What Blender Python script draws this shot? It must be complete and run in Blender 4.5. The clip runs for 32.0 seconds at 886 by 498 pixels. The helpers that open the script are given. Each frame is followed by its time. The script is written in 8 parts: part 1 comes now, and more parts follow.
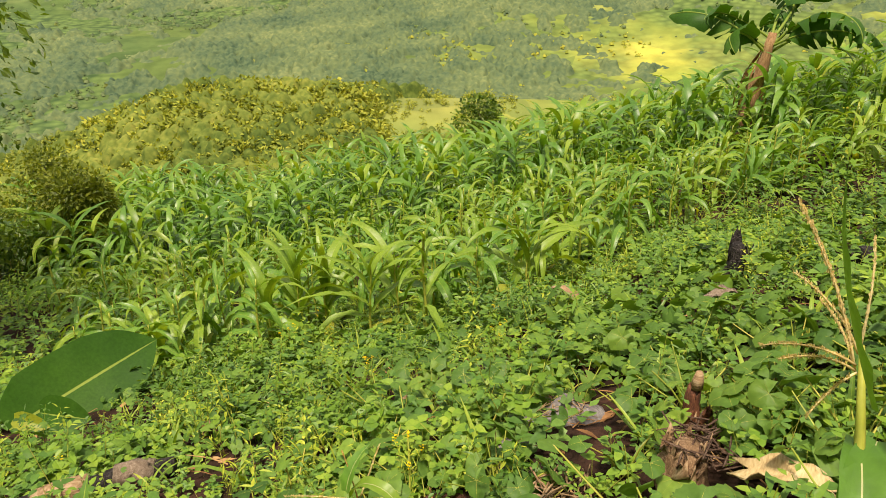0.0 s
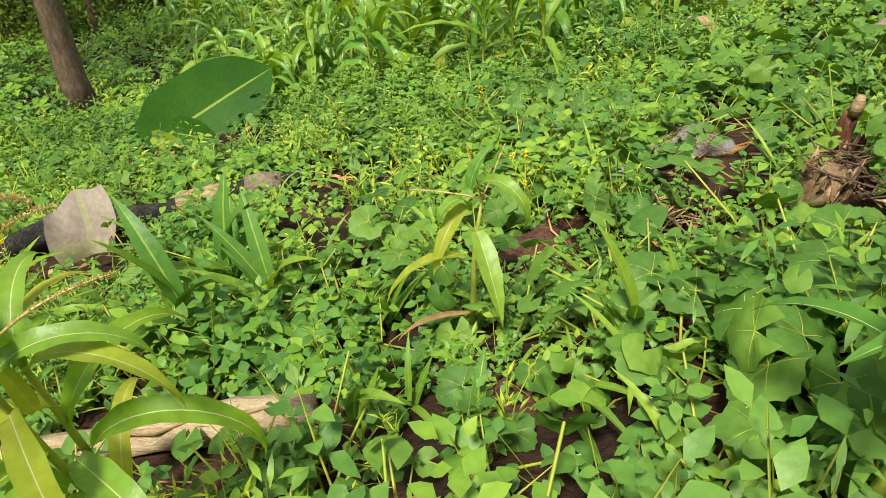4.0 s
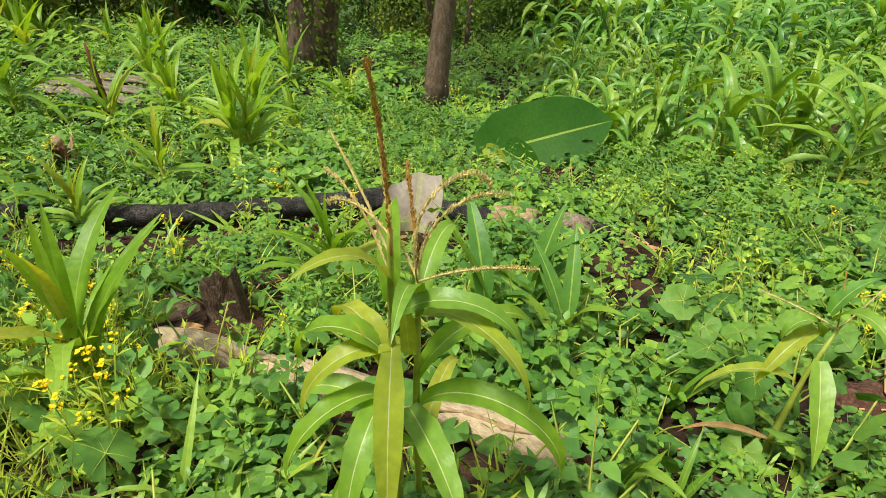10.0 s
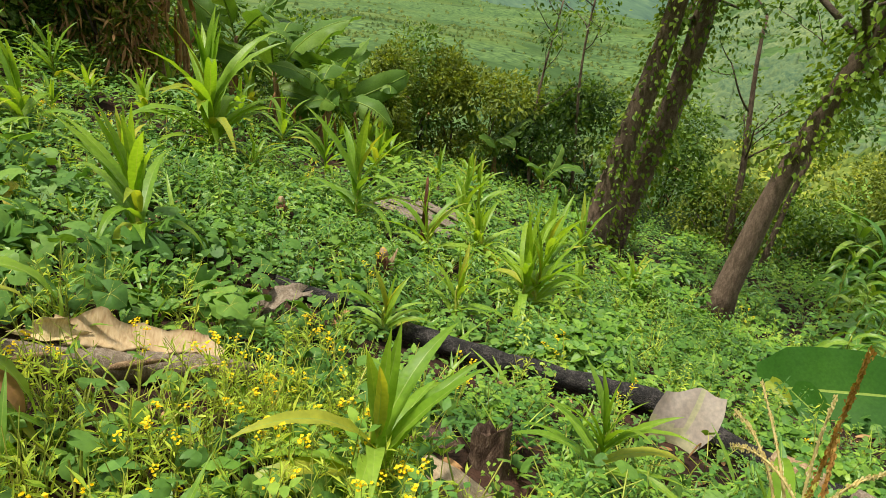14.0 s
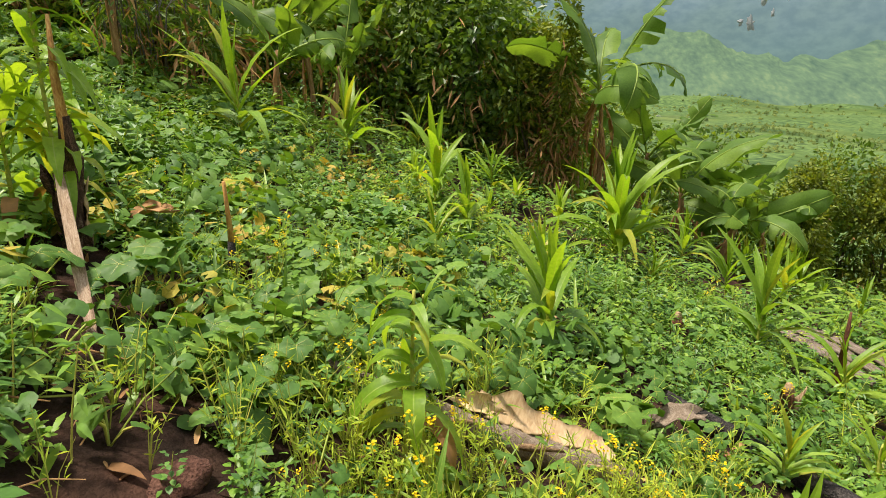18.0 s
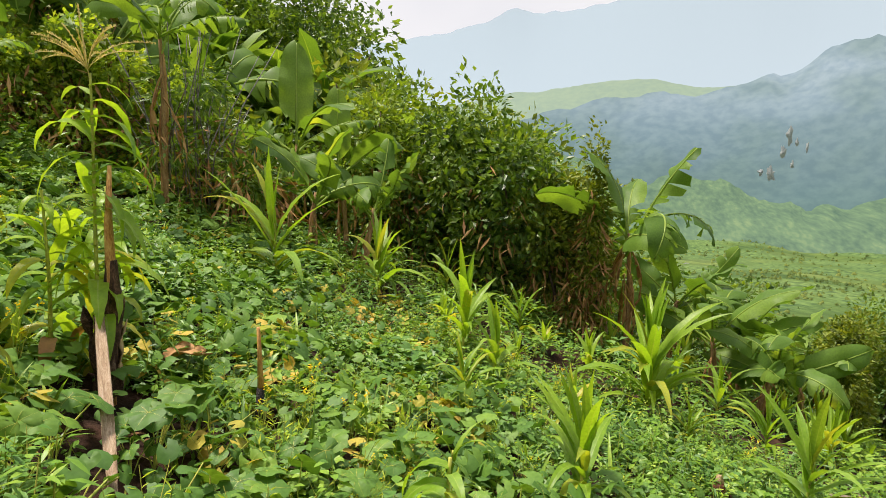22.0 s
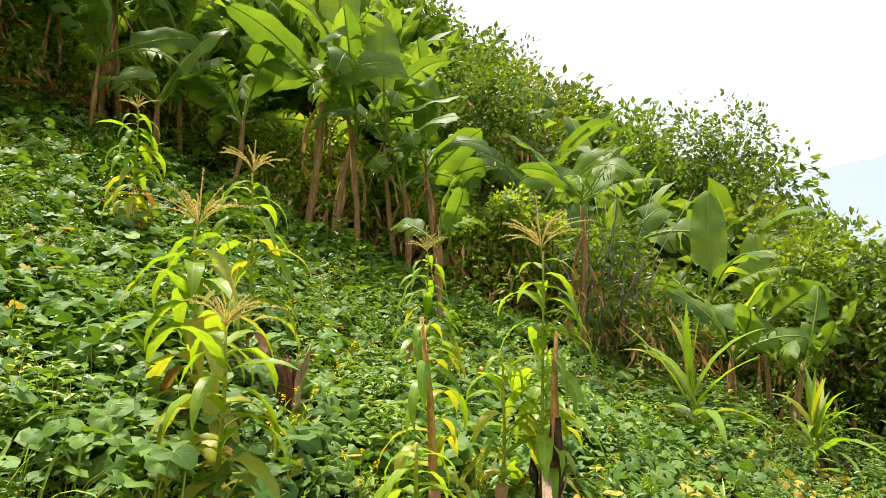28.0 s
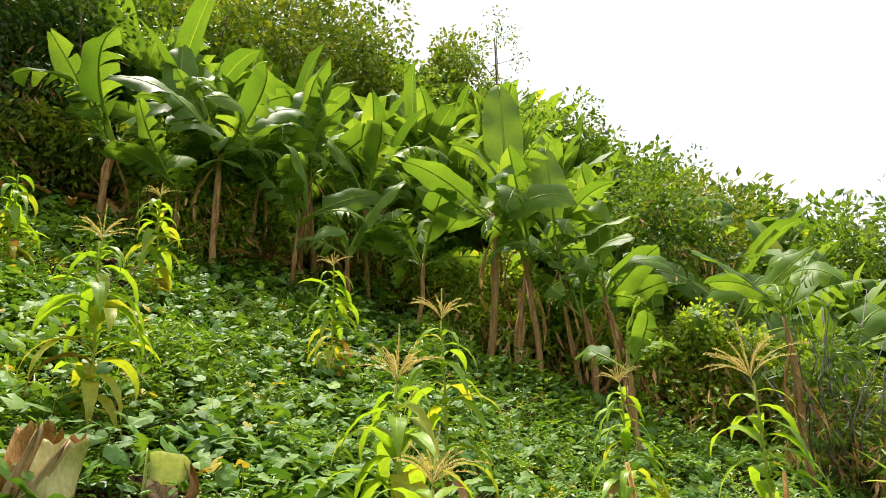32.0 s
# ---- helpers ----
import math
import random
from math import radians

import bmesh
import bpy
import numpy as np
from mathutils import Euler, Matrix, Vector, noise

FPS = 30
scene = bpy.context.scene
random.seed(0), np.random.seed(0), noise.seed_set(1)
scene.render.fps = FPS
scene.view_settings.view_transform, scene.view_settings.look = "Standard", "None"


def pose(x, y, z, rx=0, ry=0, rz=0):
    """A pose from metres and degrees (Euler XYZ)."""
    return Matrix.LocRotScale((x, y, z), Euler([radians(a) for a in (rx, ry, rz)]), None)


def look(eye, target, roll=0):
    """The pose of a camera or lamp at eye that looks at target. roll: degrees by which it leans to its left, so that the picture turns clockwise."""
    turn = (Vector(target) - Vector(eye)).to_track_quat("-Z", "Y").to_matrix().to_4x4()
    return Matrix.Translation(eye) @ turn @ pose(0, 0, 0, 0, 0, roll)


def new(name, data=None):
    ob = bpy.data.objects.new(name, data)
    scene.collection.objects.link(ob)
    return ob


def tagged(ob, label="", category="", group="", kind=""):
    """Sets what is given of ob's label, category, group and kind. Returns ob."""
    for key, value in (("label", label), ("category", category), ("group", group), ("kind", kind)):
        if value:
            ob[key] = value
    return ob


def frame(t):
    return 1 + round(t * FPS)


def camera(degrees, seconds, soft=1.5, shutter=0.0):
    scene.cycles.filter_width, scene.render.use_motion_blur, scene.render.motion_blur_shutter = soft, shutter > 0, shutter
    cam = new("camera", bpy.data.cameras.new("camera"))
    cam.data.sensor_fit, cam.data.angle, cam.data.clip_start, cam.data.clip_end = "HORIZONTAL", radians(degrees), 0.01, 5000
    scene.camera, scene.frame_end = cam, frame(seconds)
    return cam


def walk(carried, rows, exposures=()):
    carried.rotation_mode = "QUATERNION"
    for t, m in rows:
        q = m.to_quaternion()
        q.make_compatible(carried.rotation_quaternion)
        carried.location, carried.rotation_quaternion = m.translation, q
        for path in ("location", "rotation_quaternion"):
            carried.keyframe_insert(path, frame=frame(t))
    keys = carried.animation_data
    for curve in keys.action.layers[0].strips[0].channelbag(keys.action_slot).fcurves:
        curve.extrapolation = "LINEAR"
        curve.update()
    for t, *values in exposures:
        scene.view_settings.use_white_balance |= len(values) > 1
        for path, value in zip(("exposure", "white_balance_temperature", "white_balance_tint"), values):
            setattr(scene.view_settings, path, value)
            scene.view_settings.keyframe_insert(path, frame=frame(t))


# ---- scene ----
cam = camera(66.3, 32.0, soft=0.9)
METRES, EYE, TILT, LEAN, TURN = 2.0, 1.6, -24.0, 0.0, 0.0
ROWS = [
    (0.0, 0.0, 0.0, 0.0, 0.0, 0.0, -0.0),
    (0.5, -0.0013, 0.0089, -0.0263, 1.59, -3.39, -0.4),
    (1.0, -0.0102, 0.0158, -0.0605, 1.58, -9.85, -0.3),
    (1.5, -0.0071, 0.0232, -0.076, 1.75, -14.05, -0.2),
    (2.0, 0.0082, 0.03, -0.0797, -1.38, -14.75, 1.84),
    (2.5, 0.0093, 0.0283, -0.08, -4.56, -16.89, 2.75),
    (3.0, -0.0091, 0.0301, -0.0863, 0.04, -19.47, 1.55),
    (3.5, -0.0273, 0.0339, -0.0904, 5.66, -20.99, 0.14),
    (5.5, -0.0522, 0.0316, -0.0873, 13.26, -17.76, -3.41),
    (6.0, -0.064, 0.0259, -0.0868, 16.08, -17.28, -4.83),
    (6.5, -0.0769, 0.0218, -0.0862, 18.7, -17.19, -6.01),
    (7.0, -0.0899, 0.0152, -0.0874, 20.36, -16.78, -7.62),
    (7.5, -0.0966, 0.0123, -0.0874, 21.74, -16.54, -8.44),
    (8.0, -0.1016, 0.0098, -0.0898, 23.36, -16.76, -9.63),
    (8.5, -0.1114, 0.0024, -0.0935, 26.63, -17.38, -10.97),
    (9.0, -0.1225, -0.0082, -0.0963, 30.56, -17.77, -12.02),
    (9.5, -0.1289, -0.0162, -0.1019, 32.64, -18.44, -13.49),
    (10.0, -0.1385, -0.0258, -0.1073, 36.68, -20.26, -14.63),
    (10.5, -0.1523, -0.0457, -0.1073, 44.01, -19.61, -15.96),
    (11.0, -0.1596, -0.064, -0.107, 48.98, -18.87, -18.2),
    (11.5, -0.1591, -0.0661, -0.1063, 51.7, -19.34, -19.22),
    (12.0, -0.154, -0.0655, -0.0986, 55.68, -18.42, -20.85),
    (12.5, -0.1758, -0.0915, -0.0963, 57.76, -16.94, -21.41),
    (13.0, -0.2044, -0.1249, -0.1005, 61.13, -16.6, -23.24),
    (13.5, -0.2181, -0.1399, -0.1135, 60.77, -16.53, -24.09),
    (14.0, -0.2233, -0.1519, -0.1142, 62.98, -15.88, -26.4),
    (14.5, -0.2117, -0.1457, -0.0948, 66.4, -15.96, -25.8),
    (16.5, -0.1823, -0.1825, -0.1017, 80.21, -15.19, -23.34),
    (17.0, -0.1829, -0.2042, -0.1065, 86.18, -17.21, -22.46),
    (17.5, -0.1757, -0.2263, -0.1146, 93.5, -19.49, -23.34),
    (18.0, -0.1664, -0.2312, -0.1106, 98.55, -22.0, -23.09),
    (18.5, -0.1683, -0.223, -0.1041, 96.47, -19.58, -23.26),
    (19.0, -0.1696, -0.2298, -0.1113, 95.44, -18.13, -23.07),
    (19.5, -0.1614, -0.2392, -0.1083, 100.47, -20.29, -23.34),
    (20.0, -0.1689, -0.2593, -0.1073, 102.64, -19.45, -24.42),
    (20.5, -0.1843, -0.2847, -0.0983, 102.14, -16.01, -24.66),
    (21.0, -0.2091, -0.3025, -0.0881, 100.6, -12.58, -24.02),
    (21.5, -0.2096, -0.3006, -0.0898, 100.84, -12.42, -23.76),
    (22.0, -0.1845, -0.281, -0.0838, 101.25, -11.68, -24.34),
    (22.5, -0.1546, -0.2785, -0.0882, 109.39, -14.61, -23.77),
    (23.0, -0.1459, -0.2963, -0.0889, 112.75, -14.93, -23.16),
    (23.5, -0.1413, -0.3025, -0.0891, 115.07, -15.13, -23.81),
    (24.0, -0.1394, -0.3026, -0.0877, 117.36, -16.07, -23.01),
    (24.5, -0.141, -0.3093, -0.0869, 120.39, -17.2, -21.6),
    (25.0, -0.1447, -0.3102, -0.0863, 122.92, -18.03, -19.84),
    (25.5, -0.1408, -0.3172, -0.0813, 125.16, -17.75, -19.03),
    (27.5, -0.1044, -0.3324, -0.0526, 131.79, -13.16, -18.0),
    (28.0, -0.0938, -0.3531, -0.0518, 135.6, -12.12, -17.33),
    (28.5, -0.0942, -0.3801, -0.0467, 138.28, -11.76, -15.93),
    (29.0, -0.0954, -0.3831, -0.0417, 140.89, -11.24, -14.72),
    (29.5, -0.0844, -0.3858, -0.0362, 144.29, -11.32, -13.66),
    (30.0, -0.0777, -0.3814, -0.0317, 144.31, -11.03, -13.82),
    (30.5, -0.0711, -0.3878, -0.0261, 146.23, -8.75, -13.29),
    (31.0, -0.0668, -0.3942, -0.0222, 148.35, -8.2, -11.89),
    (31.5, -0.0681, -0.3831, -0.0107, 148.78, -6.8, -10.62),
    (32.0, -0.056, -0.3802, -0.0073, 149.65, -5.06, -10.03),
]
walk(cam, [(t, pose(0, 0, EYE, TILT, LEAN, TURN) @ pose(METRES * x, METRES * y, METRES * z, 90 + pitch, roll, yaw)) for t, x, y, z, yaw, pitch, roll in ROWS], [(0, -0.36, 7300, 18), (0.5, -0.44, 6900, 12), (1, -0.48, 6500, 4), (2, -0.28, 6500, 5), (3, -0.2, 6500, 4), (6, -0.12, 6400, 4), (8, -0.14, 6400, 3), (9, -0.2, 6400, 2), (11, -0.26, 6200, 1), (14, -0.24, 6300, 6), (17, -0.08, 6500, 14), (20, -0.05, 6500, 13), (23, 0.0, 6600, 16), (25, 0.29, 6700, 17), (32, 0.32, 6500, 14)])

# ---- light ----
world = bpy.data.worlds.new("world")
scene.world = world
world.use_nodes = True
wn, wl = world.node_tree.nodes, world.node_tree.links
sky = wn.new("ShaderNodeTexSky")
sky.sky_type, sky.sun_disc = "NISHITA", False
SUN_AZ, SUN_EL = 165.0, 70.0          # azimuth turned from +y towards -x
sky.sun_elevation, sky.sun_rotation = radians(SUN_EL), radians(-SUN_AZ)
sky_mul = wn.new("ShaderNodeMix")
sky_mul.data_type, sky_mul.blend_type = "RGBA", "MULTIPLY"
sky_mul.inputs[0].default_value = 1.0
sky_mul.inputs[7].default_value = (0.10, 0.10, 0.10, 1)
wl.new(sky.outputs[0], sky_mul.inputs[6])
clouds = wn.new("ShaderNodeTexNoise")
clouds.inputs["Scale"].default_value, clouds.inputs["Detail"].default_value = 2.2, 5
cloud_ramp = wn.new("ShaderNodeValToRGB")
cloud_ramp.color_ramp.elements[0].position, cloud_ramp.color_ramp.elements[0].color = 0.25, (1.06, 1.09, 1.12, 1)
cloud_ramp.color_ramp.elements[1].position, cloud_ramp.color_ramp.elements[1].color = 0.7, (1.35, 1.34, 1.32, 1)
wl.new(clouds.outputs[0], cloud_ramp.inputs[0])
sky_mix = wn.new("ShaderNodeMix")
sky_mix.data_type = "RGBA"
sky_mix.inputs[0].default_value = 0.85
wl.new(sky_mul.outputs[2], sky_mix.inputs[6])
wl.new(cloud_ramp.outputs[0], sky_mix.inputs[7])
wl.new(sky_mix.outputs[2], wn["Background"].inputs[0])
wn["Background"].inputs[1].default_value = 0.8
sun_data = bpy.data.lights.new("sun", "SUN")
sun_data.energy, sun_data.angle, sun_data.color = 7.3, radians(10), (1.0, 0.93, 0.8)
sun = new("sun", sun_data)
sun_way = Vector((-math.sin(radians(SUN_AZ)) * math.cos(radians(SUN_EL)), math.cos(radians(SUN_AZ)) * math.cos(radians(SUN_EL)), math.sin(radians(SUN_EL))))
sun.matrix_world = look(sun_way * 50, (0, 0, 0))


# ---- materials ----
def nodes_of(name):
    m = bpy.data.materials.new(name)
    m.use_nodes = True
    return m, m.node_tree.nodes, m.node_tree.links, m.node_tree.nodes["Principled BSDF"]


def ramp_of(nt, stops):
    r = nt.new("ShaderNodeValToRGB")
    e = r.color_ramp.elements
    while len(e) < len(stops):
        e.new(0.5)
    for el, (p, c) in zip(e, stops):
        el.position, el.color = p, (*c, 1)
    return r


def leaf_material(name, dark, mid, light, rough=0.46, through_part=0.33, yellow=None, scale=1.3, by_object=False, gloss=0.28, single=0.62):
    """A leaf: colour varies by leaf and over the field, light shines through in part."""
    m, nt, ln, bsdf = nodes_of(name)
    geo = nt.new("ShaderNodeNewGeometry")
    pos = nt.new("ShaderNodeNewGeometry")
    big = nt.new("ShaderNodeTexNoise")
    big.inputs["Scale"].default_value, big.inputs["Detail"].default_value = scale, 3
    ln.new(pos.outputs["Position"], big.inputs["Vector"])
    add = nt.new("ShaderNodeMath")
    add.operation = "MULTIPLY_ADD"
    add.inputs[1].default_value = single
    if by_object:
        info = nt.new("ShaderNodeObjectInfo")
        ln.new(info.outputs["Random"], add.inputs[0])
    else:
        ln.new(geo.outputs["Random Per Island"], add.inputs[0])
    half = nt.new("ShaderNodeMath")
    half.operation = "MULTIPLY_ADD"
    half.inputs[1].default_value, half.inputs[2].default_value = 0.9, 0.05 - 0.5 * single
    ln.new(big.outputs[0], half.inputs[0])
    ln.new(half.outputs[0], add.inputs[2])
    stops = [(0.08, dark), (0.45, mid), (0.86, light)]
    if yellow:
        stops.append((0.97, yellow))
    stops = [(p, (c[0] * 1.32, c[1] * 1.04, c[2] * 0.75)) for p, c in stops]
    ramp = ramp_of(nt, stops)
    ln.new(add.outputs[0], ramp.inputs[0])
    fine = nt.new("ShaderNodeTexNoise")
    fine.inputs["Scale"].default_value, fine.inputs["Detail"].default_value = 38.0, 4
    ln.new(pos.outputs["Position"], fine.inputs["Vector"])
    mott = nt.new("ShaderNodeMix")
    mott.data_type, mott.blend_type = "RGBA", "MULTIPLY"
    mott.inputs[0].default_value = 0.55
    fr = ramp_of(nt, [(0.3, (0.62, 0.66, 0.6)), (0.7, (1.15, 1.12, 1.0))])
    ln.new(fine.outputs[0], fr.inputs[0])
    ln.new(ramp.outputs[0], mott.inputs[6])
    ln.new(fr.outputs[0], mott.inputs[7])
    ln.new(mott.outputs[2], bsdf.inputs["Base Color"])
    bsdf.inputs["Roughness"].default_value = rough
    bsdf.inputs["Specular IOR Level"].default_value = gloss
    bump = nt.new("ShaderNodeBump")
    bump.inputs["Strength"].default_value, bump.inputs["Distance"].default_value = 0.25, 0.01
    ln.new(fine.outputs[0], bump.inputs["Height"])
    ln.new(bump.outputs[0], bsdf.inputs["Normal"])
    tr = nt.new("ShaderNodeBsdfTranslucent")
    warm = nt.new("ShaderNodeMix")
    warm.data_type, warm.blend_type = "RGBA", "MULTIPLY"
    warm.inputs[0].default_value = 1.0
    warm.inputs[7].default_value = (1.9, 1.75, 0.55, 1)
    ln.new(mott.outputs[2], warm.inputs[6])
    ln.new(warm.outputs[2], tr.inputs[0])
    mix = nt.new("ShaderNodeMixShader")
    mix.inputs[0].default_value = through_part
    ln.new(bsdf.outputs[0], mix.inputs[1])
    ln.new(tr.outputs[0], mix.inputs[2])
    ln.new(mix.outputs[0], nt["Material Output"].inputs[0])
    return m


def rough_material(name, colours, scale=12.0, rough=0.85, stretch=(1, 1, 1), bump_by=0.6, bump_size=0.02, fine=6.0, spec=0.25):
    """Wood, bark, soil, husk: three colours by stretched noise at two scales, with relief."""
    m, nt, ln, bsdf = nodes_of(name)
    tc = nt.new("ShaderNodeTexCoord")
    mp = nt.new("ShaderNodeMapping")
    mp.inputs["Scale"].default_value = stretch
    ln.new(tc.outputs["Object"], mp.inputs[0])
    a = nt.new("ShaderNodeTexNoise")
    a.inputs["Scale"].default_value, a.inputs["Detail"].default_value, a.inputs["Roughness"].default_value = scale, 7, 0.65
    b = nt.new("ShaderNodeTexNoise")
    b.inputs["Scale"].default_value, b.inputs["Detail"].default_value = scale * fine, 4
    ln.new(mp.outputs[0], a.inputs[0])
    ln.new(mp.outputs[0], b.inputs[0])
    s = nt.new("ShaderNodeMath")
    s.operation = "MULTIPLY_ADD"
    s.inputs[1].default_value = 0.45
    ln.new(b.outputs[0], s.inputs[0])
    h = nt.new("ShaderNodeMath")
    h.operation = "MULTIPLY"
    h.inputs[1].default_value = 0.6
    ln.new(a.outputs[0], h.inputs[0])
    ln.new(h.outputs[0], s.inputs[2])
    n = len(colours) - 1
    ramp = ramp_of(nt, [(0.33 + 0.38 * i / n, c) for i, c in enumerate(colours)])
    ln.new(s.outputs[0], ramp.inputs[0])
    ln.new(ramp.outputs[0], bsdf.inputs["Base Color"])
    bsdf.inputs["Roughness"].default_value = rough
    bsdf.inputs["Specular IOR Level"].default_value = spec
    bump = nt.new("ShaderNodeBump")
    bump.inputs["Strength"].default_value, bump.inputs["Distance"].default_value = bump_by, bump_size
    ln.new(s.outputs[0], bump.inputs["Height"])
    ln.new(bump.outputs[0], bsdf.inputs["Normal"])
    return m


WEED = leaf_material("weed_leaf", (0.03, 0.1, 0.018), (0.11, 0.27, 0.042), (0.25, 0.43, 0.08), rough=0.42, through_part=0.22, yellow=(0.32, 0.46, 0.08), gloss=0.26, single=0.34)
WEED_DEEP = leaf_material("weed_leaf_deep", (0.022, 0.08, 0.02), (0.065, 0.19, 0.045), (0.14, 0.31, 0.075), rough=0.44, through_part=0.18, gloss=0.28, single=0.34)
WEED_PALE = leaf_material("weed_leaf_pale", (0.15, 0.3, 0.045), (0.29, 0.47, 0.075), (0.44, 0.6, 0.12), rough=0.5)
SQUASH = leaf_material("squash_leaf", (0.03, 0.105, 0.028), (0.07, 0.19, 0.042), (0.16, 0.33, 0.065), rough=0.55, through_part=0.25, single=0.4)
MAIZE = leaf_material("maize_leaf", (0.06, 0.17, 0.025), (0.13, 0.29, 0.04), (0.24, 0.42, 0.07), rough=0.42, gloss=0.45, through_part=0.28, yellow=(0.42, 0.48, 0.08))
MAIZE_YOUNG = leaf_material("maize_leaf_young", (0.06, 0.18, 0.022), (0.14, 0.31, 0.035), (0.25, 0.43, 0.06), rough=0.42, gloss=0.3, through_part=0.45, yellow=(0.4, 0.5, 0.07))
MAIZE_DEEP = leaf_material("maize_leaf_deep", (0.05, 0.17, 0.035), (0.09, 0.26, 0.05), (0.15, 0.35, 0.075), rough=0.4, gloss=0.5, through_part=0.3)
MAIZE_YELLOW = leaf_material("maize_leaf_yellowing", (0.14, 0.28, 0.04), (0.24, 0.36, 0.055), (0.38, 0.42, 0.075), rough=0.4, through_part=0.4, yellow=(0.46, 0.38, 0.07))
RIB = leaf_material("leaf_midrib", (0.14, 0.28, 0.06), (0.2, 0.36, 0.09), (0.27, 0.44, 0.13), rough=0.4, through_part=0.3)
STALK = leaf_material("maize_stalk", (0.16, 0.28, 0.05), (0.26, 0.38, 0.08), (0.36, 0.42, 0.12), rough=0.45, through_part=0.05, scale=9)
RIB_PALE = leaf_material("leaf_midrib_pale", (0.22, 0.34, 0.2), (0.32, 0.44, 0.28), (0.42, 0.52, 0.36), rough=0.4, through_part=0.2)
MAIZE_BROAD = leaf_material("maize_leaf_broad", (0.035, 0.13, 0.022), (0.062, 0.2, 0.032), (0.1, 0.27, 0.05), rough=0.42, gloss=0.4, through_part=0.25, scale=3)
TASSEL = leaf_material("tassel", (0.4, 0.4, 0.24), (0.52, 0.54, 0.36), (0.6, 0.66, 0.52), rough=0.7, through_part=0.2, scale=30)
TASSEL_RED = leaf_material("tassel_red", (0.26, 0.16, 0.05), (0.4, 0.27, 0.1), (0.5, 0.4, 0.2), rough=0.7, through_part=0.15, scale=30)
BANANA = leaf_material("banana_leaf", (0.045, 0.125, 0.03), (0.09, 0.21, 0.05), (0.16, 0.31, 0.08), rough=0.5, gloss=0.22, through_part=0.4, scale=0.9, yellow=(0.36, 0.48, 0.07))
BANANA_DARK = leaf_material("banana_leaf_dark", (0.016, 0.075, 0.012), (0.028, 0.11, 0.018), (0.045, 0.15, 0.024), gloss=0.18, rough=0.5, through_part=0.25, scale=2)
BUSH = leaf_material("bush_leaf", (0.022, 0.068, 0.016), (0.068, 0.165, 0.032), (0.17, 0.31, 0.06), rough=0.4, through_part=0.35, scale=1.1, gloss=0.4)
BUSH_DARK = leaf_material("bush_leaf_dark", (0.014, 0.045, 0.012), (0.035, 0.095, 0.022), (0.09, 0.19, 0.04), rough=0.42, through_part=0.25, scale=1.1, gloss=0.35)
BUSH_OLIVE = leaf_material("bush_leaf_olive", (0.05, 0.10, 0.02), (0.11, 0.19, 0.035), (0.2, 0.29, 0.05), rough=0.5, through_part=0.3, scale=1.1)
VINE = leaf_material("vine_leaf", (0.08, 0.18, 0.03), (0.16, 0.31, 0.05), (0.3, 0.46, 0.08), rough=0.5, through_part=0.42, scale=1.1)
BUSH_BRIGHT = leaf_material("bush_leaf_bright", (0.05, 0.125, 0.02), (0.115, 0.235, 0.033), (0.22, 0.36, 0.055), rough=0.45, through_part=0.3, scale=1.1)
# Far crowns carry their light in the colour: sunlit yellow, bluish haze, dull green.
FARWOOD_SUN = leaf_material("far_wood_leaf_sunlit", (0.1, 0.17, 0.035), (0.23, 0.34, 0.065), (0.4, 0.48, 0.1), rough=0.8, through_part=0.2, scale=0.008)
FARWOOD_HAZE = leaf_material("far_wood_leaf_hazed", (0.06, 0.125, 0.085), (0.1, 0.185, 0.12), (0.165, 0.265, 0.155), rough=0.8, through_part=0.2, scale=0.01)
FARWOOD_DEEP = leaf_material("far_wood_leaf_deep", (0.045, 0.10, 0.035), (0.085, 0.155, 0.05), (0.15, 0.23, 0.075), rough=0.8, through_part=0.2, scale=0.008)
# Far forest leans bluish for haze; hill scrub is dark for shade gaps.
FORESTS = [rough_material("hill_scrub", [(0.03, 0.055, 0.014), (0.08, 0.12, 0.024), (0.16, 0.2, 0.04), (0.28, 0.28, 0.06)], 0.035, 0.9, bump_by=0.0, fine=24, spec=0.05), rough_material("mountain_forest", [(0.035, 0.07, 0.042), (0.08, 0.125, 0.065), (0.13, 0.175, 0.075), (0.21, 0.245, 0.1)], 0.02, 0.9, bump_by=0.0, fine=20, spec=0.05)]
DRYLEAF = leaf_material("dry_leaf", (0.1, 0.06, 0.035), (0.26, 0.17, 0.1), (0.46, 0.36, 0.24), rough=0.75, through_part=0.15, scale=4)
DRYSTALK = rough_material("dry_maize_stalk", [(0.18, 0.065, 0.02), (0.46, 0.23, 0.065), (0.62, 0.44, 0.15)], 9, 0.6, (3, 3, 1), 0.4, 0.01)
FLOWER = leaf_material("yellow_petal", (0.5, 0.48, 0.012), (0.6, 0.58, 0.015), (0.66, 0.68, 0.03), rough=0.55, through_part=0.3)
PALE_HUSK = rough_material("pale_husk", [(0.1, 0.055, 0.03), (0.32, 0.21, 0.11), (0.52, 0.41, 0.26)], 5, 0.7, (1, 1, 6), 0.5)
SHEATH = rough_material("dry_sheath", [(0.28, 0.17, 0.07), (0.5, 0.38, 0.18), (0.64, 0.54, 0.31)], 6, 0.6, (1, 4, 1), 0.3)
SHEATH_PALE = leaf_material("dry_sheath_pale", (0.2, 0.2, 0.27), (0.28, 0.285, 0.37), (0.36, 0.38, 0.48), rough=0.6, through_part=0.2, scale=6)
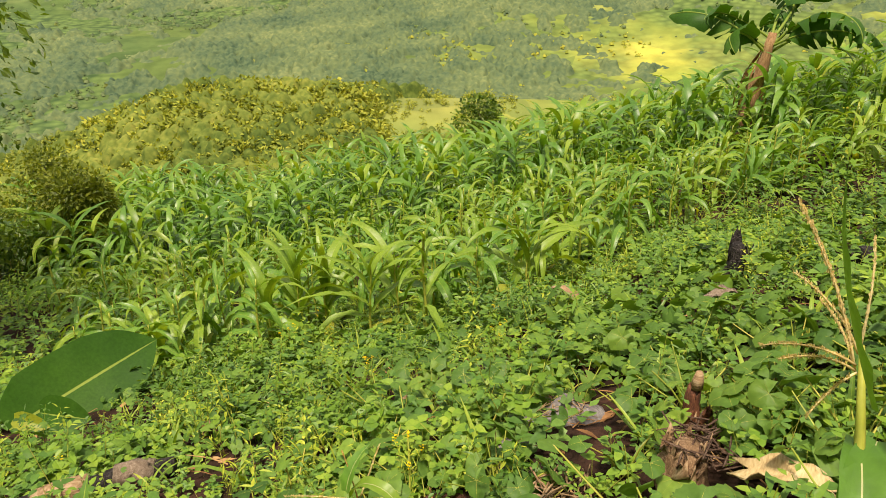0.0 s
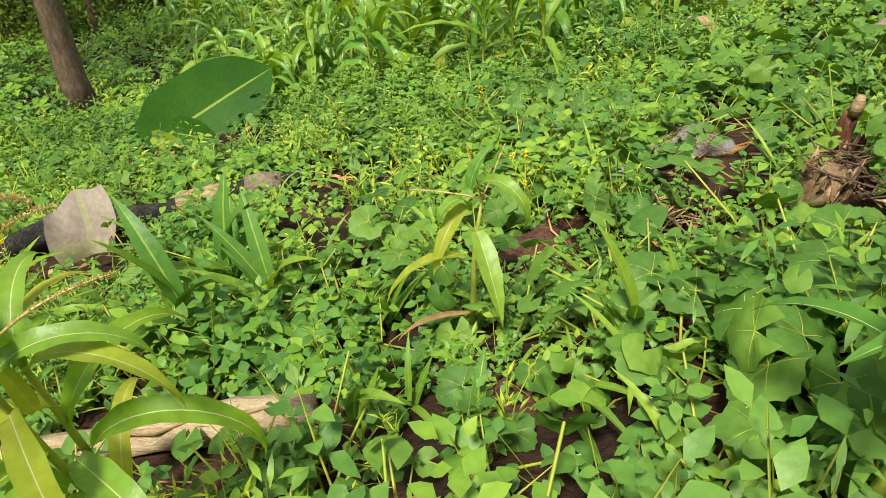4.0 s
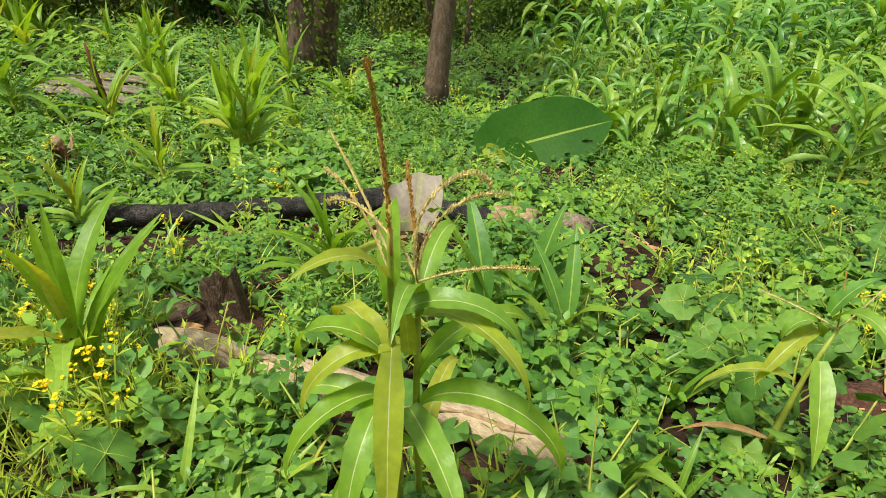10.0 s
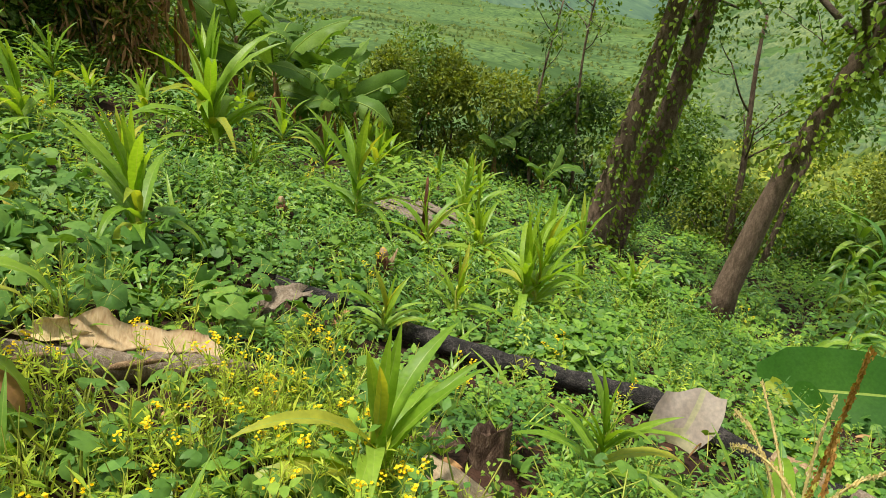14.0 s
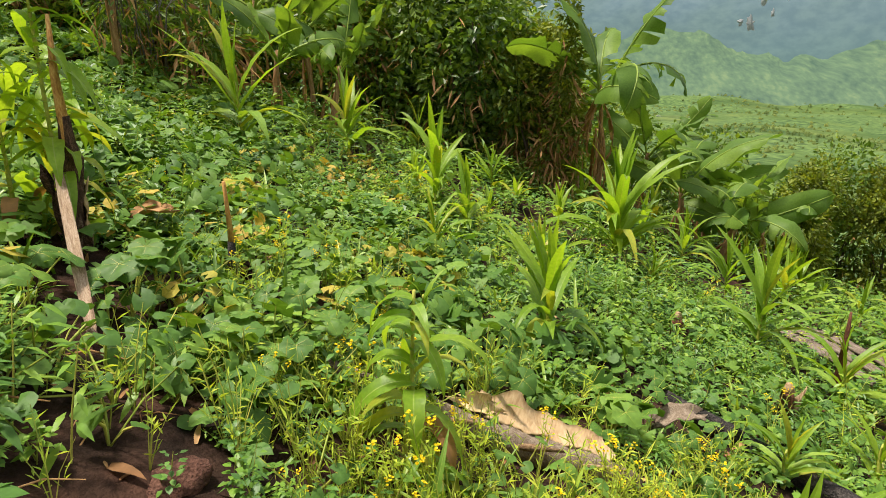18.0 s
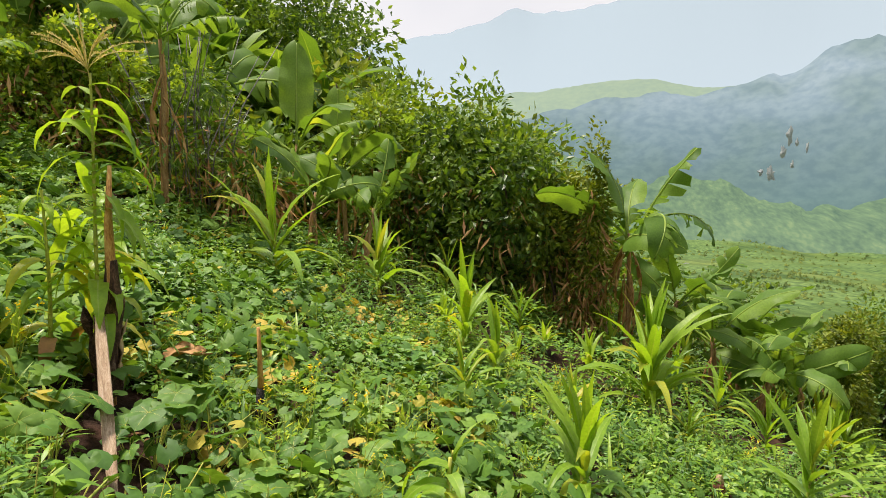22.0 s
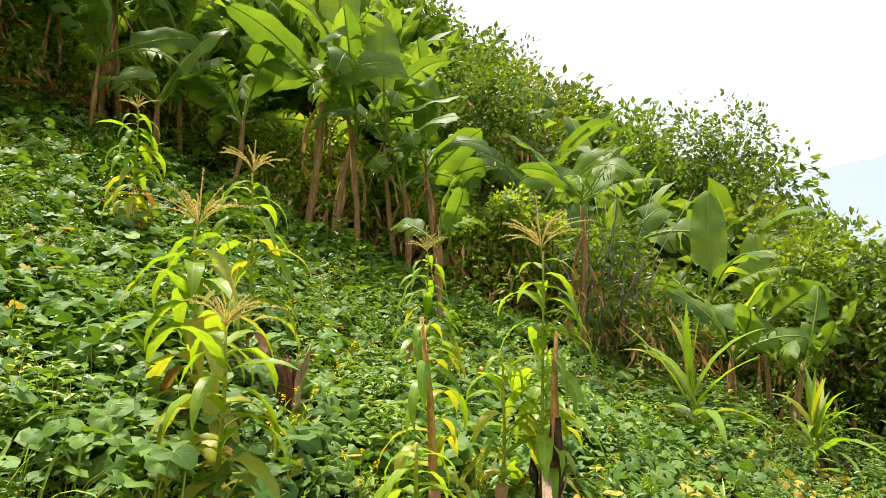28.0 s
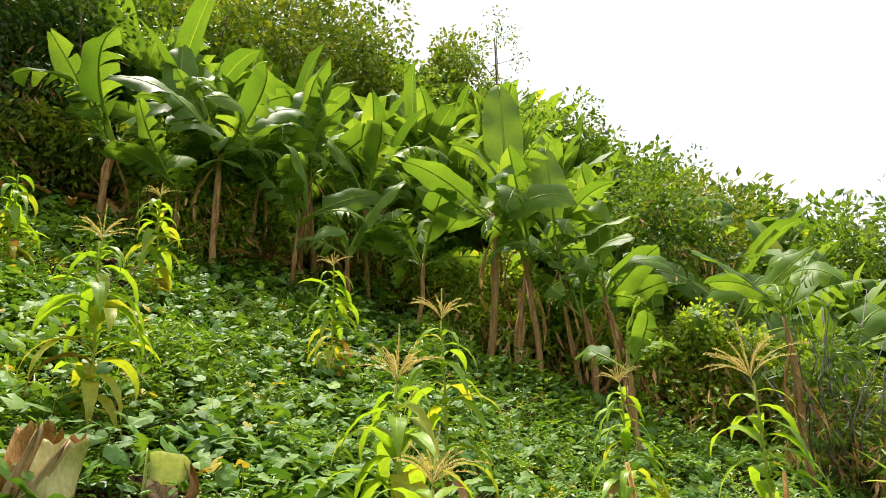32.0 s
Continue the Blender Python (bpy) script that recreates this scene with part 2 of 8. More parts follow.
SHEATH_CREAM = leaf_material("dry_sheath_cream", (0.25, 0.29, 0.26), (0.32, 0.37, 0.34), (0.38, 0.44, 0.42), rough=0.6, through_part=0.2, scale=6)
CREAM = rough_material("cream_sheath", [(0.26, 0.15, 0.07), (0.43, 0.3, 0.16), (0.54, 0.41, 0.25)], 5, 0.6, (1, 3, 1), 0.35)
YELLOW_SHEATH = rough_material("yellow_cut_sheath", [(0.34, 0.28, 0.09), (0.52, 0.47, 0.2), (0.64, 0.6, 0.33)], 5, 0.6, (3, 3, 1), 0.3)
ORANGE_SHEATH = rough_material("orange_withered_sheath", [(0.09, 0.045, 0.02), (0.34, 0.18, 0.05), (0.5, 0.32, 0.09)], 9, 0.7, (4, 4, 1), 0.6)
RED_STUB = rough_material("red_brown_stem", [(0.025, 0.014, 0.01), (0.12, 0.045, 0.025), (0.3, 0.13, 0.06)], 9, 0.7, (4, 4, 1), 0.6)
CHAR = rough_material("charred_wood", [(0.006, 0.006, 0.006), (0.03, 0.026, 0.024), (0.13, 0.11, 0.1)], 16, 0.75, (1, 1, 1), 1.0, 0.05)
HUSKBROWN = rough_material("brown_husk", [(0.08, 0.045, 0.022), (0.26, 0.16, 0.085), (0.46, 0.33, 0.2)], 8, 0.8, (6, 6, 1), 0.9, 0.02)
SQUASH_OLD = leaf_material("squash_leaf_old", (0.2, 0.27, 0.05), (0.34, 0.36, 0.08), (0.42, 0.36, 0.11), rough=0.65, scale=6, through_part=0.25)
CHARBROWN = rough_material("scorched_sheath", [(0.012, 0.008, 0.006), (0.07, 0.035, 0.02), (0.27, 0.15, 0.09)], 9, 0.7, (6, 6, 1), 1.0, 0.03)
PLANKWOOD = rough_material("split_plank", [(0.16, 0.09, 0.05), (0.42, 0.3, 0.2), (0.6, 0.48, 0.36)], 5, 0.8, (14, 1, 14), 0.8)
OLDBOARD = rough_material("weathered_board", [(0.06, 0.045, 0.032), (0.2, 0.155, 0.115), (0.4, 0.34, 0.28)], 5, 0.85, (14, 1, 14), 0.8)
OLDWOOD = rough_material("weathered_wood", [(0.07, 0.05, 0.035), (0.22, 0.165, 0.115), (0.42, 0.35, 0.27)], 8, 0.8, (6, 6, 1), 0.7)
SPLITWOOD = rough_material("split_wood", [(0.2, 0.13, 0.075), (0.42, 0.31, 0.19), (0.58, 0.47, 0.33)], 6, 0.75, (2, 9, 9), 0.6)
STUMPWOOD = rough_material("brown_stump", [(0.03, 0.018, 0.012), (0.10, 0.06, 0.04), (0.24, 0.17, 0.12)], 10, 0.9, (3, 3, 1), 0.9)
BARK = rough_material("grey_brown_bark", [(0.045, 0.03, 0.02), (0.14, 0.095, 0.065), (0.28, 0.2, 0.15)], 7, 0.9, (3, 3, 1), 0.8, 0.03)
TWIG = rough_material("twig", [(0.03, 0.022, 0.016), (0.1, 0.07, 0.05), (0.2, 0.16, 0.12)], 10, 0.9)
BANANA_STEM = rough_material("banana_stem", [(0.09, 0.048, 0.022), (0.33, 0.19, 0.085), (0.54, 0.37, 0.2)], 7, 0.75, (5, 5, 0.6), 0.8)
GREY = rough_material("grey_sacking", [(0.06, 0.055, 0.05), (0.17, 0.155, 0.15), (0.34, 0.32, 0.32)], 9, 0.7, (1, 1, 1), 0.5)
CLAY = rough_material("red_clay", [(0.035, 0.018, 0.012), (0.1, 0.045, 0.03), (0.2, 0.1, 0.07)], 14, 0.95, (1, 1, 1), 1.0, 0.04)
CUTGREEN = leaf_material("pale_green_stem", (0.3, 0.44, 0.24), (0.38, 0.54, 0.34), (0.46, 0.62, 0.44), rough=0.5, through_part=0.35, scale=4)

# ground: red-brown soil with humus near, grass and scrub beyond the field
GROUND, gn, gl, gb = nodes_of("field_ground")
gpos = gn.new("ShaderNodeNewGeometry")
gns = {}
for key, sc, det in (("soil", 3.0, 8), ("crumb", 45.0, 5), ("patch", 0.011, 6), ("scrub", 0.10, 6)):
    gns[key] = gn.new("ShaderNodeTexNoise")
    gns[key].inputs["Scale"].default_value, gns[key].inputs["Detail"].default_value = sc, det
    gl.new(gpos.outputs["Position"], gns[key].inputs["Vector"])
soil = ramp_of(gn, [(0.3, (0.011, 0.008, 0.006)), (0.5, (0.034, 0.019, 0.013)), (0.72, (0.085, 0.043, 0.029))])
gl.new(gns["soil"].outputs[0], soil.inputs[0])
meadow = ramp_of(gn, [(0.34, (0.1, 0.145, 0.05)), (0.46, (0.14, 0.19, 0.06)), (0.56, (0.2, 0.235, 0.075)), (0.66, (0.28, 0.29, 0.1))])
gl.new(gns["patch"].outputs[0], meadow.inputs[0])
scrub = ramp_of(gn, [(0.38, (0.35, 0.42, 0.35)), (0.6, (1.1, 1.1, 1.0))])
gl.new(gns["scrub"].outputs[0], scrub.inputs[0])
far_c = gn.new("ShaderNodeMix")
far_c.data_type, far_c.blend_type = "RGBA", "MULTIPLY"
far_c.inputs[0].default_value = 0.35
gl.new(meadow.outputs[0], far_c.inputs[6])
gl.new(scrub.outputs[0], far_c.inputs[7])
crowns = gn.new("ShaderNodeTexVoronoi")
crowns.inputs["Scale"].default_value = 0.18
warp = gn.new("ShaderNodeTexNoise")
warp.inputs["Scale"].default_value, warp.inputs["Detail"].default_value = 0.25, 3
gl.new(gpos.outputs["Position"], warp.inputs["Vector"])
wmix = gn.new("ShaderNodeMix")
wmix.data_type, wmix.blend_type = "RGBA", "LINEAR_LIGHT"
wmix.inputs[0].default_value = 6.0
gl.new(gpos.outputs["Position"], wmix.inputs[6])
gl.new(warp.outputs["Color"], wmix.inputs[7])
gl.new(wmix.outputs[2], crowns.inputs["Vector"])
# Crown shading is painted here: light tops, dark gaps between.
canopy_shade = ramp_of(gn, [(0.0, (0.17, 0.25, 0.07)), (0.4, (0.1, 0.165, 0.05)), (0.85, (0.03, 0.065, 0.025))])
gl.new(crowns.outputs["Distance"], canopy_shade.inputs[0])
wooded = ramp_of(gn, [(0.46, (0, 0, 0)), (0.54, (0.8, 0.8, 0.8))])
woods = gn.new("ShaderNodeTexNoise")
woods.inputs["Scale"].default_value, woods.inputs["Detail"].default_value = 0.007, 5
gl.new(gpos.outputs["Position"], woods.inputs["Vector"])
gl.new(woods.outputs[0], wooded.inputs[0])
far_w = gn.new("ShaderNodeMix")
far_w.data_type = "RGBA"
gl.new(wooded.outputs[0], far_w.inputs[0])
# Far grass colour carries sun, cloud shade and haze: darker, bluer towards -x
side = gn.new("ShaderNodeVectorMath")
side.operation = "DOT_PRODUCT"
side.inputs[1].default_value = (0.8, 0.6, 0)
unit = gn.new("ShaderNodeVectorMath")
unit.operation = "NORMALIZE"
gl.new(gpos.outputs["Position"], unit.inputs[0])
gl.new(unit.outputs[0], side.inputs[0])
brighter = gn.new("ShaderNodeMapRange")
brighter.inputs[1].default_value, brighter.inputs[2].default_value = -0.15, 0.9
gl.new(side.outputs["Value"], brighter.inputs[0])
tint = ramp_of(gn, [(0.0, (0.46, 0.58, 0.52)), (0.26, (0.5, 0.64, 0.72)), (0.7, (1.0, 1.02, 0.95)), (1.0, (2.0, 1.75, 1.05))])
gl.new(brighter.outputs[0], tint.inputs[0])
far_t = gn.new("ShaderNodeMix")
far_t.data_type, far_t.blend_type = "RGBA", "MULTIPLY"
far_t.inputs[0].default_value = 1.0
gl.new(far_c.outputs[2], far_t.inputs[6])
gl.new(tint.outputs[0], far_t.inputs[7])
plots = gn.new("ShaderNodeTexVoronoi")
plots.inputs["Scale"].default_value = 0.016
gl.new(wmix.outputs[2], plots.inputs["Vector"])
plot_tone = ramp_of(gn, [(0.15, (0.62, 0.7, 0.7)), (0.5, (0.95, 1.0, 0.95)), (0.85, (1.35, 1.25, 1.0))])
gl.new(plots.outputs["Color"], plot_tone.inputs[0])
far_p = gn.new("ShaderNodeMix")
far_p.data_type, far_p.blend_type = "RGBA", "MULTIPLY"
far_p.inputs[0].default_value = 0.8
gl.new(far_t.outputs[2], far_p.inputs[6])
gl.new(plot_tone.outputs[0], far_p.inputs[7])
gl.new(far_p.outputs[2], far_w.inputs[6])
gl.new(canopy_shade.outputs[0], far_w.inputs[7])
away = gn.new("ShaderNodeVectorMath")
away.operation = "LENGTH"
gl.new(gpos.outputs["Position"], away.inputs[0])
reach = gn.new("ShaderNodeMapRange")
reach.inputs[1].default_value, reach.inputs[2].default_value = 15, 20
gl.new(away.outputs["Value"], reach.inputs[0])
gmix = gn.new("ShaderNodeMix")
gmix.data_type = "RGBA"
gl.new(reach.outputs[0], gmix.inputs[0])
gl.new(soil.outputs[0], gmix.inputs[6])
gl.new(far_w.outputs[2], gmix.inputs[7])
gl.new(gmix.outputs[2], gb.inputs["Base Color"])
gb.inputs["Roughness"].default_value = 0.95
gb.inputs["Specular IOR Level"].default_value = 0.1
gbump = gn.new("ShaderNodeBump")
gbump.inputs["Strength"].default_value, gbump.inputs["Distance"].default_value = 0.8, 0.03
gl.new(gns["crumb"].outputs[0], gbump.inputs["Height"])
gl.new(gbump.outputs[0], gb.inputs["Normal"])


# ---- ground ----
LATTICE = np.random.RandomState(3).uniform(-1, 1, (256, 256))


def fbm(x, y, octaves=5, gain=0.5):
    """Smooth value noise of several octaves, about -1 to 1."""
    out, amp = 0.0, 1.0
    for o in range(octaves):
        xi, yi = np.floor(x).astype(int), np.floor(y).astype(int)
        fx, fy = x - xi, y - yi
        fx, fy = fx * fx * (3 - 2 * fx), fy * fy * (3 - 2 * fy)
        at = lambda i, j: LATTICE[(xi + i) % 256, (yi + j) % 256]
        out = out + amp * ((at(0, 0) * (1 - fx) + at(1, 0) * fx) * (1 - fy) + (at(0, 1) * (1 - fx) + at(1, 1) * fx) * fy)
        x, y, amp = x * 2.03 + 17.3, y * 2.03 + 5.1, amp * gain
    return out


def softplus(v):
    return np.log1p(np.exp(-np.abs(v))) + np.maximum(v, 0)


def slope(x, y):
    """The hillside field near the camera."""
    z = 0.11 + 0.27 * x - 0.35 * y + 0.16 * softplus(-(x + 3.0)) + 0.13 * softplus(y - 8.5)
    return z + 0.012 * np.minimum(np.maximum(-y - 3, 0), 12) ** 2


FAR_R = (30, 60, 100, 160, 270, 520, 1100, 3000)
BEHIND = (5, 8, 8, 6, 5, 5, 6, 6)
FAR = {   # azimuth: elevation angles of the land at those distances
    -80: BEHIND,
    -40: (-12, -17, -20, -11.2, -15, -3.5, 5, 6),
    0: (-17, -21, -22, -11.2, -15.5, -4, 5, 6),
    18: (-19, -22, -22, -10.3, -16, -5, 5, 6),
    36: (-18, -22, -22, -14.5, -15.5, -6, 1.5, 4),
    50: (-18, -22, -22, -17, -13.5, -9.5, -6.8, -5.5),
    75: (-18, -21, -20, -15, -12, -8.5, -6.2, -5),
    98: (-11, -15, -15, -13, -11, -8, -6, -4),
    120: (7, 9, 8, 6, 4, 2, 1, 0),
    150: (25, 26, 22, 13, 6, 4, 3, 2),
    185: (32, 33, 26, 14, 7, 4, 3, 2),
    230: (17, 20, 18, 10, 6, 4, 3, 2),
    280: BEHIND,
}
FAR_AZ = np.array(list(FAR), float)
FAR_E = np.array(list(FAR.values()), float)


def land(x, y):
    """Height of the ground sheet at any place (arrays or numbers)."""
    x, y = np.asarray(x, float), np.asarray(y, float)
    r = np.hypot(x, y) + 1e-6
    az = (np.degrees(np.arctan2(-x, y)) + 80) % 360 - 80
    near = slope(x, y)
    lr = np.log(np.clip(r, 30, 3000))
    col = np.array([np.interp(lr, np.log(FAR_R), row) for row in FAR_E]) if np.ndim(lr) == 0 else np.stack([np.interp(lr, np.log(FAR_R), row) for row in FAR_E])
    i = np.clip(np.searchsorted(FAR_AZ, az, "right") - 1, 0, len(FAR_AZ) - 2)
    f = (az - FAR_AZ[i]) / (FAR_AZ[i + 1] - FAR_AZ[i])
    f = f * f * (3 - 2 * f)
    if np.ndim(lr) == 0:
        e = col[i] * (1 - f) + col[i + 1] * f
    else:
        k = np.arange(col.shape[1])
        e = col[i, k] * (1 - f) + col[i + 1, k] * f
    wob = np.where((az > 42) & (az < 110), 0.7, 1.5) * fbm(np.asarray(x) / 260 + 40, np.asarray(y) / 260 + 60, 4, 0.45)
    e = e + wob * np.clip((r - 130) / 250, 0, 1)
    far = 1.6 + r * np.tan(np.radians(e))
    w = np.clip((r - 16) / 14, 0, 1)
    w = w * w * (3 - 2 * w)
    return near * (1 - w) + far * w


def bumps(x, y):
    return 0.025 * np.sin(3.1 * x + 1.3 * np.sin(2.3 * y)) + 0.02 * np.sin(4.7 * y + 2 * np.sin(1.9 * x)) + 0.012 * np.sin(11 * x + 5 * y)


def gz(x, y):
    return float(land(float(x), float(y)) + bumps(float(x), float(y)))


def fill(me, V, quads=(), tris=(), mat_q=None, mat_t=None, smooth=True):
    """Fast mesh from numpy arrays."""
    V = np.asarray(V, np.float32)
    quads, tris = np.asarray(quads, np.int32).reshape(-1, 4), np.asarray(tris, np.int32).reshape(-1, 3)
    me.vertices.add(len(V))
    me.vertices.foreach_set("co", V.ravel())
    loops = np.concatenate([quads.ravel(), tris.ravel()])
    me.loops.add(len(loops))
    me.loops.foreach_set("vertex_index", loops)
    n = len(quads) + len(tris)
    me.polygons.add(n)
    starts = np.concatenate([np.arange(len(quads)) * 4, len(quads) * 4 + np.arange(len(tris)) * 3]).astype(np.int32)
    me.polygons.foreach_set("loop_start", starts)
    me.polygons.foreach_set("loop_total", np.concatenate([np.full(len(quads), 4), np.full(len(tris), 3)]).astype(np.int32))
    mi = np.zeros(n, np.int32)
    if mat_q is not None and len(quads):
        mi[:len(quads)] = mat_q
    if mat_t is not None and len(tris):
        mi[len(quads):] = mat_t
    me.polygons.foreach_set("material_index", mi)
    me.polygons.foreach_set("use_smooth", np.full(n, smooth))
    me.update(calc_edges=True)
    return me


rings = np.concatenate([[0.05], np.linspace(0.25, 16, 110), np.geomspace(16.4, 60, 40), np.geomspace(64, 3600, 90)])
SEG = 360
ang = np.linspace(0, 2 * np.pi, SEG, endpoint=False)
RR, AA = np.meshgrid(rings, ang, indexing="ij")
GX, GY = (-RR * np.sin(AA)).ravel(), (RR * np.cos(AA)).ravel()
GZ = land(GX, GY) + bumps(GX, GY) * np.clip((40 - np.hypot(GX, GY)) / 20, 0, 1)
ii, jj = np.meshgrid(np.arange(len(rings) - 1), np.arange(SEG), indexing="ij")
a = (ii * SEG + jj).ravel()
b = (ii * SEG + (jj + 1) % SEG).ravel()
c = ((ii + 1) * SEG + (jj + 1) % SEG).ravel()
d = ((ii + 1) * SEG + jj).ravel()
gme = fill(bpy.data.meshes.new("ground"), np.stack([GX, GY, GZ], 1), np.stack([a, d, c, b], 1))
gme.materials.append(GROUND)
tagged(new("ground", gme), "sloping red-brown soil of a hillside field falling to a green valley", "ground", kind="structure")

# mountains closing the valley, with haze put into their colours
MOUNTAIN, mn, ml, mb = nodes_of("far_mountain_hazed")
mp_ = mn.new("ShaderNodeNewGeometry")
m1 = mn.new("ShaderNodeTexNoise")
m1.inputs["Scale"].default_value, m1.inputs["Detail"].default_value = 0.035, 8
ml.new(mp_.outputs["Position"], m1.inputs[0])
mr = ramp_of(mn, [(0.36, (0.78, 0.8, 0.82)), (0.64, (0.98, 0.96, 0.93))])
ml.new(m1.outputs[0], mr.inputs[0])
sep = mn.new("ShaderNodeSeparateXYZ")
ml.new(mp_.outputs["Position"], sep.inputs[0])
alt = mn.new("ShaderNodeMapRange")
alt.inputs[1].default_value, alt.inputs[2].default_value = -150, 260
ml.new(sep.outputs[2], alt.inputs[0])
# Colour by altitude paints haze: bluer and paler towards the crest.
haze_belts = ramp_of(mn, [(0.0, (0.07, 0.125, 0.12)), (0.35, (0.085, 0.135, 0.155)), (0.65, (0.115, 0.17, 0.205)), (1.0, (0.18, 0.24, 0.29))])
ml.new(alt.outputs[0], haze_belts.inputs[0])
m2 = mn.new("ShaderNodeTexNoise")
m2.inputs["Scale"].default_value, m2.inputs["Detail"].default_value = 0.0045, 4
ml.new(mp_.outputs["Position"], m2.inputs[0])
open_land = ramp_of(mn, [(0.4, (0, 0, 0)), (0.75, (0.7, 0.7, 0.7))])
ml.new(m2.outputs[0], open_land.inputs[0])
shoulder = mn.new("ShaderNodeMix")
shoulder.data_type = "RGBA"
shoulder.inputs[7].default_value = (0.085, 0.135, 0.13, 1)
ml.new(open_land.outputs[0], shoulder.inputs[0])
ml.new(haze_belts.outputs[0], shoulder.inputs[6])
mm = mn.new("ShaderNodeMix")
mm.data_type, mm.blend_type = "RGBA", "MULTIPLY"
mm.inputs[0].default_value = 1.0
ml.new(shoulder.outputs[2], mm.inputs[6])
ml.new(mr.outputs[0], mm.inputs[7])
ml.new(mm.outputs[2], mb.inputs["Base Color"])
mb.inputs["Roughness"].default_value = 1.0
mb.inputs["Specular IOR Level"].default_value = 0.0
# Woods tinted blue-green, so the colour holds the valley haze.
FOOTHILL = rough_material("hazed_foothill_woods", [(0.045, 0.085, 0.066), (0.068, 0.113, 0.078), (0.09, 0.145, 0.088), (0.135, 0.19, 0.1)], 0.022, 1.0, (0.16, 1, 1.4), 0.0, fine=5, spec=0.0)
CLIFF = rough_material("limestone", [(0.2, 0.24, 0.26), (0.32, 0.34, 0.35), (0.46, 0.46, 0.45)], 0.12, 1.0, spec=0.0)
# The misty range is a single flat haze colour.
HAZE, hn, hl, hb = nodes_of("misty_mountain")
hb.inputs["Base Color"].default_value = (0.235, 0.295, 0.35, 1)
# Grass colour greyed and paled with painted haze.
FELL = rough_material("hazed_grass_shoulder", [(0.145, 0.2, 0.175), (0.165, 0.225, 0.18), (0.185, 0.245, 0.185)], 0.006, 1.0, (1, 1, 2), 0.0, spec=0.0)
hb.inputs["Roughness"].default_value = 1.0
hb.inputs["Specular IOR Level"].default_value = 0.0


def soften(mat, keep):
    """Relief too far off to shade strongly: lean the shading normal towards the sky."""
    nt, ln = mat.node_tree.nodes, mat.node_tree.links
    geo = nt.new("ShaderNodeNewGeometry")
    sc = nt.new("ShaderNodeVectorMath")
    sc.operation = "MULTIPLY_ADD"
    sc.inputs[1].default_value, sc.inputs[2].default_value = (keep, keep, keep), (0, 0, 1)
    ln.new(geo.outputs["Normal"], sc.inputs[0])
    nz = nt.new("ShaderNodeVectorMath")
    nz.operation = "NORMALIZE"
    ln.new(sc.outputs[0], nz.inputs[0])
    ln.new(nz.outputs[0], nt["Principled BSDF"].inputs["Normal"])


soften(MOUNTAIN, 0.4)
soften(HAZE, 0.0)
soften(FOOTHILL, 0.3)
soften(FELL, 0.0)


def ridge(name, r0, r1, az0, az1, tops, foot, mat, label, seed, relief=45, jag=1.1):
    """A mountain front: rows from its foot to an uneven crest, over azimuths az0 to az1."""
    n, rows_ = 260, 40
    az_ = np.linspace(az0, az1, n)
    ta, te = [p[0] for p in tops], [p[1] for p in tops]
    crest = np.interp(az_, ta, te)
    rs = np.random.RandomState(seed)
    even = np.convolve(np.pad(crest, 20, mode="edge"), np.hanning(41) / np.hanning(41).sum(), mode="valid")
    crest = even.copy()
    crest += jag * fbm(az_ / 5.0 + seed, az_ * 0 + seed, 5, 0.55) * np.clip(np.minimum(az_ - az0, az1 - az_) / 6, 0, 1)
    V = []
    for j in range(rows_):
        u = j / (rows_ - 1)
        rr = r0 + (r1 - r0) * u + relief * fbm(az_ / 9.0 + seed, 0 * az_ + u * 1.5 + seed, 3, 0.4) * min(1, 3 * u)
        ee = foot + (even - foot) * u ** 0.85 + (crest - even) * u ** 3
        V.append(np.stack([-rr * np.sin(np.radians(az_)), rr * np.cos(np.radians(az_)), 1.6 + rr * np.tan(np.radians(ee))], 1))
    V = np.concatenate(V)
    i, j = np.meshgrid(np.arange(rows_ - 1), np.arange(n - 1), indexing="ij")
    q = np.stack([(i * n + j).ravel(), ((i + 1) * n + j).ravel(), ((i + 1) * n + j + 1).ravel(), (i * n + j + 1).ravel()], 1)
    me = fill(bpy.data.meshes.new(name), V, q[:, ::-1])
    me.materials.append(mat)
    return tagged(new(name, me), label, "backdrop", kind="structure")


ridge("backdrop_foothill", 1150, 1500, 33, 125, [(33, -4.0), (50, -2.6), (60, -2.2), (71, -2.2), (84, -0.5), (93, 1.0), (100, 0.5), (125, 0)], -9, FOOTHILL, "green wooded foothill in haze across the valley", 3)
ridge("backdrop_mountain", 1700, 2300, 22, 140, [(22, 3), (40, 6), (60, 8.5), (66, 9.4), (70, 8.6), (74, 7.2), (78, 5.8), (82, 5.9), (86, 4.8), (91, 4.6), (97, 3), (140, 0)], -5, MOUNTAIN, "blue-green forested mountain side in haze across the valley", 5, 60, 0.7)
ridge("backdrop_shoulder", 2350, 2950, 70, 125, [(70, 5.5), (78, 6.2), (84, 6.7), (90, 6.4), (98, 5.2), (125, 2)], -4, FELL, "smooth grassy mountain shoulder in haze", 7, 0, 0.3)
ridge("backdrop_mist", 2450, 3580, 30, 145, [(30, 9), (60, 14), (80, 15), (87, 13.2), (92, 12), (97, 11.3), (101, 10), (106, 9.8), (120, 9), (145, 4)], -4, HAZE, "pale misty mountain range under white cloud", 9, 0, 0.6)
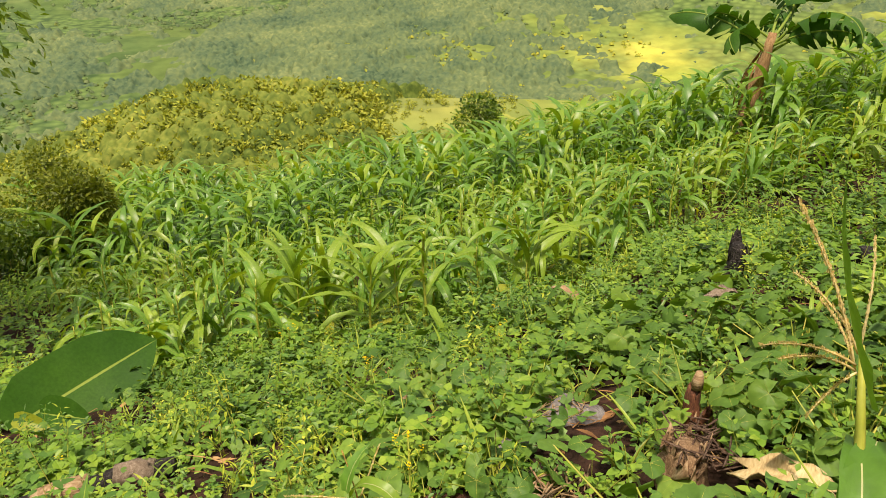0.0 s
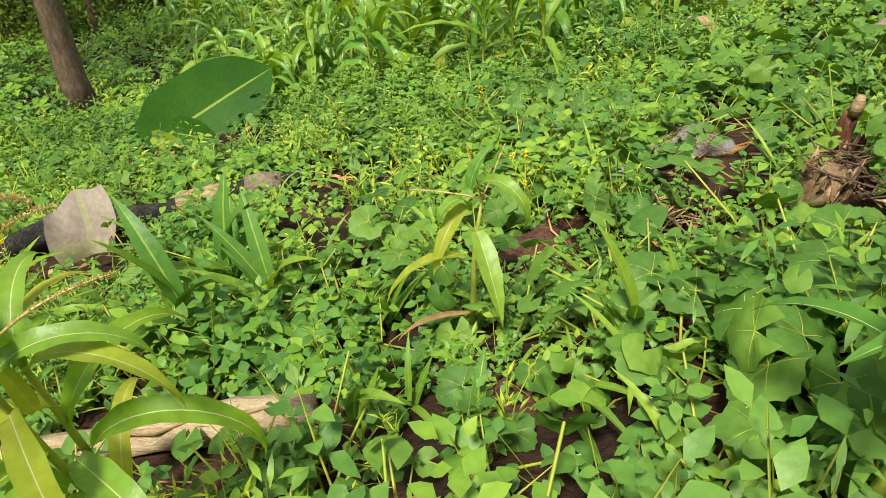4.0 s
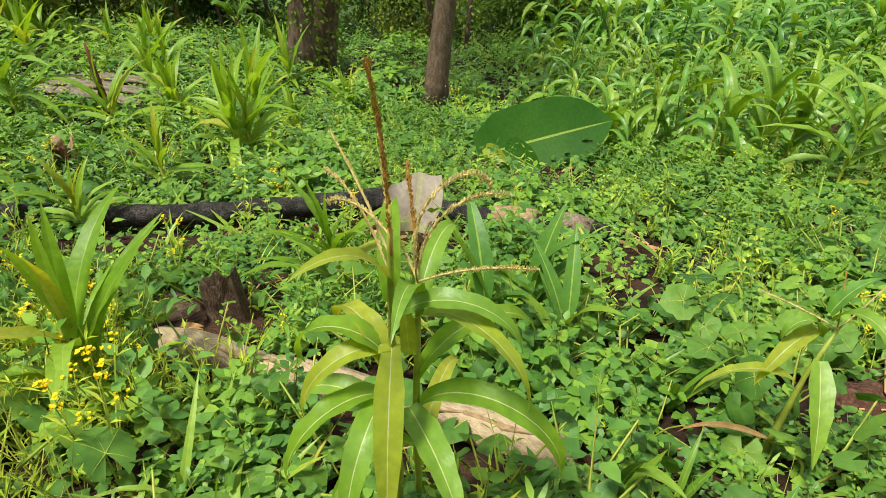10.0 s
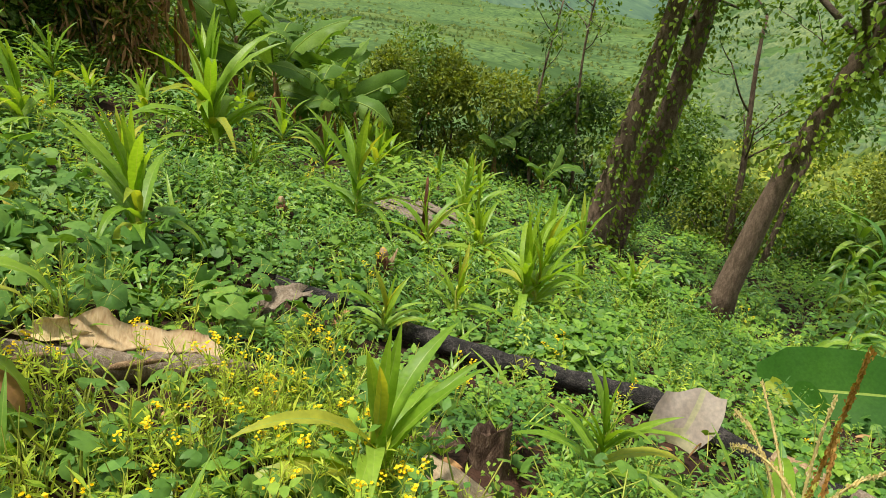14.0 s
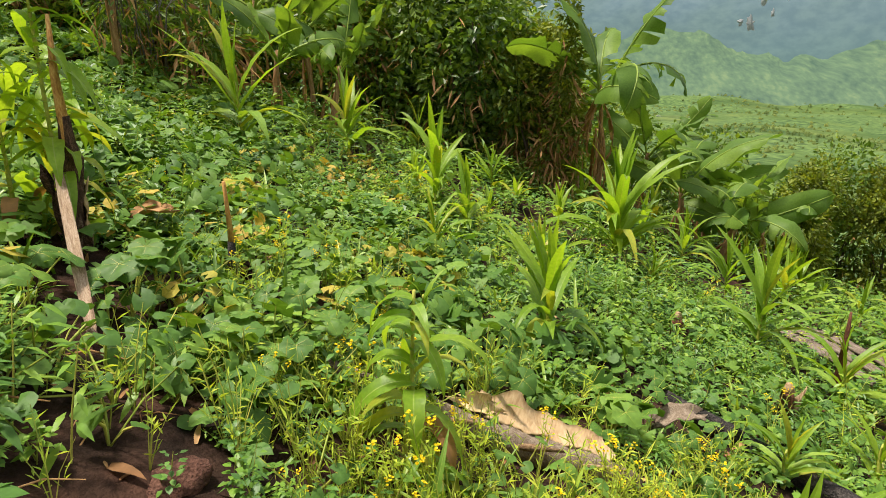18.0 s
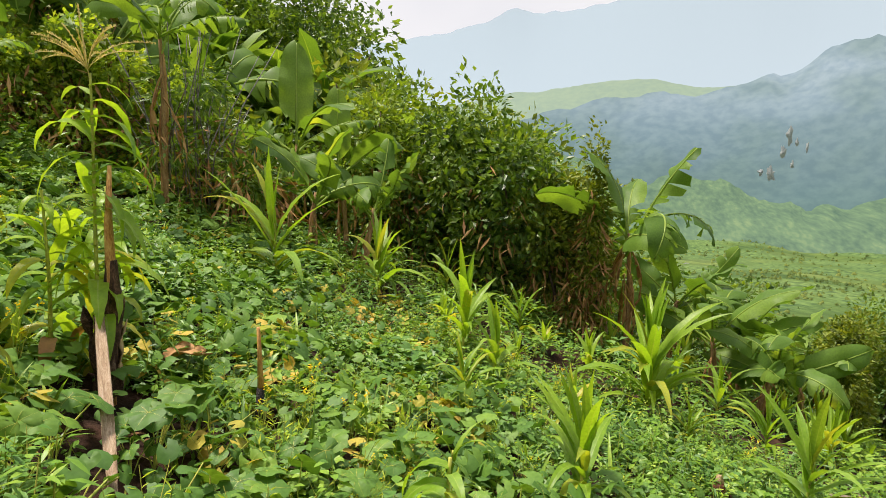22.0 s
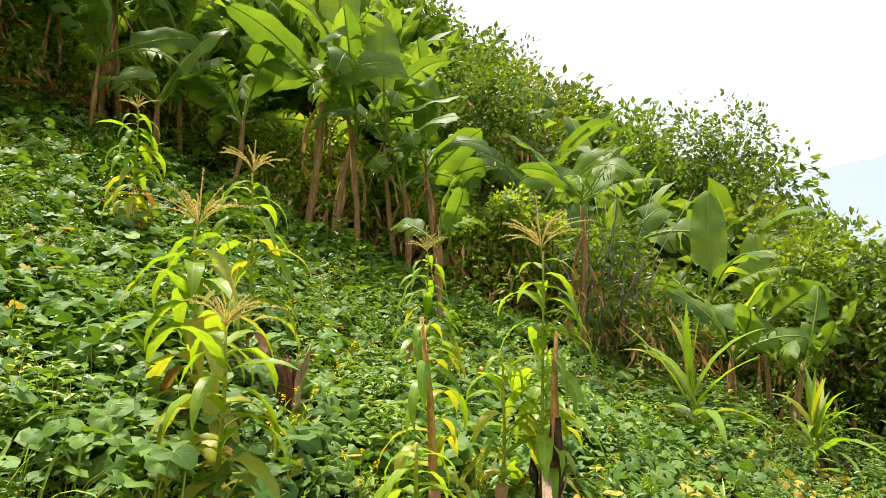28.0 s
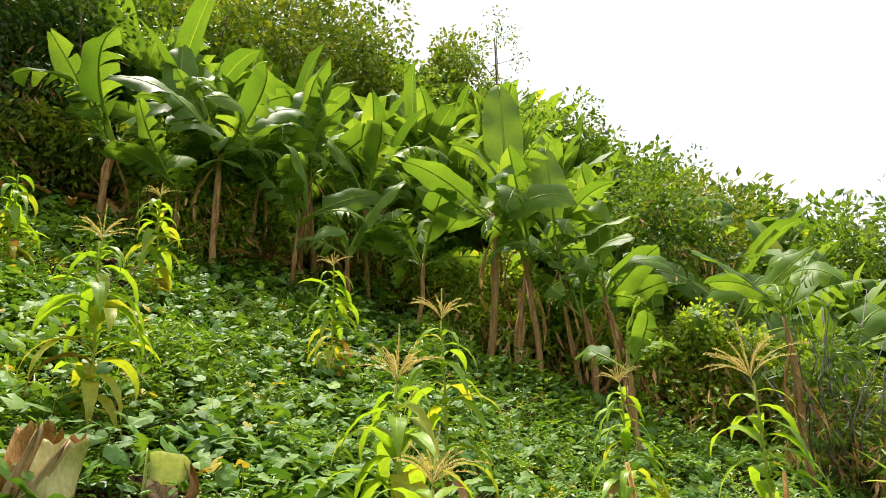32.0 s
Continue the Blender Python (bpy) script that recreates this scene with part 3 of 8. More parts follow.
for k, (az_, e_, w_, h_) in enumerate(((73.5, 2.6, 6, 24), (73.9, 1.2, 5, 16), (74.6, -0.4, 8, 14), (75.3, -0.3, 5, 7), (73.0, 1.9, 3, 9), (73.2, 0.3, 3, 8), (72.3, 1.6, 2.5, 10))):
    rr_, S_ = 1640.0, []
    cx_, cy_, cz_ = -rr_ * math.sin(radians(az_)), rr_ * math.cos(radians(az_)), 1.6 + rr_ * math.tan(radians(e_))
    for j in range(18):
        q_ = j / 18 * 2 * math.pi
        f_ = 1 + 0.45 * float(fbm(np.array(3 * math.sin(q_) + 9 + k), np.array(2 * math.cos(q_) + k * 1.7), 3))
        u_ = w_ * f_ * math.cos(q_)
        S_.append((cx_ - u_ * math.cos(radians(az_)), cy_ - u_ * math.sin(radians(az_)), cz_ + h_ * f_ * math.sin(q_)))
    cme = bpy.data.meshes.new("backdrop_cliff")
    cme.from_pydata([*S_, (cx_ * 0.998, cy_ * 0.998, cz_)], [], [(j, (j + 1) % 18, 18) for j in range(18)])
    cme.materials.append(CLIFF)
    tagged(new("backdrop_cliff", cme), "pale limestone cliff on the far mountain", "cliff", kind="structure")


# ---- shapes ----
def rot(yaw=0.0, pitch=0.0, roll=0.0):
    return np.array(Euler((pitch, roll, yaw)).to_matrix())


class Shape:
    """Collects vertices and faces of one mesh."""

    def __init__(self):
        self.V, self.Q, self.T, self.mq, self.mt, self.n = [], [], [], [], [], 0

    def add(self, V, Q=(), T=(), mat=0, mq=None):
        V = np.asarray(V, float).reshape(-1, 3)
        Q, T = np.asarray(Q, int).reshape(-1, 4), np.asarray(T, int).reshape(-1, 3)
        self.V.append(V)
        self.Q.append(Q + self.n)
        self.T.append(T + self.n)
        self.mq.append(np.full(len(Q), mat) if mq is None else np.asarray(mq, int))
        self.mt.append(np.full(len(T), mat))
        self.n += len(V)
        return self

    def arrays(self):
        return (np.concatenate(self.V), np.concatenate(self.Q), np.concatenate(self.T), np.concatenate(self.mq), np.concatenate(self.mt))

    def mesh(self, name, *mats, smooth=True):
        V, Q, T, mq, mt = self.arrays()
        me = fill(bpy.data.meshes.new(name), V, Q, T, mq, mt, smooth)
        for m in mats:
            me.materials.append(m)
        return me


def tube(path, radii, sides=8, caps=True, wob=0.0, seed=0):
    """A tapered tube along a path, with uneven sides."""
    path = np.asarray(path, float)
    rs = np.random.RandomState(seed)
    n = len(path)
    V = []
    for i in range(n):
        t = path[min(i + 1, n - 1)] - path[max(i - 1, 0)]
        t = t / (np.linalg.norm(t) + 1e-9)
        u = np.cross(t, (0.31, 0.95, 0.02) if abs(t[2]) > 0.7 else (0, 0, 1))
        u /= np.linalg.norm(u) + 1e-9
        v = np.cross(t, u)
        for k in range(sides):
            a_ = 2 * math.pi * k / sides
            r_ = radii[i] * (1 + wob * rs.uniform(-1, 1))
            V.append(path[i] + r_ * (math.cos(a_) * u + math.sin(a_) * v))
    Q = [(i * sides + k, i * sides + (k + 1) % sides, (i + 1) * sides + (k + 1) % sides, (i + 1) * sides + k) for i in range(n - 1) for k in range(sides)]
    T = []
    if caps:
        V.append(path[0])
        V.append(path[-1])
        T = [(n * sides, (k + 1) % sides, k) for k in range(sides)] + [(n * sides + 1, (n - 1) * sides + k, (n - 1) * sides + (k + 1) % sides) for k in range(sides)]
    return np.array(V), np.array(Q), np.array(T).reshape(-1, 3)


def ribbon(L, W, e0, e1, nseg=12, fold=0.25, wave=0.0, rib=0.09, cols=6, seed=0, twist=0.0, bend=1.0, blunt=0.0):
    """A long leaf along +y that starts at elevation e0 and ends at e1 (degrees). Material 1 is the midrib."""
    rs = np.random.RandomState(seed)
    ph = rs.uniform(0, 6, 4)
    us = {6: (-1, -0.55, -rib, rib, 0.55, 1), 3: (-1, 0, 1), 4: (-1, -rib, rib, 1)}[cols]
    V, y, z = [], 0.0, 0.0
    for i in range(nseg + 1):
        s = i / nseg
        e = radians(e0 + (e1 - e0) * s ** bend)
        if i:
            y += L / nseg * math.cos(e)
            z += L / nseg * math.sin(e)
        w = W / 2 * (min(1, 0.55 + s * 2.2)) * max(0.02, (1 - max(0, (s - 0.35) / 0.65) ** (1.8 + blunt * 3)))
        tw = twist * s
        for u in us:
            off = u * w
            up = fold * abs(off) + wave * w * math.sin(9 * s * math.pi + ph[0 if u < 0 else 1]) * (abs(u) > 0.9)
            ox, on = off * math.cos(tw) - up * math.sin(tw), off * math.sin(tw) + up * math.cos(tw)
            V.append((ox, y - on * math.sin(e), z + on * math.cos(e)))
    n = len(us)
    Q, mq = [], []
    for i in range(nseg):
        for k in range(n - 1):
            Q.append((i * n + k, i * n + k + 1, (i + 1) * n + k + 1, (i + 1) * n + k))
            mq.append(1 if (cols == 6 and k == 2) or (cols == 4 and k == 1) else 0)
    return np.array(V), np.array(Q), mq


def part(name, me, parent, local=None, label="", kind=""):
    """One mesh object under a thing or a part."""
    ob = new(name, me)
    ob.parent = parent
    if local is not None:
        ob.matrix_basis = local
    return tagged(ob, label, kind=kind)


def thing(name, x, y, label, category, group="", z=None, yaw=0.0, scale=1.0, sink=0.02, lean=(0, 0)):
    """An empty at the base of a thing."""
    ob = new(name)
    ob.empty_display_size = 0.1
    ob.matrix_basis = Matrix.Translation((x, y, (gz(x, y) - sink) if z is None else z)) @ Euler((radians(lean[0]), radians(lean[1]), radians(yaw))).to_matrix().to_4x4() @ Matrix.Scale(scale, 4)
    return tagged(ob, label, category, group)


def spread(name, templates, mats, pos, yaw, size, pick, label, category, smooth=True, tilt=None):
    """Many small plants as one mesh of stuff: templates turned, scaled and set at pos."""
    S = Shape()
    for k, tp in enumerate(templates):
        sel = np.where(pick == k)[0]
        if not len(sel):
            continue
        V, Q, T, mq, mt = tp
        c_, s_ = np.cos(yaw[sel])[:, None], np.sin(yaw[sel])[:, None]
        x_, y_, z_ = V[None, :, 0], V[None, :, 1], V[None, :, 2]
        sz = size[sel][:, None]
        P = np.stack([(x_ * c_ - y_ * s_) * sz, (x_ * s_ + y_ * c_) * sz, z_ * sz + 0 * c_], 2)
        if tilt is not None:
            P[:, :, 0] += P[:, :, 2] * tilt[sel][:, 0:1]
            P[:, :, 1] += P[:, :, 2] * tilt[sel][:, 1:2]
        P += pos[sel][:, None, :]
        off = (np.arange(len(sel)) * len(V))[:, None, None]
        S.V.append(P.reshape(-1, 3))
        S.Q.append((Q[None] + off).reshape(-1, 4) + S.n)
        S.T.append((T[None] + off).reshape(-1, 3) + S.n)
        S.mq.append(np.tile(mq, len(sel)))
        S.mt.append(np.tile(mt, len(sel)))
        S.n += len(sel) * len(V)
    return tagged(new(name, S.mesh(name, *mats, smooth=smooth)), label, category, kind="stuff")


# ---- maize ----
def maize_blade(kind, seed, ribs=True):
    rs = np.random.RandomState(seed)
    if kind == "up":
        return ribbon(1, 0.15, cols=4, rib=0.055, e0=rs.uniform(66, 84), e1=rs.uniform(-75, 25), nseg=11, fold=0.3, wave=0.12, seed=seed, twist=rs.uniform(-0.5, 0.5), bend=1.5)
    if kind == "arch":
        return ribbon(1, 0.145, cols=4, rib=0.055, e0=rs.uniform(50, 72), e1=rs.uniform(-85, -20), nseg=12, fold=0.28, wave=0.18, seed=seed, twist=rs.uniform(-0.9, 0.9), bend=rs.uniform(0.7, 1.6))
    return ribbon(1, 0.14, cols=4, rib=0.055, e0=rs.uniform(58, 80), e1=rs.uniform(-104, -82), nseg=14, fold=0.25, wave=0.2, seed=seed, twist=rs.uniform(-0.9, 0.9), bend=rs.uniform(0.4, 0.75))


BLADES = {}
for tone, mat in (("mid", MAIZE), ("deep", MAIZE_DEEP), ("yellow", MAIZE_YELLOW)):
    for kind in ("up", "arch", "droop"):
        BLADES[tone, kind] = []
        for k in range(6):
            V, Q, mq = maize_blade(kind, 11 * k + len(kind))
            BLADES[tone, kind].append(Shape().add(V, Q, mq=mq).mesh("leaf", mat, RIB))
STALKS = []
for k in range(4):
    rs = np.random.RandomState(k)
    hs = np.linspace(0, 1, 13)
    pts = np.stack([0.012 * np.sin(hs * 5 + k), 0.012 * np.cos(hs * 4 + k), hs], 1)
    rad = np.where(np.arange(13) % 2 == 0, 0.0135, 0.0115) * (1 - 0.55 * hs)
    V, Q, T = tube(pts, rad, 7, True, 0.05, k)
    STALKS.append(Shape().add(V, Q, T).mesh("stalk", STALK))
STALKS_DRY = [Shape().add(*tube([(0, 0, 0), (0.01, 0.006, 0.3), (0.0, 0.012, 0.62), (0.008, 0, 1)], (0.026, 0.022, 0.018, 0.01), 8, True, 0.14, 5)).mesh("stalk", DRYSTALK)]


def tassel_mesh(mats, seed, n=9, L0=0.26, spikes=1, thick=1.0):
    """Upright spikes and thin arching branches set with small spikelets."""
    rs = np.random.RandomState(seed)
    S = Shape()
    for k in range(n):
        a_ = k * 2.4 + rs.uniform(-0.4, 0.4)
        main = k < spikes
        out = rs.uniform(0.05, 0.2) if main else rs.uniform(0.45, 1.25)
        L = L0 * (rs.uniform(0.8, 1.0) if main else rs.uniform(0.45, 0.85))
        s = np.linspace(0, 1, 8)
        p = np.stack([np.cos(a_) * out * L * s ** 1.2, np.sin(a_) * out * L * s ** 1.2, 0.1 * L0 * (not main) + L * (s - 0.55 * out * s ** 2.2)], 1)
        V, Q, T = tube(p, np.array([0.0022, 0.0024, 0.003, 0.0032, 0.003, 0.0028, 0.0022, 0.001]) * thick * (1.5 if main else 1), 5, True, 0.3, seed + k)
        S.add(V, Q, T, mat=0 if main else 1)
        for i in range(270 if main else 75):
            f = rs.uniform(0.25, 1.0)
            c0 = np.array([np.interp(f, s, p[:, q]) for q in range(3)]) + rs.normal(0, 0.003 * thick, 3)
            d0 = rs.normal(0, 1, 3)
            d0 *= 0.0046 * thick / np.linalg.norm(d0)
            up = np.array((0, 0, 0.013)) * thick
            S.add([c0, c0 + d0 + up * 0.5, c0 + up, c0 - d0 + up * 0.5], [(0, 1, 2, 3)], mat=0 if main else 1)
    return S.mesh("tassel", *mats)


TASSELS = {"pale": [tassel_mesh((TASSEL, TASSEL), s, 18, 0.28, 1, 0.55) for s in (1, 2)], "red": [tassel_mesh((TASSEL_RED, TASSEL), s, 7, 0.5, 1, 1.1) for s in (3, 4)]}


def maize(x, y, H, seed, n=9, tone="mid", tassel="", label="young green maize plant with arching leaves", group="maize plants", L=None, lean=(0, 0), droopy=0.3, tassel_size=1.0, broad=1.0, azs=(), upright=0.45, dry_stalk=False):
    """A maize plant: stalk, leaves on alternate sides, and a tassel on ripe ones."""
    rs = random.Random(seed)
    broad *= 0.74
    ob = thing("maize_plant", x, y, label, "maize plant", group, lean=lean)
    sh = H * (0.9 if tassel else 0.62)
    thick = 0.75 + 0.35 * H
    part("stalk", STALKS_DRY[0] if dry_stalk else STALKS[seed % 4], ob, Matrix.Diagonal((thick, thick, sh, 1)), "dried orange-brown stalk" if dry_stalk else "")
    L = L or min(0.75, 0.34 + 0.30 * H)
    a0 = rs.uniform(0, 360)
    for k in range(n):
        f = k / (n - 1)
        h = sh * (0.10 + 0.82 * f ** 0.9)
        kind = "up" if f > upright and not tassel else ("droop" if rs.random() < droopy else "arch")
        if f < 0.12 and rs.random() < 0.5:
            kind = "droop"
        mesh = rs.choice(BLADES[("yellow" if f < (0.4 if tassel else 0.15) and rs.random() < 0.6 and tone == "mid" else tone), kind])
        ln_ = L * (0.62 + 0.55 * math.sin(math.pi * min(1, 0.2 + 0.75 * f))) * rs.uniform(0.85, 1.12)
        if tassel and f > 0.8:
            ln_ *= 0.7
        az = a0 + 180 * k + rs.uniform(-38, 38) if not azs else azs[k % len(azs)]
        m = Matrix.Translation((0, 0, h)) @ Euler((radians(rs.uniform(-10, 8)), radians(rs.uniform(-12, 12)), radians(az))).to_matrix().to_4x4()
        part("leaf", mesh, ob, m @ Matrix.Diagonal((broad * ln_ * rs.uniform(0.85, 1.15), ln_, ln_, 1)))
    if tassel:
        part("tassel", TASSELS[tassel][seed % 2], ob, pose(0, 0, sh * 0.985, rs.uniform(-8, 8), rs.uniform(-8, 8), rs.uniform(0, 360)) @ Matrix.Scale(tassel_size, 4), "dry straw-coloured tassel" if tassel == "pale" else "rust-red tassel")
    return ob


# ---- banana plants ----
def banana_blade(seed, torn=0.4, droop=70.0, e0=62.0, width=0.34, nseg=24):
    """A unit-long banana leaf: petiole, midrib, and two half blades split into strips where the wind tore them."""
    rs = np.random.RandomState(seed)
    s = np.linspace(0, 1, nseg + 1)
    pet = 0.2
    e = np.radians(e0 + (-droop) * s ** 1.7)
    step = (1 + pet) / nseg
    y = np.concatenate([[0], np.cumsum(step * np.cos(e[1:]))])
    z = np.concatenate([[0], np.cumsum(step * np.sin(e[1:]))])
    S = Shape()
    path = np.stack([0 * y, y, z], 1)
    V, Q, T = tube(path, 0.015 * (1 - 0.85 * s) + 0.002, 5)
    S.add(V, Q, T, mat=1)
    i0 = int(round(nseg * pet / (1 + pet)))
    t = (s - s[i0]) / (1 - s[i0])
    tc_ = np.clip(t, 0, 1)
    w = width / 2 * np.clip(np.minimum(1, tc_ / 0.14) ** 0.6 * (1 - tc_ ** 4.5) ** 0.6 * (0.86 + 0.14 * np.sin(tc_ * 3.1)), 0.03, 1)
    w[-1] = 0.025
    for side in (-1, 1):
        i = i0
        while i < nseg:
            j = min(nseg, i + (rs.randint(1, 4) if rs.random_sample() < torn else nseg))
            hang = rs.uniform(0.05, 0.25) + (rs.uniform(0, 1.0) if j - i < 4 else 0)
            skew = rs.uniform(-0.02, 0.05)
            Vs = []
            for k in range(i, j + 1):
                nrm = np.array((0, -math.sin(e[k]), math.cos(e[k])))
                tan = np.array((0, math.cos(e[k]), math.sin(e[k])))
                for u in (0.0, 0.35, 0.7, 1.0):
                    wk = w[k] * u
                    g = 0.2 * wk * (1 if k == i and i > i0 else -1 if k == j and j < nseg else 0)
                    dz = 0.22 * wk * (1 - u) - hang * wk * u
                    Vs.append(path[k] + np.array((side * wk * (1 - 0.3 * hang * u), 0, 0)) + nrm * dz + tan * (0.28 * wk + skew * u + g) + nrm * (0.007 * math.sin(k * 2.9 + side) + 0.02 * math.sin(k * 0.8 + 2 * side + seed)) * u)
            Qs = []
            for a_ in range(j - i):
                for b_ in range(3):
                    q = (a_ * 4 + b_, a_ * 4 + b_ + 1, (a_ + 1) * 4 + b_ + 1, (a_ + 1) * 4 + b_)
                    Qs.append(q if side > 0 else q[::-1])
            S.add(Vs, Qs)
            i = j
    return S


BLADE_UP = [banana_blade(s, 0.7, 24 + 8 * (s % 3), 86, 0.31).mesh("leaf", BANANA, RIB) for s in (1, 2, 3, 14, 15)]
BLADE_OUT = [banana_blade(s, 0.75, 55 + 22 * (s % 4), 76, 0.38).mesh("leaf", BANANA, RIB) for s in (4, 5, 6, 7, 16, 17)]
BLADE_DROOP = [banana_blade(s, 0.92, 115 + 15 * (s % 3), 66, 0.38).mesh("leaf", BANANA, RIB) for s in (8, 9, 10, 18)]
BLADE_DARK = [banana_blade(s, 0.9, 95 + 15 * (s % 3), 64, 0.36).mesh("leaf", BANANA_DARK, RIB) for s in (20, 21, 22)]
BLADE_DRY = [banana_blade(s, 1.0, 34 + 30 * (s % 2), -50, 0.085, 16).mesh("dry_leaf", DRYLEAF, DRYLEAF) for s in (11, 12, 13)]
def banana(x, y, stem, radius, up, out, droop, dry, size, seed, z=None, lean=(0, 0), label="green banana plant with torn paddle leaves", scrap=True, face=None, dark=False):
    rs = random.Random(seed)
    ob = thing("banana_plant", x, y, label, "banana plant", "banana plants", z=z, lean=lean if lean != (0, 0) else (rs.uniform(-7, 7), rs.uniform(-7, 7)), sink=0.05)
    hs = np.linspace(0, 1, 9)
    pts = np.stack([0.06 * stem * np.sin(hs * 2 + seed), 0.05 * stem * np.sin(hs * 2.6 + 2 * seed), hs * stem], 1)
    V, Q, T = tube(pts, radius * (0.85 - 0.5 * hs), 11, True, 0.1, seed)
    trunk = part("stem", Shape().add(V, Q, T).mesh("stem", BANANA_STEM), ob)
    for k in range(3 if scrap else 0):
        a_, h_ = rs.uniform(0, 6.28), rs.uniform(0.45, 0.95) * stem
        rag = [(radius * (0.9 - 0.5 * h_ / stem) * math.cos(a_ + q), radius * (0.9 - 0.5 * h_ / stem) * math.sin(a_ + q)) for q in (0, 0.1, -0.15, 0.2)]
        c0 = [np.interp(max(0.05, h_ - 0.22 * q * stem * 0.7), pts[:, 2], pts[:, 0]) for q in range(4)], [np.interp(max(0.05, h_ - 0.22 * q * stem * 0.7), pts[:, 2], pts[:, 1]) for q in range(4)]
        V, Q, T = tube([(rag[q][0] * (1 + 0.4 * (q % 2)) + c0[0][q], rag[q][1] * (1 + 0.4 * (q % 2)) + c0[1][q], max(0.05, h_ - 0.22 * q * stem * 0.7)) for q in range(4)], (0.01, 0.03, 0.022, 0.006), 5, True, 0.4, seed + k)
        part("dry_sheath", Shape().add(V, Q, T).mesh("dry_sheath", DRYLEAF), trunk, label="dry brown sheath strip")
    top = Vector(pts[-1])
    n = up + out + droop
    a0 = rs.uniform(0, 360) if face is None else face
    for k in range(n + dry):
        pool = BLADE_UP if k < up else BLADE_OUT if k < up + out else BLADE_DROOP if k < n else BLADE_DRY
        pool = BLADE_DARK if dark and k < n else pool
        sz = size * rs.uniform(0.8, 1.12) * (0.6 if k >= n else 1)
        az = a0 + k * 137.5 + rs.uniform(-20, 20)
        down = rs.uniform(0, 0.16) * stem if k < n else rs.uniform(0.0, 0.35) * stem
        m = Matrix.Translation(top - Vector((0, 0, 0.06 + down))) @ Euler((radians(rs.uniform(-24, 10) if k < n else rs.uniform(-12, 5)), radians(rs.uniform(-60, 60) if k < n else 0), radians(az))).to_matrix().to_4x4() @ Matrix.Scale(sz, 4)
        part("leaf" if k < n else "dry_leaf", rs.choice(pool), ob, m, "" if k < n else "withered brown hanging leaf")
    return ob


# ---- bushes and trees ----
def leaf_cloud(lobes, n, size, seed, hang=0.3, long=1.7, fill_in=0.35):
    """Many small folded leaves on uneven lobes (centre, radii)."""
    rs = np.random.RandomState(seed)
    vol = np.array([l[1][0] * l[1][1] + l[1][1] * l[1][2] for l in lobes])
    pick = rs.choice(len(lobes), n, p=vol / vol.sum())
    C = np.array([l[0] for l in lobes])[pick]
    Rd = np.array([l[1] for l in lobes])[pick]
    dirs = rs.normal(0, 1, (n, 3))
    dirs /= np.linalg.norm(dirs, axis=1)[:, None]
    lump = 1 + 0.22 * np.sin(dirs[:, 0] * 7 + pick) * np.sin(dirs[:, 1] * 6 + 2 * pick) + 0.15 * np.sin(dirs[:, 2] * 11 + pick)
    rad = (1 - fill_in * rs.random_sample(n) ** 1.5) * lump
    P = C + dirs * Rd * rad[:, None]
    out = dirs + rs.normal(0, 0.55, (n, 3))
    out[:, 2] -= hang
    out /= np.linalg.norm(out, axis=1)[:, None]
    side = np.cross(out, rs.normal(0, 1, (n, 3)) + np.array((0, 0, 1.2)))
    side /= np.linalg.norm(side, axis=1)[:, None] + 1e-9
    nrm = np.cross(side, out)
    s = (size * rs.uniform(0.6, 1.35, n))[:, None]
    base, tip = P, P + out * s * long
    mid = P + out * s * long * 0.45
    V = np.stack([base, mid + side * s * 0.45 + nrm * s * 0.14, tip, mid - side * s * 0.45 + nrm * s * 0.14], 1).reshape(-1, 3)
    i = np.arange(n)[:, None] * 4
    T = np.concatenate([i + np.array([[0, 1, 2]]), i + np.array([[0, 2, 3]])])
    return V, T


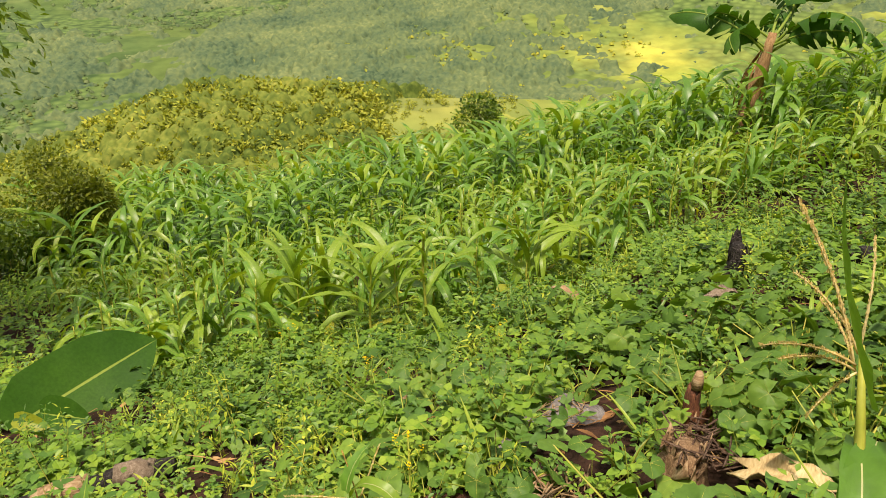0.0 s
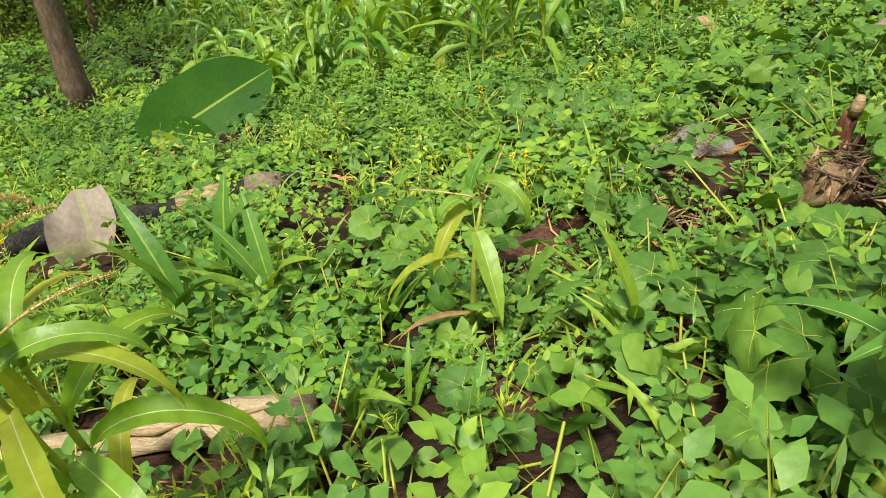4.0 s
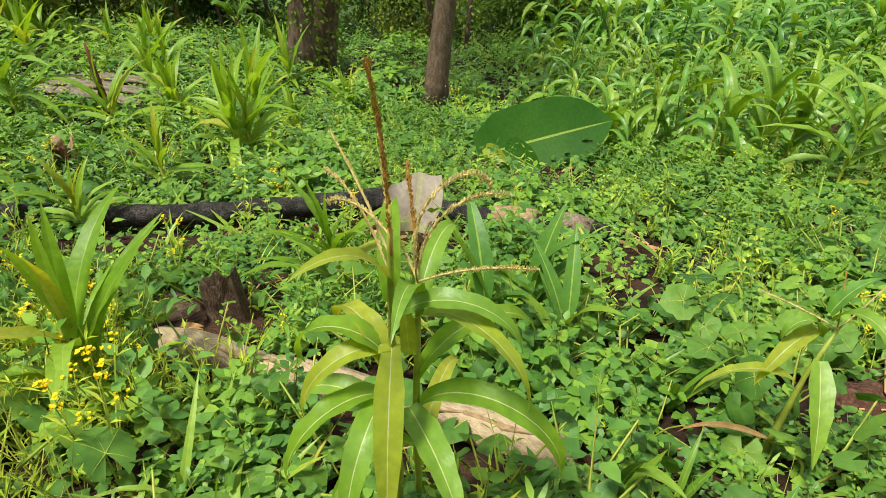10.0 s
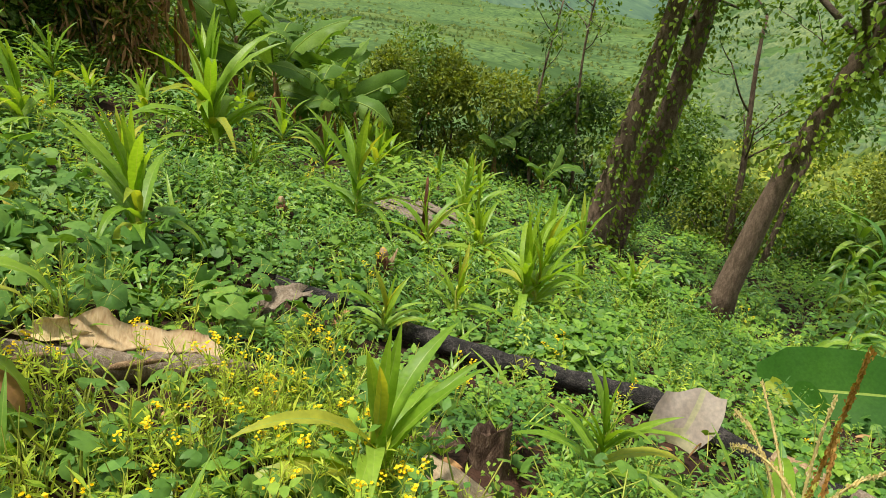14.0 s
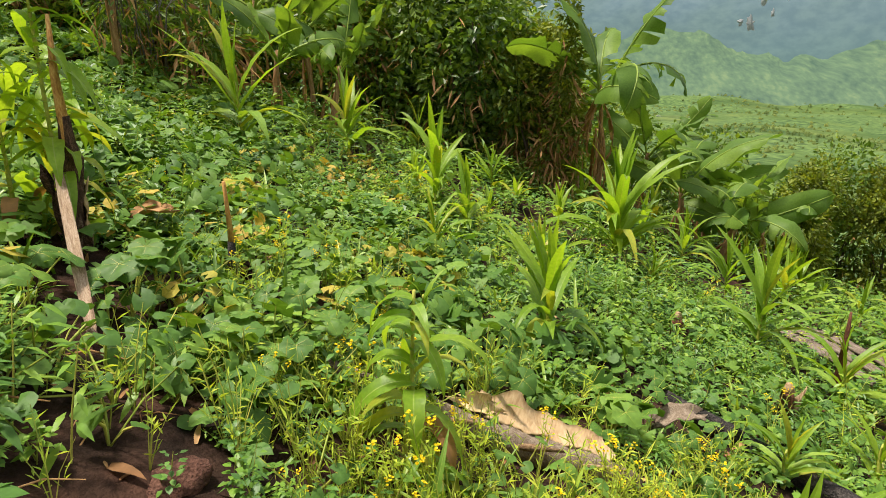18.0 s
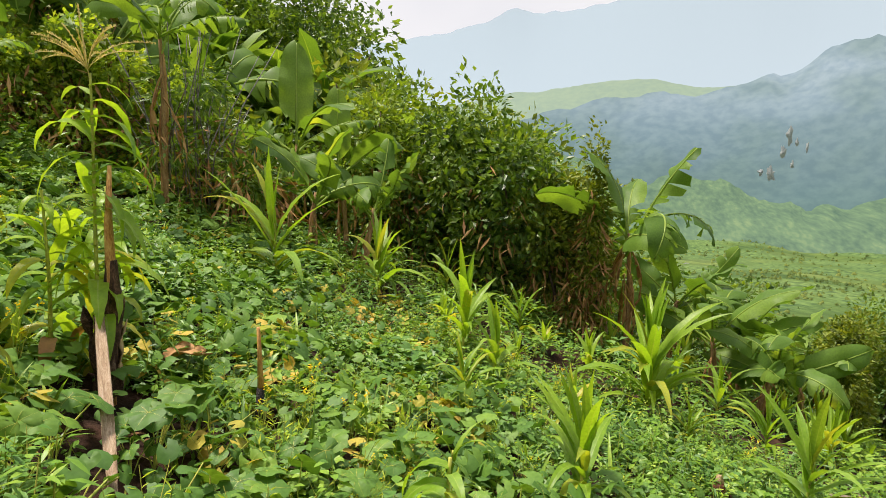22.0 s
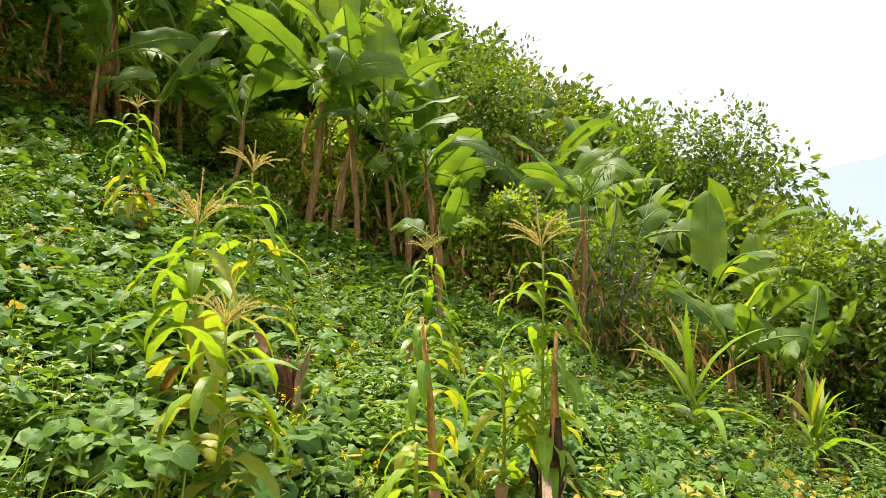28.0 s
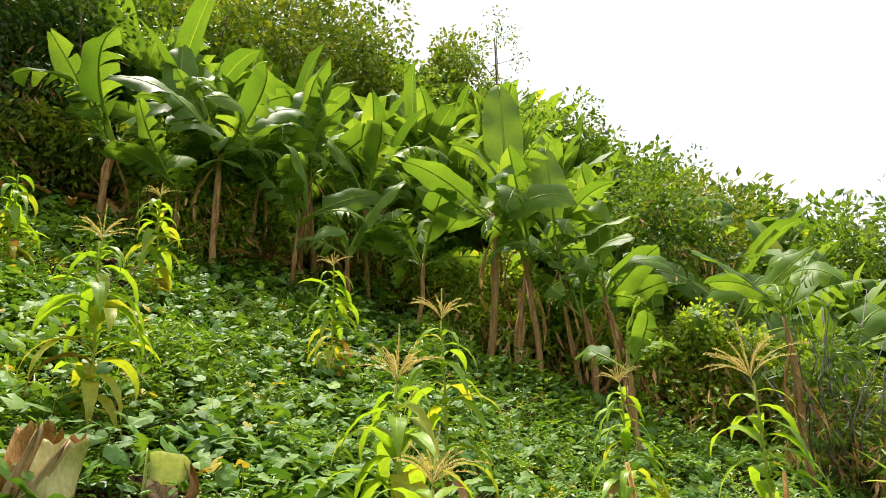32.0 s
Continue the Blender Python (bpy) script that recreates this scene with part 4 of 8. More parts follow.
def bush(x, y, w, h, n, size, seed, mat, label, category="bush", z=None, lobes=12, stems=4, group="", name="bush", skirt=0.1, long=1.7, dead=0):
    rs = np.random.RandomState(seed)
    ob = thing(name, x, y, label, category, group, z=z, sink=0.05)
    L = []
    for k in range(lobes):
        a_ = rs.uniform(0, 6.28)
        f = rs.uniform(0, 1) ** 0.7
        hh = rs.uniform(skirt, 0.86)
        rr = w * 0.5 * f * (1.0 - 0.45 * hh)
        L.append(((rr * math.cos(a_), rr * math.sin(a_), hh * h), (w * rs.uniform(0.14, 0.26), w * rs.uniform(0.14, 0.26), h * rs.uniform(0.1, 0.2))))
    for k in range(stems):
        c0 = np.array(L[k % lobes][0])
        b0 = np.array((rs.uniform(-0.15, 0.15) * w, rs.uniform(-0.15, 0.15) * w, 0))
        s = np.linspace(0, 1, 5)[:, None]
        p = b0 + (c0 - b0) * s + np.array((0.1 * w, -0.06 * w, 0)) * np.sin(s * 3.1) * rs.uniform(-1, 1)
        V, Q, T = tube(p, np.linspace(0.03, 0.008, 5) * (0.4 + 0.25 * h), 5)
        part("stem", Shape().add(V, Q, T).mesh("stem", TWIG), ob)
    V, T = leaf_cloud(L, n, size, seed + 1, long=long)
    part("crown", Shape().add(V, T=T).mesh("crown", mat, smooth=False), ob)
    if dead:
        low = [l for l in L if l[0][2] < 0.62 * h] or L
        V, T = leaf_cloud([((c[0], c[1], c[2] * 0.75), (r[0] * 1.08, r[1] * 1.08, r[2] * 1.5)) for c, r in low], dead, 0.05, seed + 2, hang=1.6, long=6.0, fill_in=0.3)
        part("dead_growth", Shape().add(V, T=T).mesh("dead_growth", DRYLEAF, smooth=False), ob, label="tangle of dry brown grass and dead leaves", kind="stuff")
    return ob


def grow(S, p, d, length, radius, depth, rs, tips, droop=0.0):
    """A limb and its side limbs."""
    n = 6
    pts = [np.array(p)]
    d = np.array(d, float)
    for _ in range(n - 1):
        d = d + rs.normal(0, 0.13, 3) + np.array((0, 0, 0.05 - droop))
        d /= np.linalg.norm(d)
        pts.append(pts[-1] + d * length / (n - 1))
    V, Q, T = tube(pts, np.linspace(radius, radius * 0.55, n), 7 if depth > 1 else 5, True, 0.06, rs.randint(1000))
    S.add(V, Q, T)
    tips.append(pts[-1])
    if depth:
        for k in range(rs.randint(2, 4)):
            i = rs.randint(2, n)
            nd = d + rs.normal(0, 0.65, 3)
            nd[2] = abs(nd[2]) * 0.7
            grow(S, pts[i], nd / np.linalg.norm(nd), length * rs.uniform(0.5, 0.75), radius * 0.5, depth - 1, rs, tips, droop)


def tree(x, y, h, radius, seed, mat, n, size, label, lean=(0, 0), clear=0.5, spread_by=0.16, depth=2, vine=0, z=None, name="tree", bark=None, wide=1.0, vine_from=0.0, vine_out=0.13):
    """A tree: tapered trunk, limbs, an uneven crown, and a climber on some."""
    rs = np.random.RandomState(seed)
    ob = thing(name, x, y, label, "tree", "field trees", z=z, sink=0.1)
    lx, ly = math.tan(radians(lean[0])), math.tan(radians(lean[1]))
    s = np.linspace(0, 1, 12)
    pts = np.stack([lx * h * s + 0.02 * h * np.sin(s * 5 + seed), ly * h * s + 0.02 * h * np.cos(s * 4 + seed), h * s], 1)
    pts[:, :2] -= pts[0, :2]
    rad = radius * (1 - 0.6 * s) * (1 + 0.5 * np.exp(-s * 25))
    V, Q, T = tube(pts, rad, 12, True, 0.06, seed)
    trunk = part("trunk", Shape().add(V, Q, T).mesh("trunk", bark or BARK), ob)
    tips = []
    for k in range(6):
        S = Shape()
        i = rs.randint(int(12 * clear), 12)
        a_ = k * 2.4 + rs.uniform(-0.4, 0.4)
        grow(S, pts[i], (math.cos(a_) * wide, math.sin(a_) * wide, rs.uniform(0.5, 1.1)), h * rs.uniform(0.16, 0.26) * wide, radius * 0.3, depth - 1, rs, tips)
        part("limb", S.mesh("limb", TWIG), trunk)
    L = [(t, (h * spread_by * rs.uniform(0.5, 1.0),) * 2 + (h * spread_by * rs.uniform(0.4, 0.8),)) for t in tips]
    V, T = leaf_cloud(L, n, size, seed + 3, fill_in=0.8)
    part("crown", Shape().add(V, T=T).mesh("crown", mat, smooth=False), ob)
    if vine:
        f = rs.uniform(vine_from, 0.78, vine)
        P = np.stack([np.interp(f, s, pts[:, 0]), np.interp(f, s, pts[:, 1]), np.interp(f, s, pts[:, 2])], 1)
        L2 = [(p_, (np.interp(f_, s, rad) + vine_out,) * 2 + (0.2,)) for p_, f_ in zip(P, f)]
        V, T = leaf_cloud(L2, vine * 16, 0.075, seed + 8, hang=1.0, long=1.3, fill_in=0.4)
        part("climbing_vine", Shape().add(V, T=T).mesh("climbing_vine", BUSH_BRIGHT, smooth=False), trunk, label="heart-leaved vine climbing the trunk")
    return ob


# ---- low weeds ----
def small_leaf(L, W, pitch, yaw, at, detail, droop=0.35):
    """An ovate leaf: eight triangles near by (detail True), four (None) or two (False) far off."""
    if detail:
        V = np.array([(0, 0, 0), (-W / 2, L * 0.36, 0.10 * W), (0, L * 0.36, 0), (W / 2, L * 0.36, 0.10 * W), (-W * 0.36, L * 0.7, 0.02 * W - droop * L * 0.2), (0, L * 0.7, -droop * L * 0.18), (W * 0.36, L * 0.7, 0.02 * W - droop * L * 0.2), (0, L, -droop * L * 0.5)])
        Q, T = [(1, 2, 5, 4), (2, 3, 6, 5)], [(0, 2, 1), (0, 3, 2), (4, 5, 7), (5, 6, 7)]
    else:
        V = np.array([(0, 0, 0), (-W / 2, L * 0.45, 0.12 * W), (0, L, -droop * L * 0.4), (W / 2, L * 0.45, 0.12 * W)])
        Q, T = [], [(0, 2, 1), (0, 3, 2)]
        if detail is None:
            V = np.array([(0, 0, 0), (-W * 0.46, L * 0.28, 0.14 * W), (-W * 0.4, L * 0.64, 0.1 * W - droop * L * 0.15), (0, L, -droop * L * 0.5), (W * 0.4, L * 0.64, 0.1 * W - droop * L * 0.15), (W * 0.46, L * 0.28, 0.14 * W)])
            Q, T = [(0, 3, 2, 1), (0, 5, 4, 3)], []
    return V @ rot(yaw, pitch).T + np.array(at), Q, T


def weed(seed, h, n, L, W, detail, stem=True):
    rs = np.random.RandomState(seed)
    S = Shape()
    dx, dy = rs.uniform(-0.06, 0.06, 2)
    if stem:
        V, Q, T = tube([(0, 0, -0.02), (dx * 0.4, dy * 0.4, h * 0.5), (dx, dy, h)], (0.003, 0.0024, 0.0012), 3, False)
        S.add(V, Q, T, mat=1)
    for k in range(n):
        f = (k + 0.6) / n
        z_ = h * (0.25 + 0.75 * f)
        s = (1.15 - 0.55 * f) * rs.uniform(0.75, 1.2)
        yw = k * 2.4 + rs.uniform(-0.5, 0.5)
        V, Q, T = small_leaf(L * s, W * s, rs.uniform(-0.5, 0.7) + 0.5 * max(0, f - 0.7), yw, (dx * f - math.sin(yw) * 0.02, dy * f + math.cos(yw) * 0.02, z_), detail)
        S.add(V, Q, T)
    return S.arrays()


def creeper(seed, n, L, W, h, detail):
    """Three-part leaves on slender stalks, spread out flat."""
    rs = np.random.RandomState(seed)
    S = Shape()
    for k in range(n):
        a_, r_ = rs.uniform(0, 6.28), rs.uniform(0.02, 0.16)
        top = np.array((r_ * math.cos(a_), r_ * math.sin(a_), h * rs.uniform(0.45, 1.1)))
        if detail:
            V, Q, T = tube([(0, 0, 0), top], (0.002, 0.0016), 3, False)
            S.add(V, Q, T, mat=1)
        for dy in (-1.25, 0, 1.25):
            s = rs.uniform(0.8, 1.15)
            V, Q, T = small_leaf(L * s, W * s, rs.uniform(-0.45, 0.5), a_ - 1.57 + dy, top, detail)
            S.add(V, Q, T)
    return S.arrays()


def big_leaf(R, h, reach, yaw, seed, tilt=0.25, n=25, stalk=0.004):
    """A broad lobed gourd leaf on its stalk."""
    rs = np.random.RandomState(seed)
    ph = np.linspace(-2.75, 2.75, n)
    lobe = np.abs(np.cos(ph * 2.5 / 1.1)) ** 0.9
    rad = R * (0.8 + 0.17 * lobe + 0.08 * np.cos(ph * 0.9) + (0.035 * (-1) ** np.arange(n) if n > 15 else 0) + rs.normal(0, 0.02, n))
    dish, cup = rs.uniform(-0.3, 0.02), rs.uniform(-0.16, 0.2)
    rings_ = ((0.36, 0.05), (0.72, 0.02), (1.0, -0.06)) if n > 15 else ((0.5, 0.03), (1.0, -0.06))
    V = [(0, 0, 0.0)]
    for f, zz in rings_:
        for p_, r_ in zip(ph, rad):
            V.append((r_ * f * math.sin(p_), r_ * f * math.cos(p_), R * (zz + dish * f * f * math.cos(p_) + cup * f * f * math.sin(p_) ** 2 - 0.075 * math.cos(5 * p_ / 1.1) * f + 0.04 * math.sin(p_ * 3 + seed) * f)))
    T = [(0, k + 2, k + 1) for k in range(n - 1)]
    Q = [(1 + n * j + k, 2 + n * j + k, n * (j + 1) + 2 + k, n * (j + 1) + 1 + k) for j in range(len(rings_) - 1) for k in range(n - 1)]
    if n > 15:
        m0 = len(V)
        veins = []
        for j, k in enumerate((3, n // 2 - 5, n // 2, n // 2 + 5, n - 4)):
            line = [np.array(V[i_]) for i_ in (0, 1 + k, 1 + n + k, 1 + 2 * n + k)]
            sd = np.cross(line[3], (0, 0, 1))
            sd = sd / (np.linalg.norm(sd) + 1e-9) * 0.011 * R
            for i_, p_ in enumerate(line):
                V += [p_ + (0, 0, 0.02 * R) + sd * (1 - 0.3 * i_), p_ + (0, 0, 0.02 * R) - sd * (1 - 0.3 * i_)]
            veins += [(m0 + 8 * j + 2 * q, m0 + 8 * j + 2 * q + 1, m0 + 8 * j + 2 * q + 3, m0 + 8 * j + 2 * q + 2) for q in range(3)]
    V = np.array(V) @ rot(yaw, -tilt + rs.uniform(-0.55, 0.5), rs.uniform(-0.6, 0.6)).T
    at = np.array((-math.sin(yaw) * reach, math.cos(yaw) * reach, h))
    S = Shape().add(V + at, Q, T)
    if n > 15:
        S.add(V + at, veins, mat=1)
    if n <= 8:
        return S
    V, Q, T = tube([(0, 0, 0), at * (0.4, 0.4, 0.6), at], (stalk, stalk, stalk * 0.75), 4, False)
    return S.add(V, Q, T, mat=1)


def gourd(seed, n, R, h, edge=25):
    rs = np.random.RandomState(seed)
    S = Shape()
    for k in range(n):
        V, Q, T, mq, mt = big_leaf(R * rs.uniform(0.6, 1.15), h * rs.uniform(0.5, 1.15), rs.uniform(0.05, 0.28), k * 2.4 + rs.uniform(-0.5, 0.5), seed * 7 + k, n=edge).arrays()
        S.V.append(V), S.Q.append(Q + S.n), S.T.append(T + S.n), S.mq.append(mq), S.mt.append(mt)
        S.n += len(V)
    return S.arrays()


def mustard(seed, h, flowers=True):
    """Thin branching stems with narrow leaves, and heads of small yellow petals."""
    rs = np.random.RandomState(seed)
    S = Shape()
    for k in range(4):
        a_ = k * 1.6 + rs.uniform(-0.4, 0.4)
        hh = h * rs.uniform(0.6, 1.1)
        o = rs.uniform(0.02, 0.11)
        top = np.array((o * math.cos(a_), o * math.sin(a_), hh))
        V, Q, T = tube([(0, 0, 0), top * (0.35, 0.35, 0.55), top], (0.003, 0.0022, 0.0013), 3, False)
        S.add(V, Q, T, mat=1)
        for j in range(6):
            f = rs.uniform(0.25, 0.92)
            V, Q, T = small_leaf(rs.uniform(0.03, 0.07), rs.uniform(0.005, 0.012), rs.uniform(0.3, 1.1), rs.uniform(0, 6.3), top * (f, f, f), False)
            S.add(V, Q, T)
        if flowers:
            for j in range(rs.randint(5, 10)):
                c0 = top + rs.normal(0, 0.009, 3) * (1, 1, 1.5)
                yw, tip = rs.uniform(0, 1.6), rs.uniform(0.0, 1.0)
                for q in range(4):
                    V, Q, T = small_leaf(rs.uniform(0.006, 0.01), 0.009, tip + rs.uniform(-0.4, 0.4), yw + q * 1.571, c0, None, -0.3)
                    S.add(V, Q, T, mat=2)
    return S.arrays()


def grass(seed, n, h, w=0.006, spread_r=0.05):
    rs = np.random.RandomState(seed)
    S = Shape()
    for k in range(n):
        a_ = rs.uniform(0, 6.28)
        V, Q, mq = ribbon(h * rs.uniform(0.6, 1.2), w, rs.uniform(60, 88), rs.uniform(-10, 60), 3, 0.2, cols=3, seed=k)
        S.add(V @ rot(a_).T + np.array((math.cos(a_ * 3) * spread_r, math.sin(a_ * 5) * spread_r, 0)), Q)
    return S.arrays()


rng = np.random.RandomState(7)


def strew(n, r0, r1, a0, a1, keep=None):
    """Random places by area in a ring sector of the field (azimuths in degrees)."""
    r_ = np.sqrt(rng.uniform(r0 * r0, r1 * r1, n))
    az = np.radians(rng.uniform(a0, a1, n))
    x_, y_ = -0.2 - r_ * np.sin(az), -0.3 + r_ * np.cos(az)
    if keep is not None:
        k = rng.random_sample(n) < keep(x_, y_)
        x_, y_ = x_[k], y_[k]
    return np.stack([x_, y_, land(x_, y_) + bumps(x_, y_) - 0.01], 1)


def blot(x, y, cx, cy, r):
    return np.exp(-((x - cx) ** 2 + (y - cy) ** 2) / (r * r))


def ripple(x, y, k=1.0, p=0.0):
    return 0.5 + 0.25 * np.sin(2.1 * k * x + 1.7 * np.sin(1.6 * k * y + p)) + 0.25 * np.sin(1.9 * k * y + 1.4 * np.sin(2.4 * k * x + 2 * p))


# ---- the field's crops and weeds ----
def in_field(x, y):
    """The dense maize stand."""
    front = np.where(x < 0.9, 6.3, np.where(x < 4.6, 6.4 + 0.8 * (x - 0.9), 8.8))
    return (y > front) & (x > -4.4 - 0.68 * (y - 7)) & (np.hypot(x, y) < 25) & (x < 1.05 * y + 1.0)


def bare(x, y):
    """Places where the soil shows."""
    return np.clip(1.0 * blot(x, y, -0.05, 1.95, 0.2) + 1.1 * blot(x, y, -1.55, -1.75, 0.45) + 1.0 * blot(x, y, -1.8, -2.9, 0.35) + 0.8 * blot(x, y, -6.0, 2.2, 0.4) + 0.9 * blot(x, y, -2.2, -2.0, 0.3), 0, 1)


def squashy(x, y):
    return np.clip(blot(x, y, 0.9, 1.7, 0.9) + 0.8 * blot(x, y, 0.65, 0.85, 0.5) + 0.75 * blot(x, y, 1.6, 3.6, 1.4) + blot(x, y, -2.6, -4.4, 1.1) + 1.0 * blot(x, y, -4.2, -1.6, 1.5) + 0.7 * blot(x, y, -4.4, 0.4, 1.0) + 0.9 * blot(x, y, -3.4, -3.0, 1.3) + 0.6 * blot(x, y, -5.5, -2.5, 1.6) + 0.15 * (y < -2.8), 0, 1)


def yellowy(x, y):
    return np.clip(blot(x, y, -2.1, 0.1, 0.45) + blot(x, y, -2.6, 0.05, 0.6) + blot(x, y, -2.3, -0.6, 0.55) + 0.5 * blot(x, y, -3.0, -0.9, 0.7) + 0.13 * blot(x, y, -4.2, -2.0, 1.4) + 0.2 * blot(x, y, -0.9, 0.75, 0.5), 0, 1)


LOG_LINE = ((-4.75, 0.45), (-4.4, 0.78), (-3.95, 1.2), (-3.68, 1.62), (-3.45, 2.16), (-3.22, 2.75), (-2.66, 3.12), (-2.06, 3.33), (-1.6, 3.42))
LAID = ((-2.3, 0.62, 0.2), (-2.0, 0.72, 0.2), (-1.7, 0.82, 0.2), (-1.4, 0.9, 0.22), (-1.1, 0.97, 0.22), (-0.8, 1.03, 0.2), (-2.36, 0.85, 0.22), (-2.68, 0.8, 0.2), (-3.2, -0.7, 0.24), (-3.2, -0.4, 0.26), (-3.2, -0.1, 0.22), (-2.95, -0.4, 0.2), (0.66, 2.8, 0.29), (0.66, 2.5, 0.2), (0.38, 2.5, 0.16), (0.5, 2.1, 0.1), (0.93, 1.95, 0.2), (1.08, 2.32, 0.12), (1.15, 1.75, 0.14), (-3.5, -2.9, 0.22), (-3.1, -2.65, 0.16), (-2.75, -2.36, 0.18), (-2.6, -4.25, 0.16), (-0.95, -4.5, 0.3), (-0.35, -4.2, 0.3), (-2.7, 2.45, 0.25), (-6.6, 2.4, 0.3), (-8.0, 2.9, 0.6), (-3.9, 5.0, 0.45), (-3.4, 5.1, 0.5), (-3.6, 4.7, 0.35), (-3.2, 4.6, 0.3), (-2.13, -3.05, 0.25))


def cleared(x, y):
    """Trodden or covered places round the things that lie in the field."""
    c_ = 0 * x
    for px, py in LOG_LINE:
        c_ = np.maximum(c_, 0.7 * (np.hypot(x - 0.12 - px, y + 0.1 - py) < 0.23))
    for px, py, pr in LAID:
        c_ = np.maximum(c_, 0.9 * (np.hypot(x - px, y - py) < pr))
    return c_


def beside_log(x, y):
    """Low growth along the fallen log, 0 to 1."""
    d_ = np.min([np.hypot(x - 0.28 - px, y + 0.22 - py) for px, py in LOG_LINE], axis=0)
    return np.clip(1.6 - d_ / 0.35, 0, 1)


def height_of(x, y):
    """Weeds stand taller in some patches."""
    return 0.62 + 0.75 * np.clip(ripple(x, y, 1.3, 0.7), 0, 1) ** 1.5


DET = [weed(s, 0.2 + 0.06 * (s % 3), 15, 0.058, 0.036, True) for s in range(4)] + [creeper(s, 5, 0.05, 0.038, 0.15, True) for s in range(20, 24)] + [weed(s, 0.26, 16, 0.085, 0.02, True) for s in range(40, 43)] + [weed(s, 0.15, 20, 0.034, 0.022, True) for s in range(50, 53)]
MID = [weed(s, 0.22 + 0.06 * (s % 3), 15, 0.066, 0.042, None) for s in range(4)] + [creeper(s, 6, 0.056, 0.044, 0.16, None) for s in range(20, 24)] + [weed(s, 0.3, 17, 0.095, 0.024, None) for s in range(40, 43)] + [weed(s, 0.17, 22, 0.042, 0.028, None) for s in range(50, 53)]
LOW = [weed(s, 0.22 + 0.06 * (s % 3), 16, 0.07, 0.042, False, s % 2 == 0) for s in range(4)] + [creeper(s, 6, 0.06, 0.046, 0.16, False) for s in range(20, 24)] + [weed(s, 0.3, 18, 0.1, 0.026, False) for s in range(40, 43)] + [weed(s, 0.17, 24, 0.045, 0.03, False, False) for s in range(50, 53)]
for tag, count, r0, r1, pool, lo, hi in (("near_weeds", 6000, 0.35, 3.4, DET, 0.6, 1.35), ("field_weeds", 6600, 3.4, 6.2, MID, 0.6, 1.35), ("field_weeds", 7600, 6.2, 9, MID, 0.7, 1.5), ("slope_weeds", 7000, 9, 17, LOW, 1.1, 2.2)):
    P = strew(count, r0, r1, -42, 190, lambda x, y: np.clip(1.05 - bare(x, y) - cleared(x, y) - 0.8 * ((ripple(x, y, 2.6, 1.1) < 0.3) & (y > -2.6)) - 0.85 * ((fbm(x * 2.2, y * 2.2, 3) < -0.52) & (np.hypot(x, y) < 7)) - 0.48 * squashy(x, y) * (y > -2.8) - 0.8 * yellowy(x, y) - 0.3 * in_field(x, y), 0, 1))
    n = len(P)
    patch = np.clip(ripple(P[:, 0], P[:, 1], 0.9, 2.0) + rng.normal(0, 0.2, n), 0, 0.999)
    bins = np.searchsorted((0.36, 0.66, 0.9), patch)
    pick = np.choose(bins, (rng.randint(4, 8, n), rng.randint(0, 4, n), rng.randint(11, 14, n), rng.randint(8, 11, n)))
    # Extra deep-green weeds at one spot stand for shade beside the big maize.
    deep = rng.random_sample(n) < 0.42 + 0.45 * blot(P[:, 0], P[:, 1], 0.6, 0.85, 0.55)
    size_ = rng.uniform(lo, hi, n) * height_of(P[:, 0], P[:, 1]) * (1 - 0.5 * beside_log(P[:, 0], P[:, 1]))
    for sub, mat in ((~deep, WEED), (deep, WEED_DEEP)):
        spread(tag, pool, (mat, STALK), P[sub], rng.uniform(0, 6.28, sub.sum()), size_[sub], pick[sub], "dense low green weeds with small oval leaves", "weeds", smooth=pool is DET, tilt=rng.normal(0, 0.25, (sub.sum(), 2)))

# taller stalky weeds that rise above the rest
TALL = [weed(s, 0.42 + 0.05 * s, 17, 0.085, 0.02, None) for s in range(3)] + [weed(s, 0.4, 26, 0.045, 0.024, None) for s in range(3, 6)] + [weed(s, 0.34, 12, 0.11, 0.04, True) for s in range(6, 8)]
P = strew(2300, 1.5, 9, -42, 185, lambda x, y: np.clip(0.15 + 0.8 * (ripple(x, y, 1.7, 3.0) > 0.62) - bare(x, y) - cleared(x, y) - 0.9 * squashy(x, y), 0, 1))
n = len(P)
sub = rng.random_sample(n) < 0.5
for part_of, m_, kinds in ((sub, WEED_PALE, 6), (~sub, WEED_DEEP, 8)):
    spread("tall_weeds", TALL, (m_, STALK), P[part_of], rng.uniform(0, 6.28, part_of.sum()), rng.uniform(0.6, 1.1, part_of.sum()) * (1 - 0.6 * beside_log(P[part_of, 0], P[part_of, 1])), rng.randint(0, kinds, part_of.sum()), "tall leafy weeds on thin upright stems", "weeds", smooth=False, tilt=rng.normal(0, 0.2, (part_of.sum(), 2)))
# thinner growth on the slope behind the path
P = strew(3400, 0.6, 12, 190, 318)
n = len(P)
spread("slope_weeds", LOW, (WEED, STALK), P, rng.uniform(0, 6.28, n), rng.uniform(1.0, 1.9, n), rng.randint(0, 14, n), "low green weeds on the sloping field", "weeds", smooth=False, tilt=rng.normal(0, 0.25, (n, 2)))

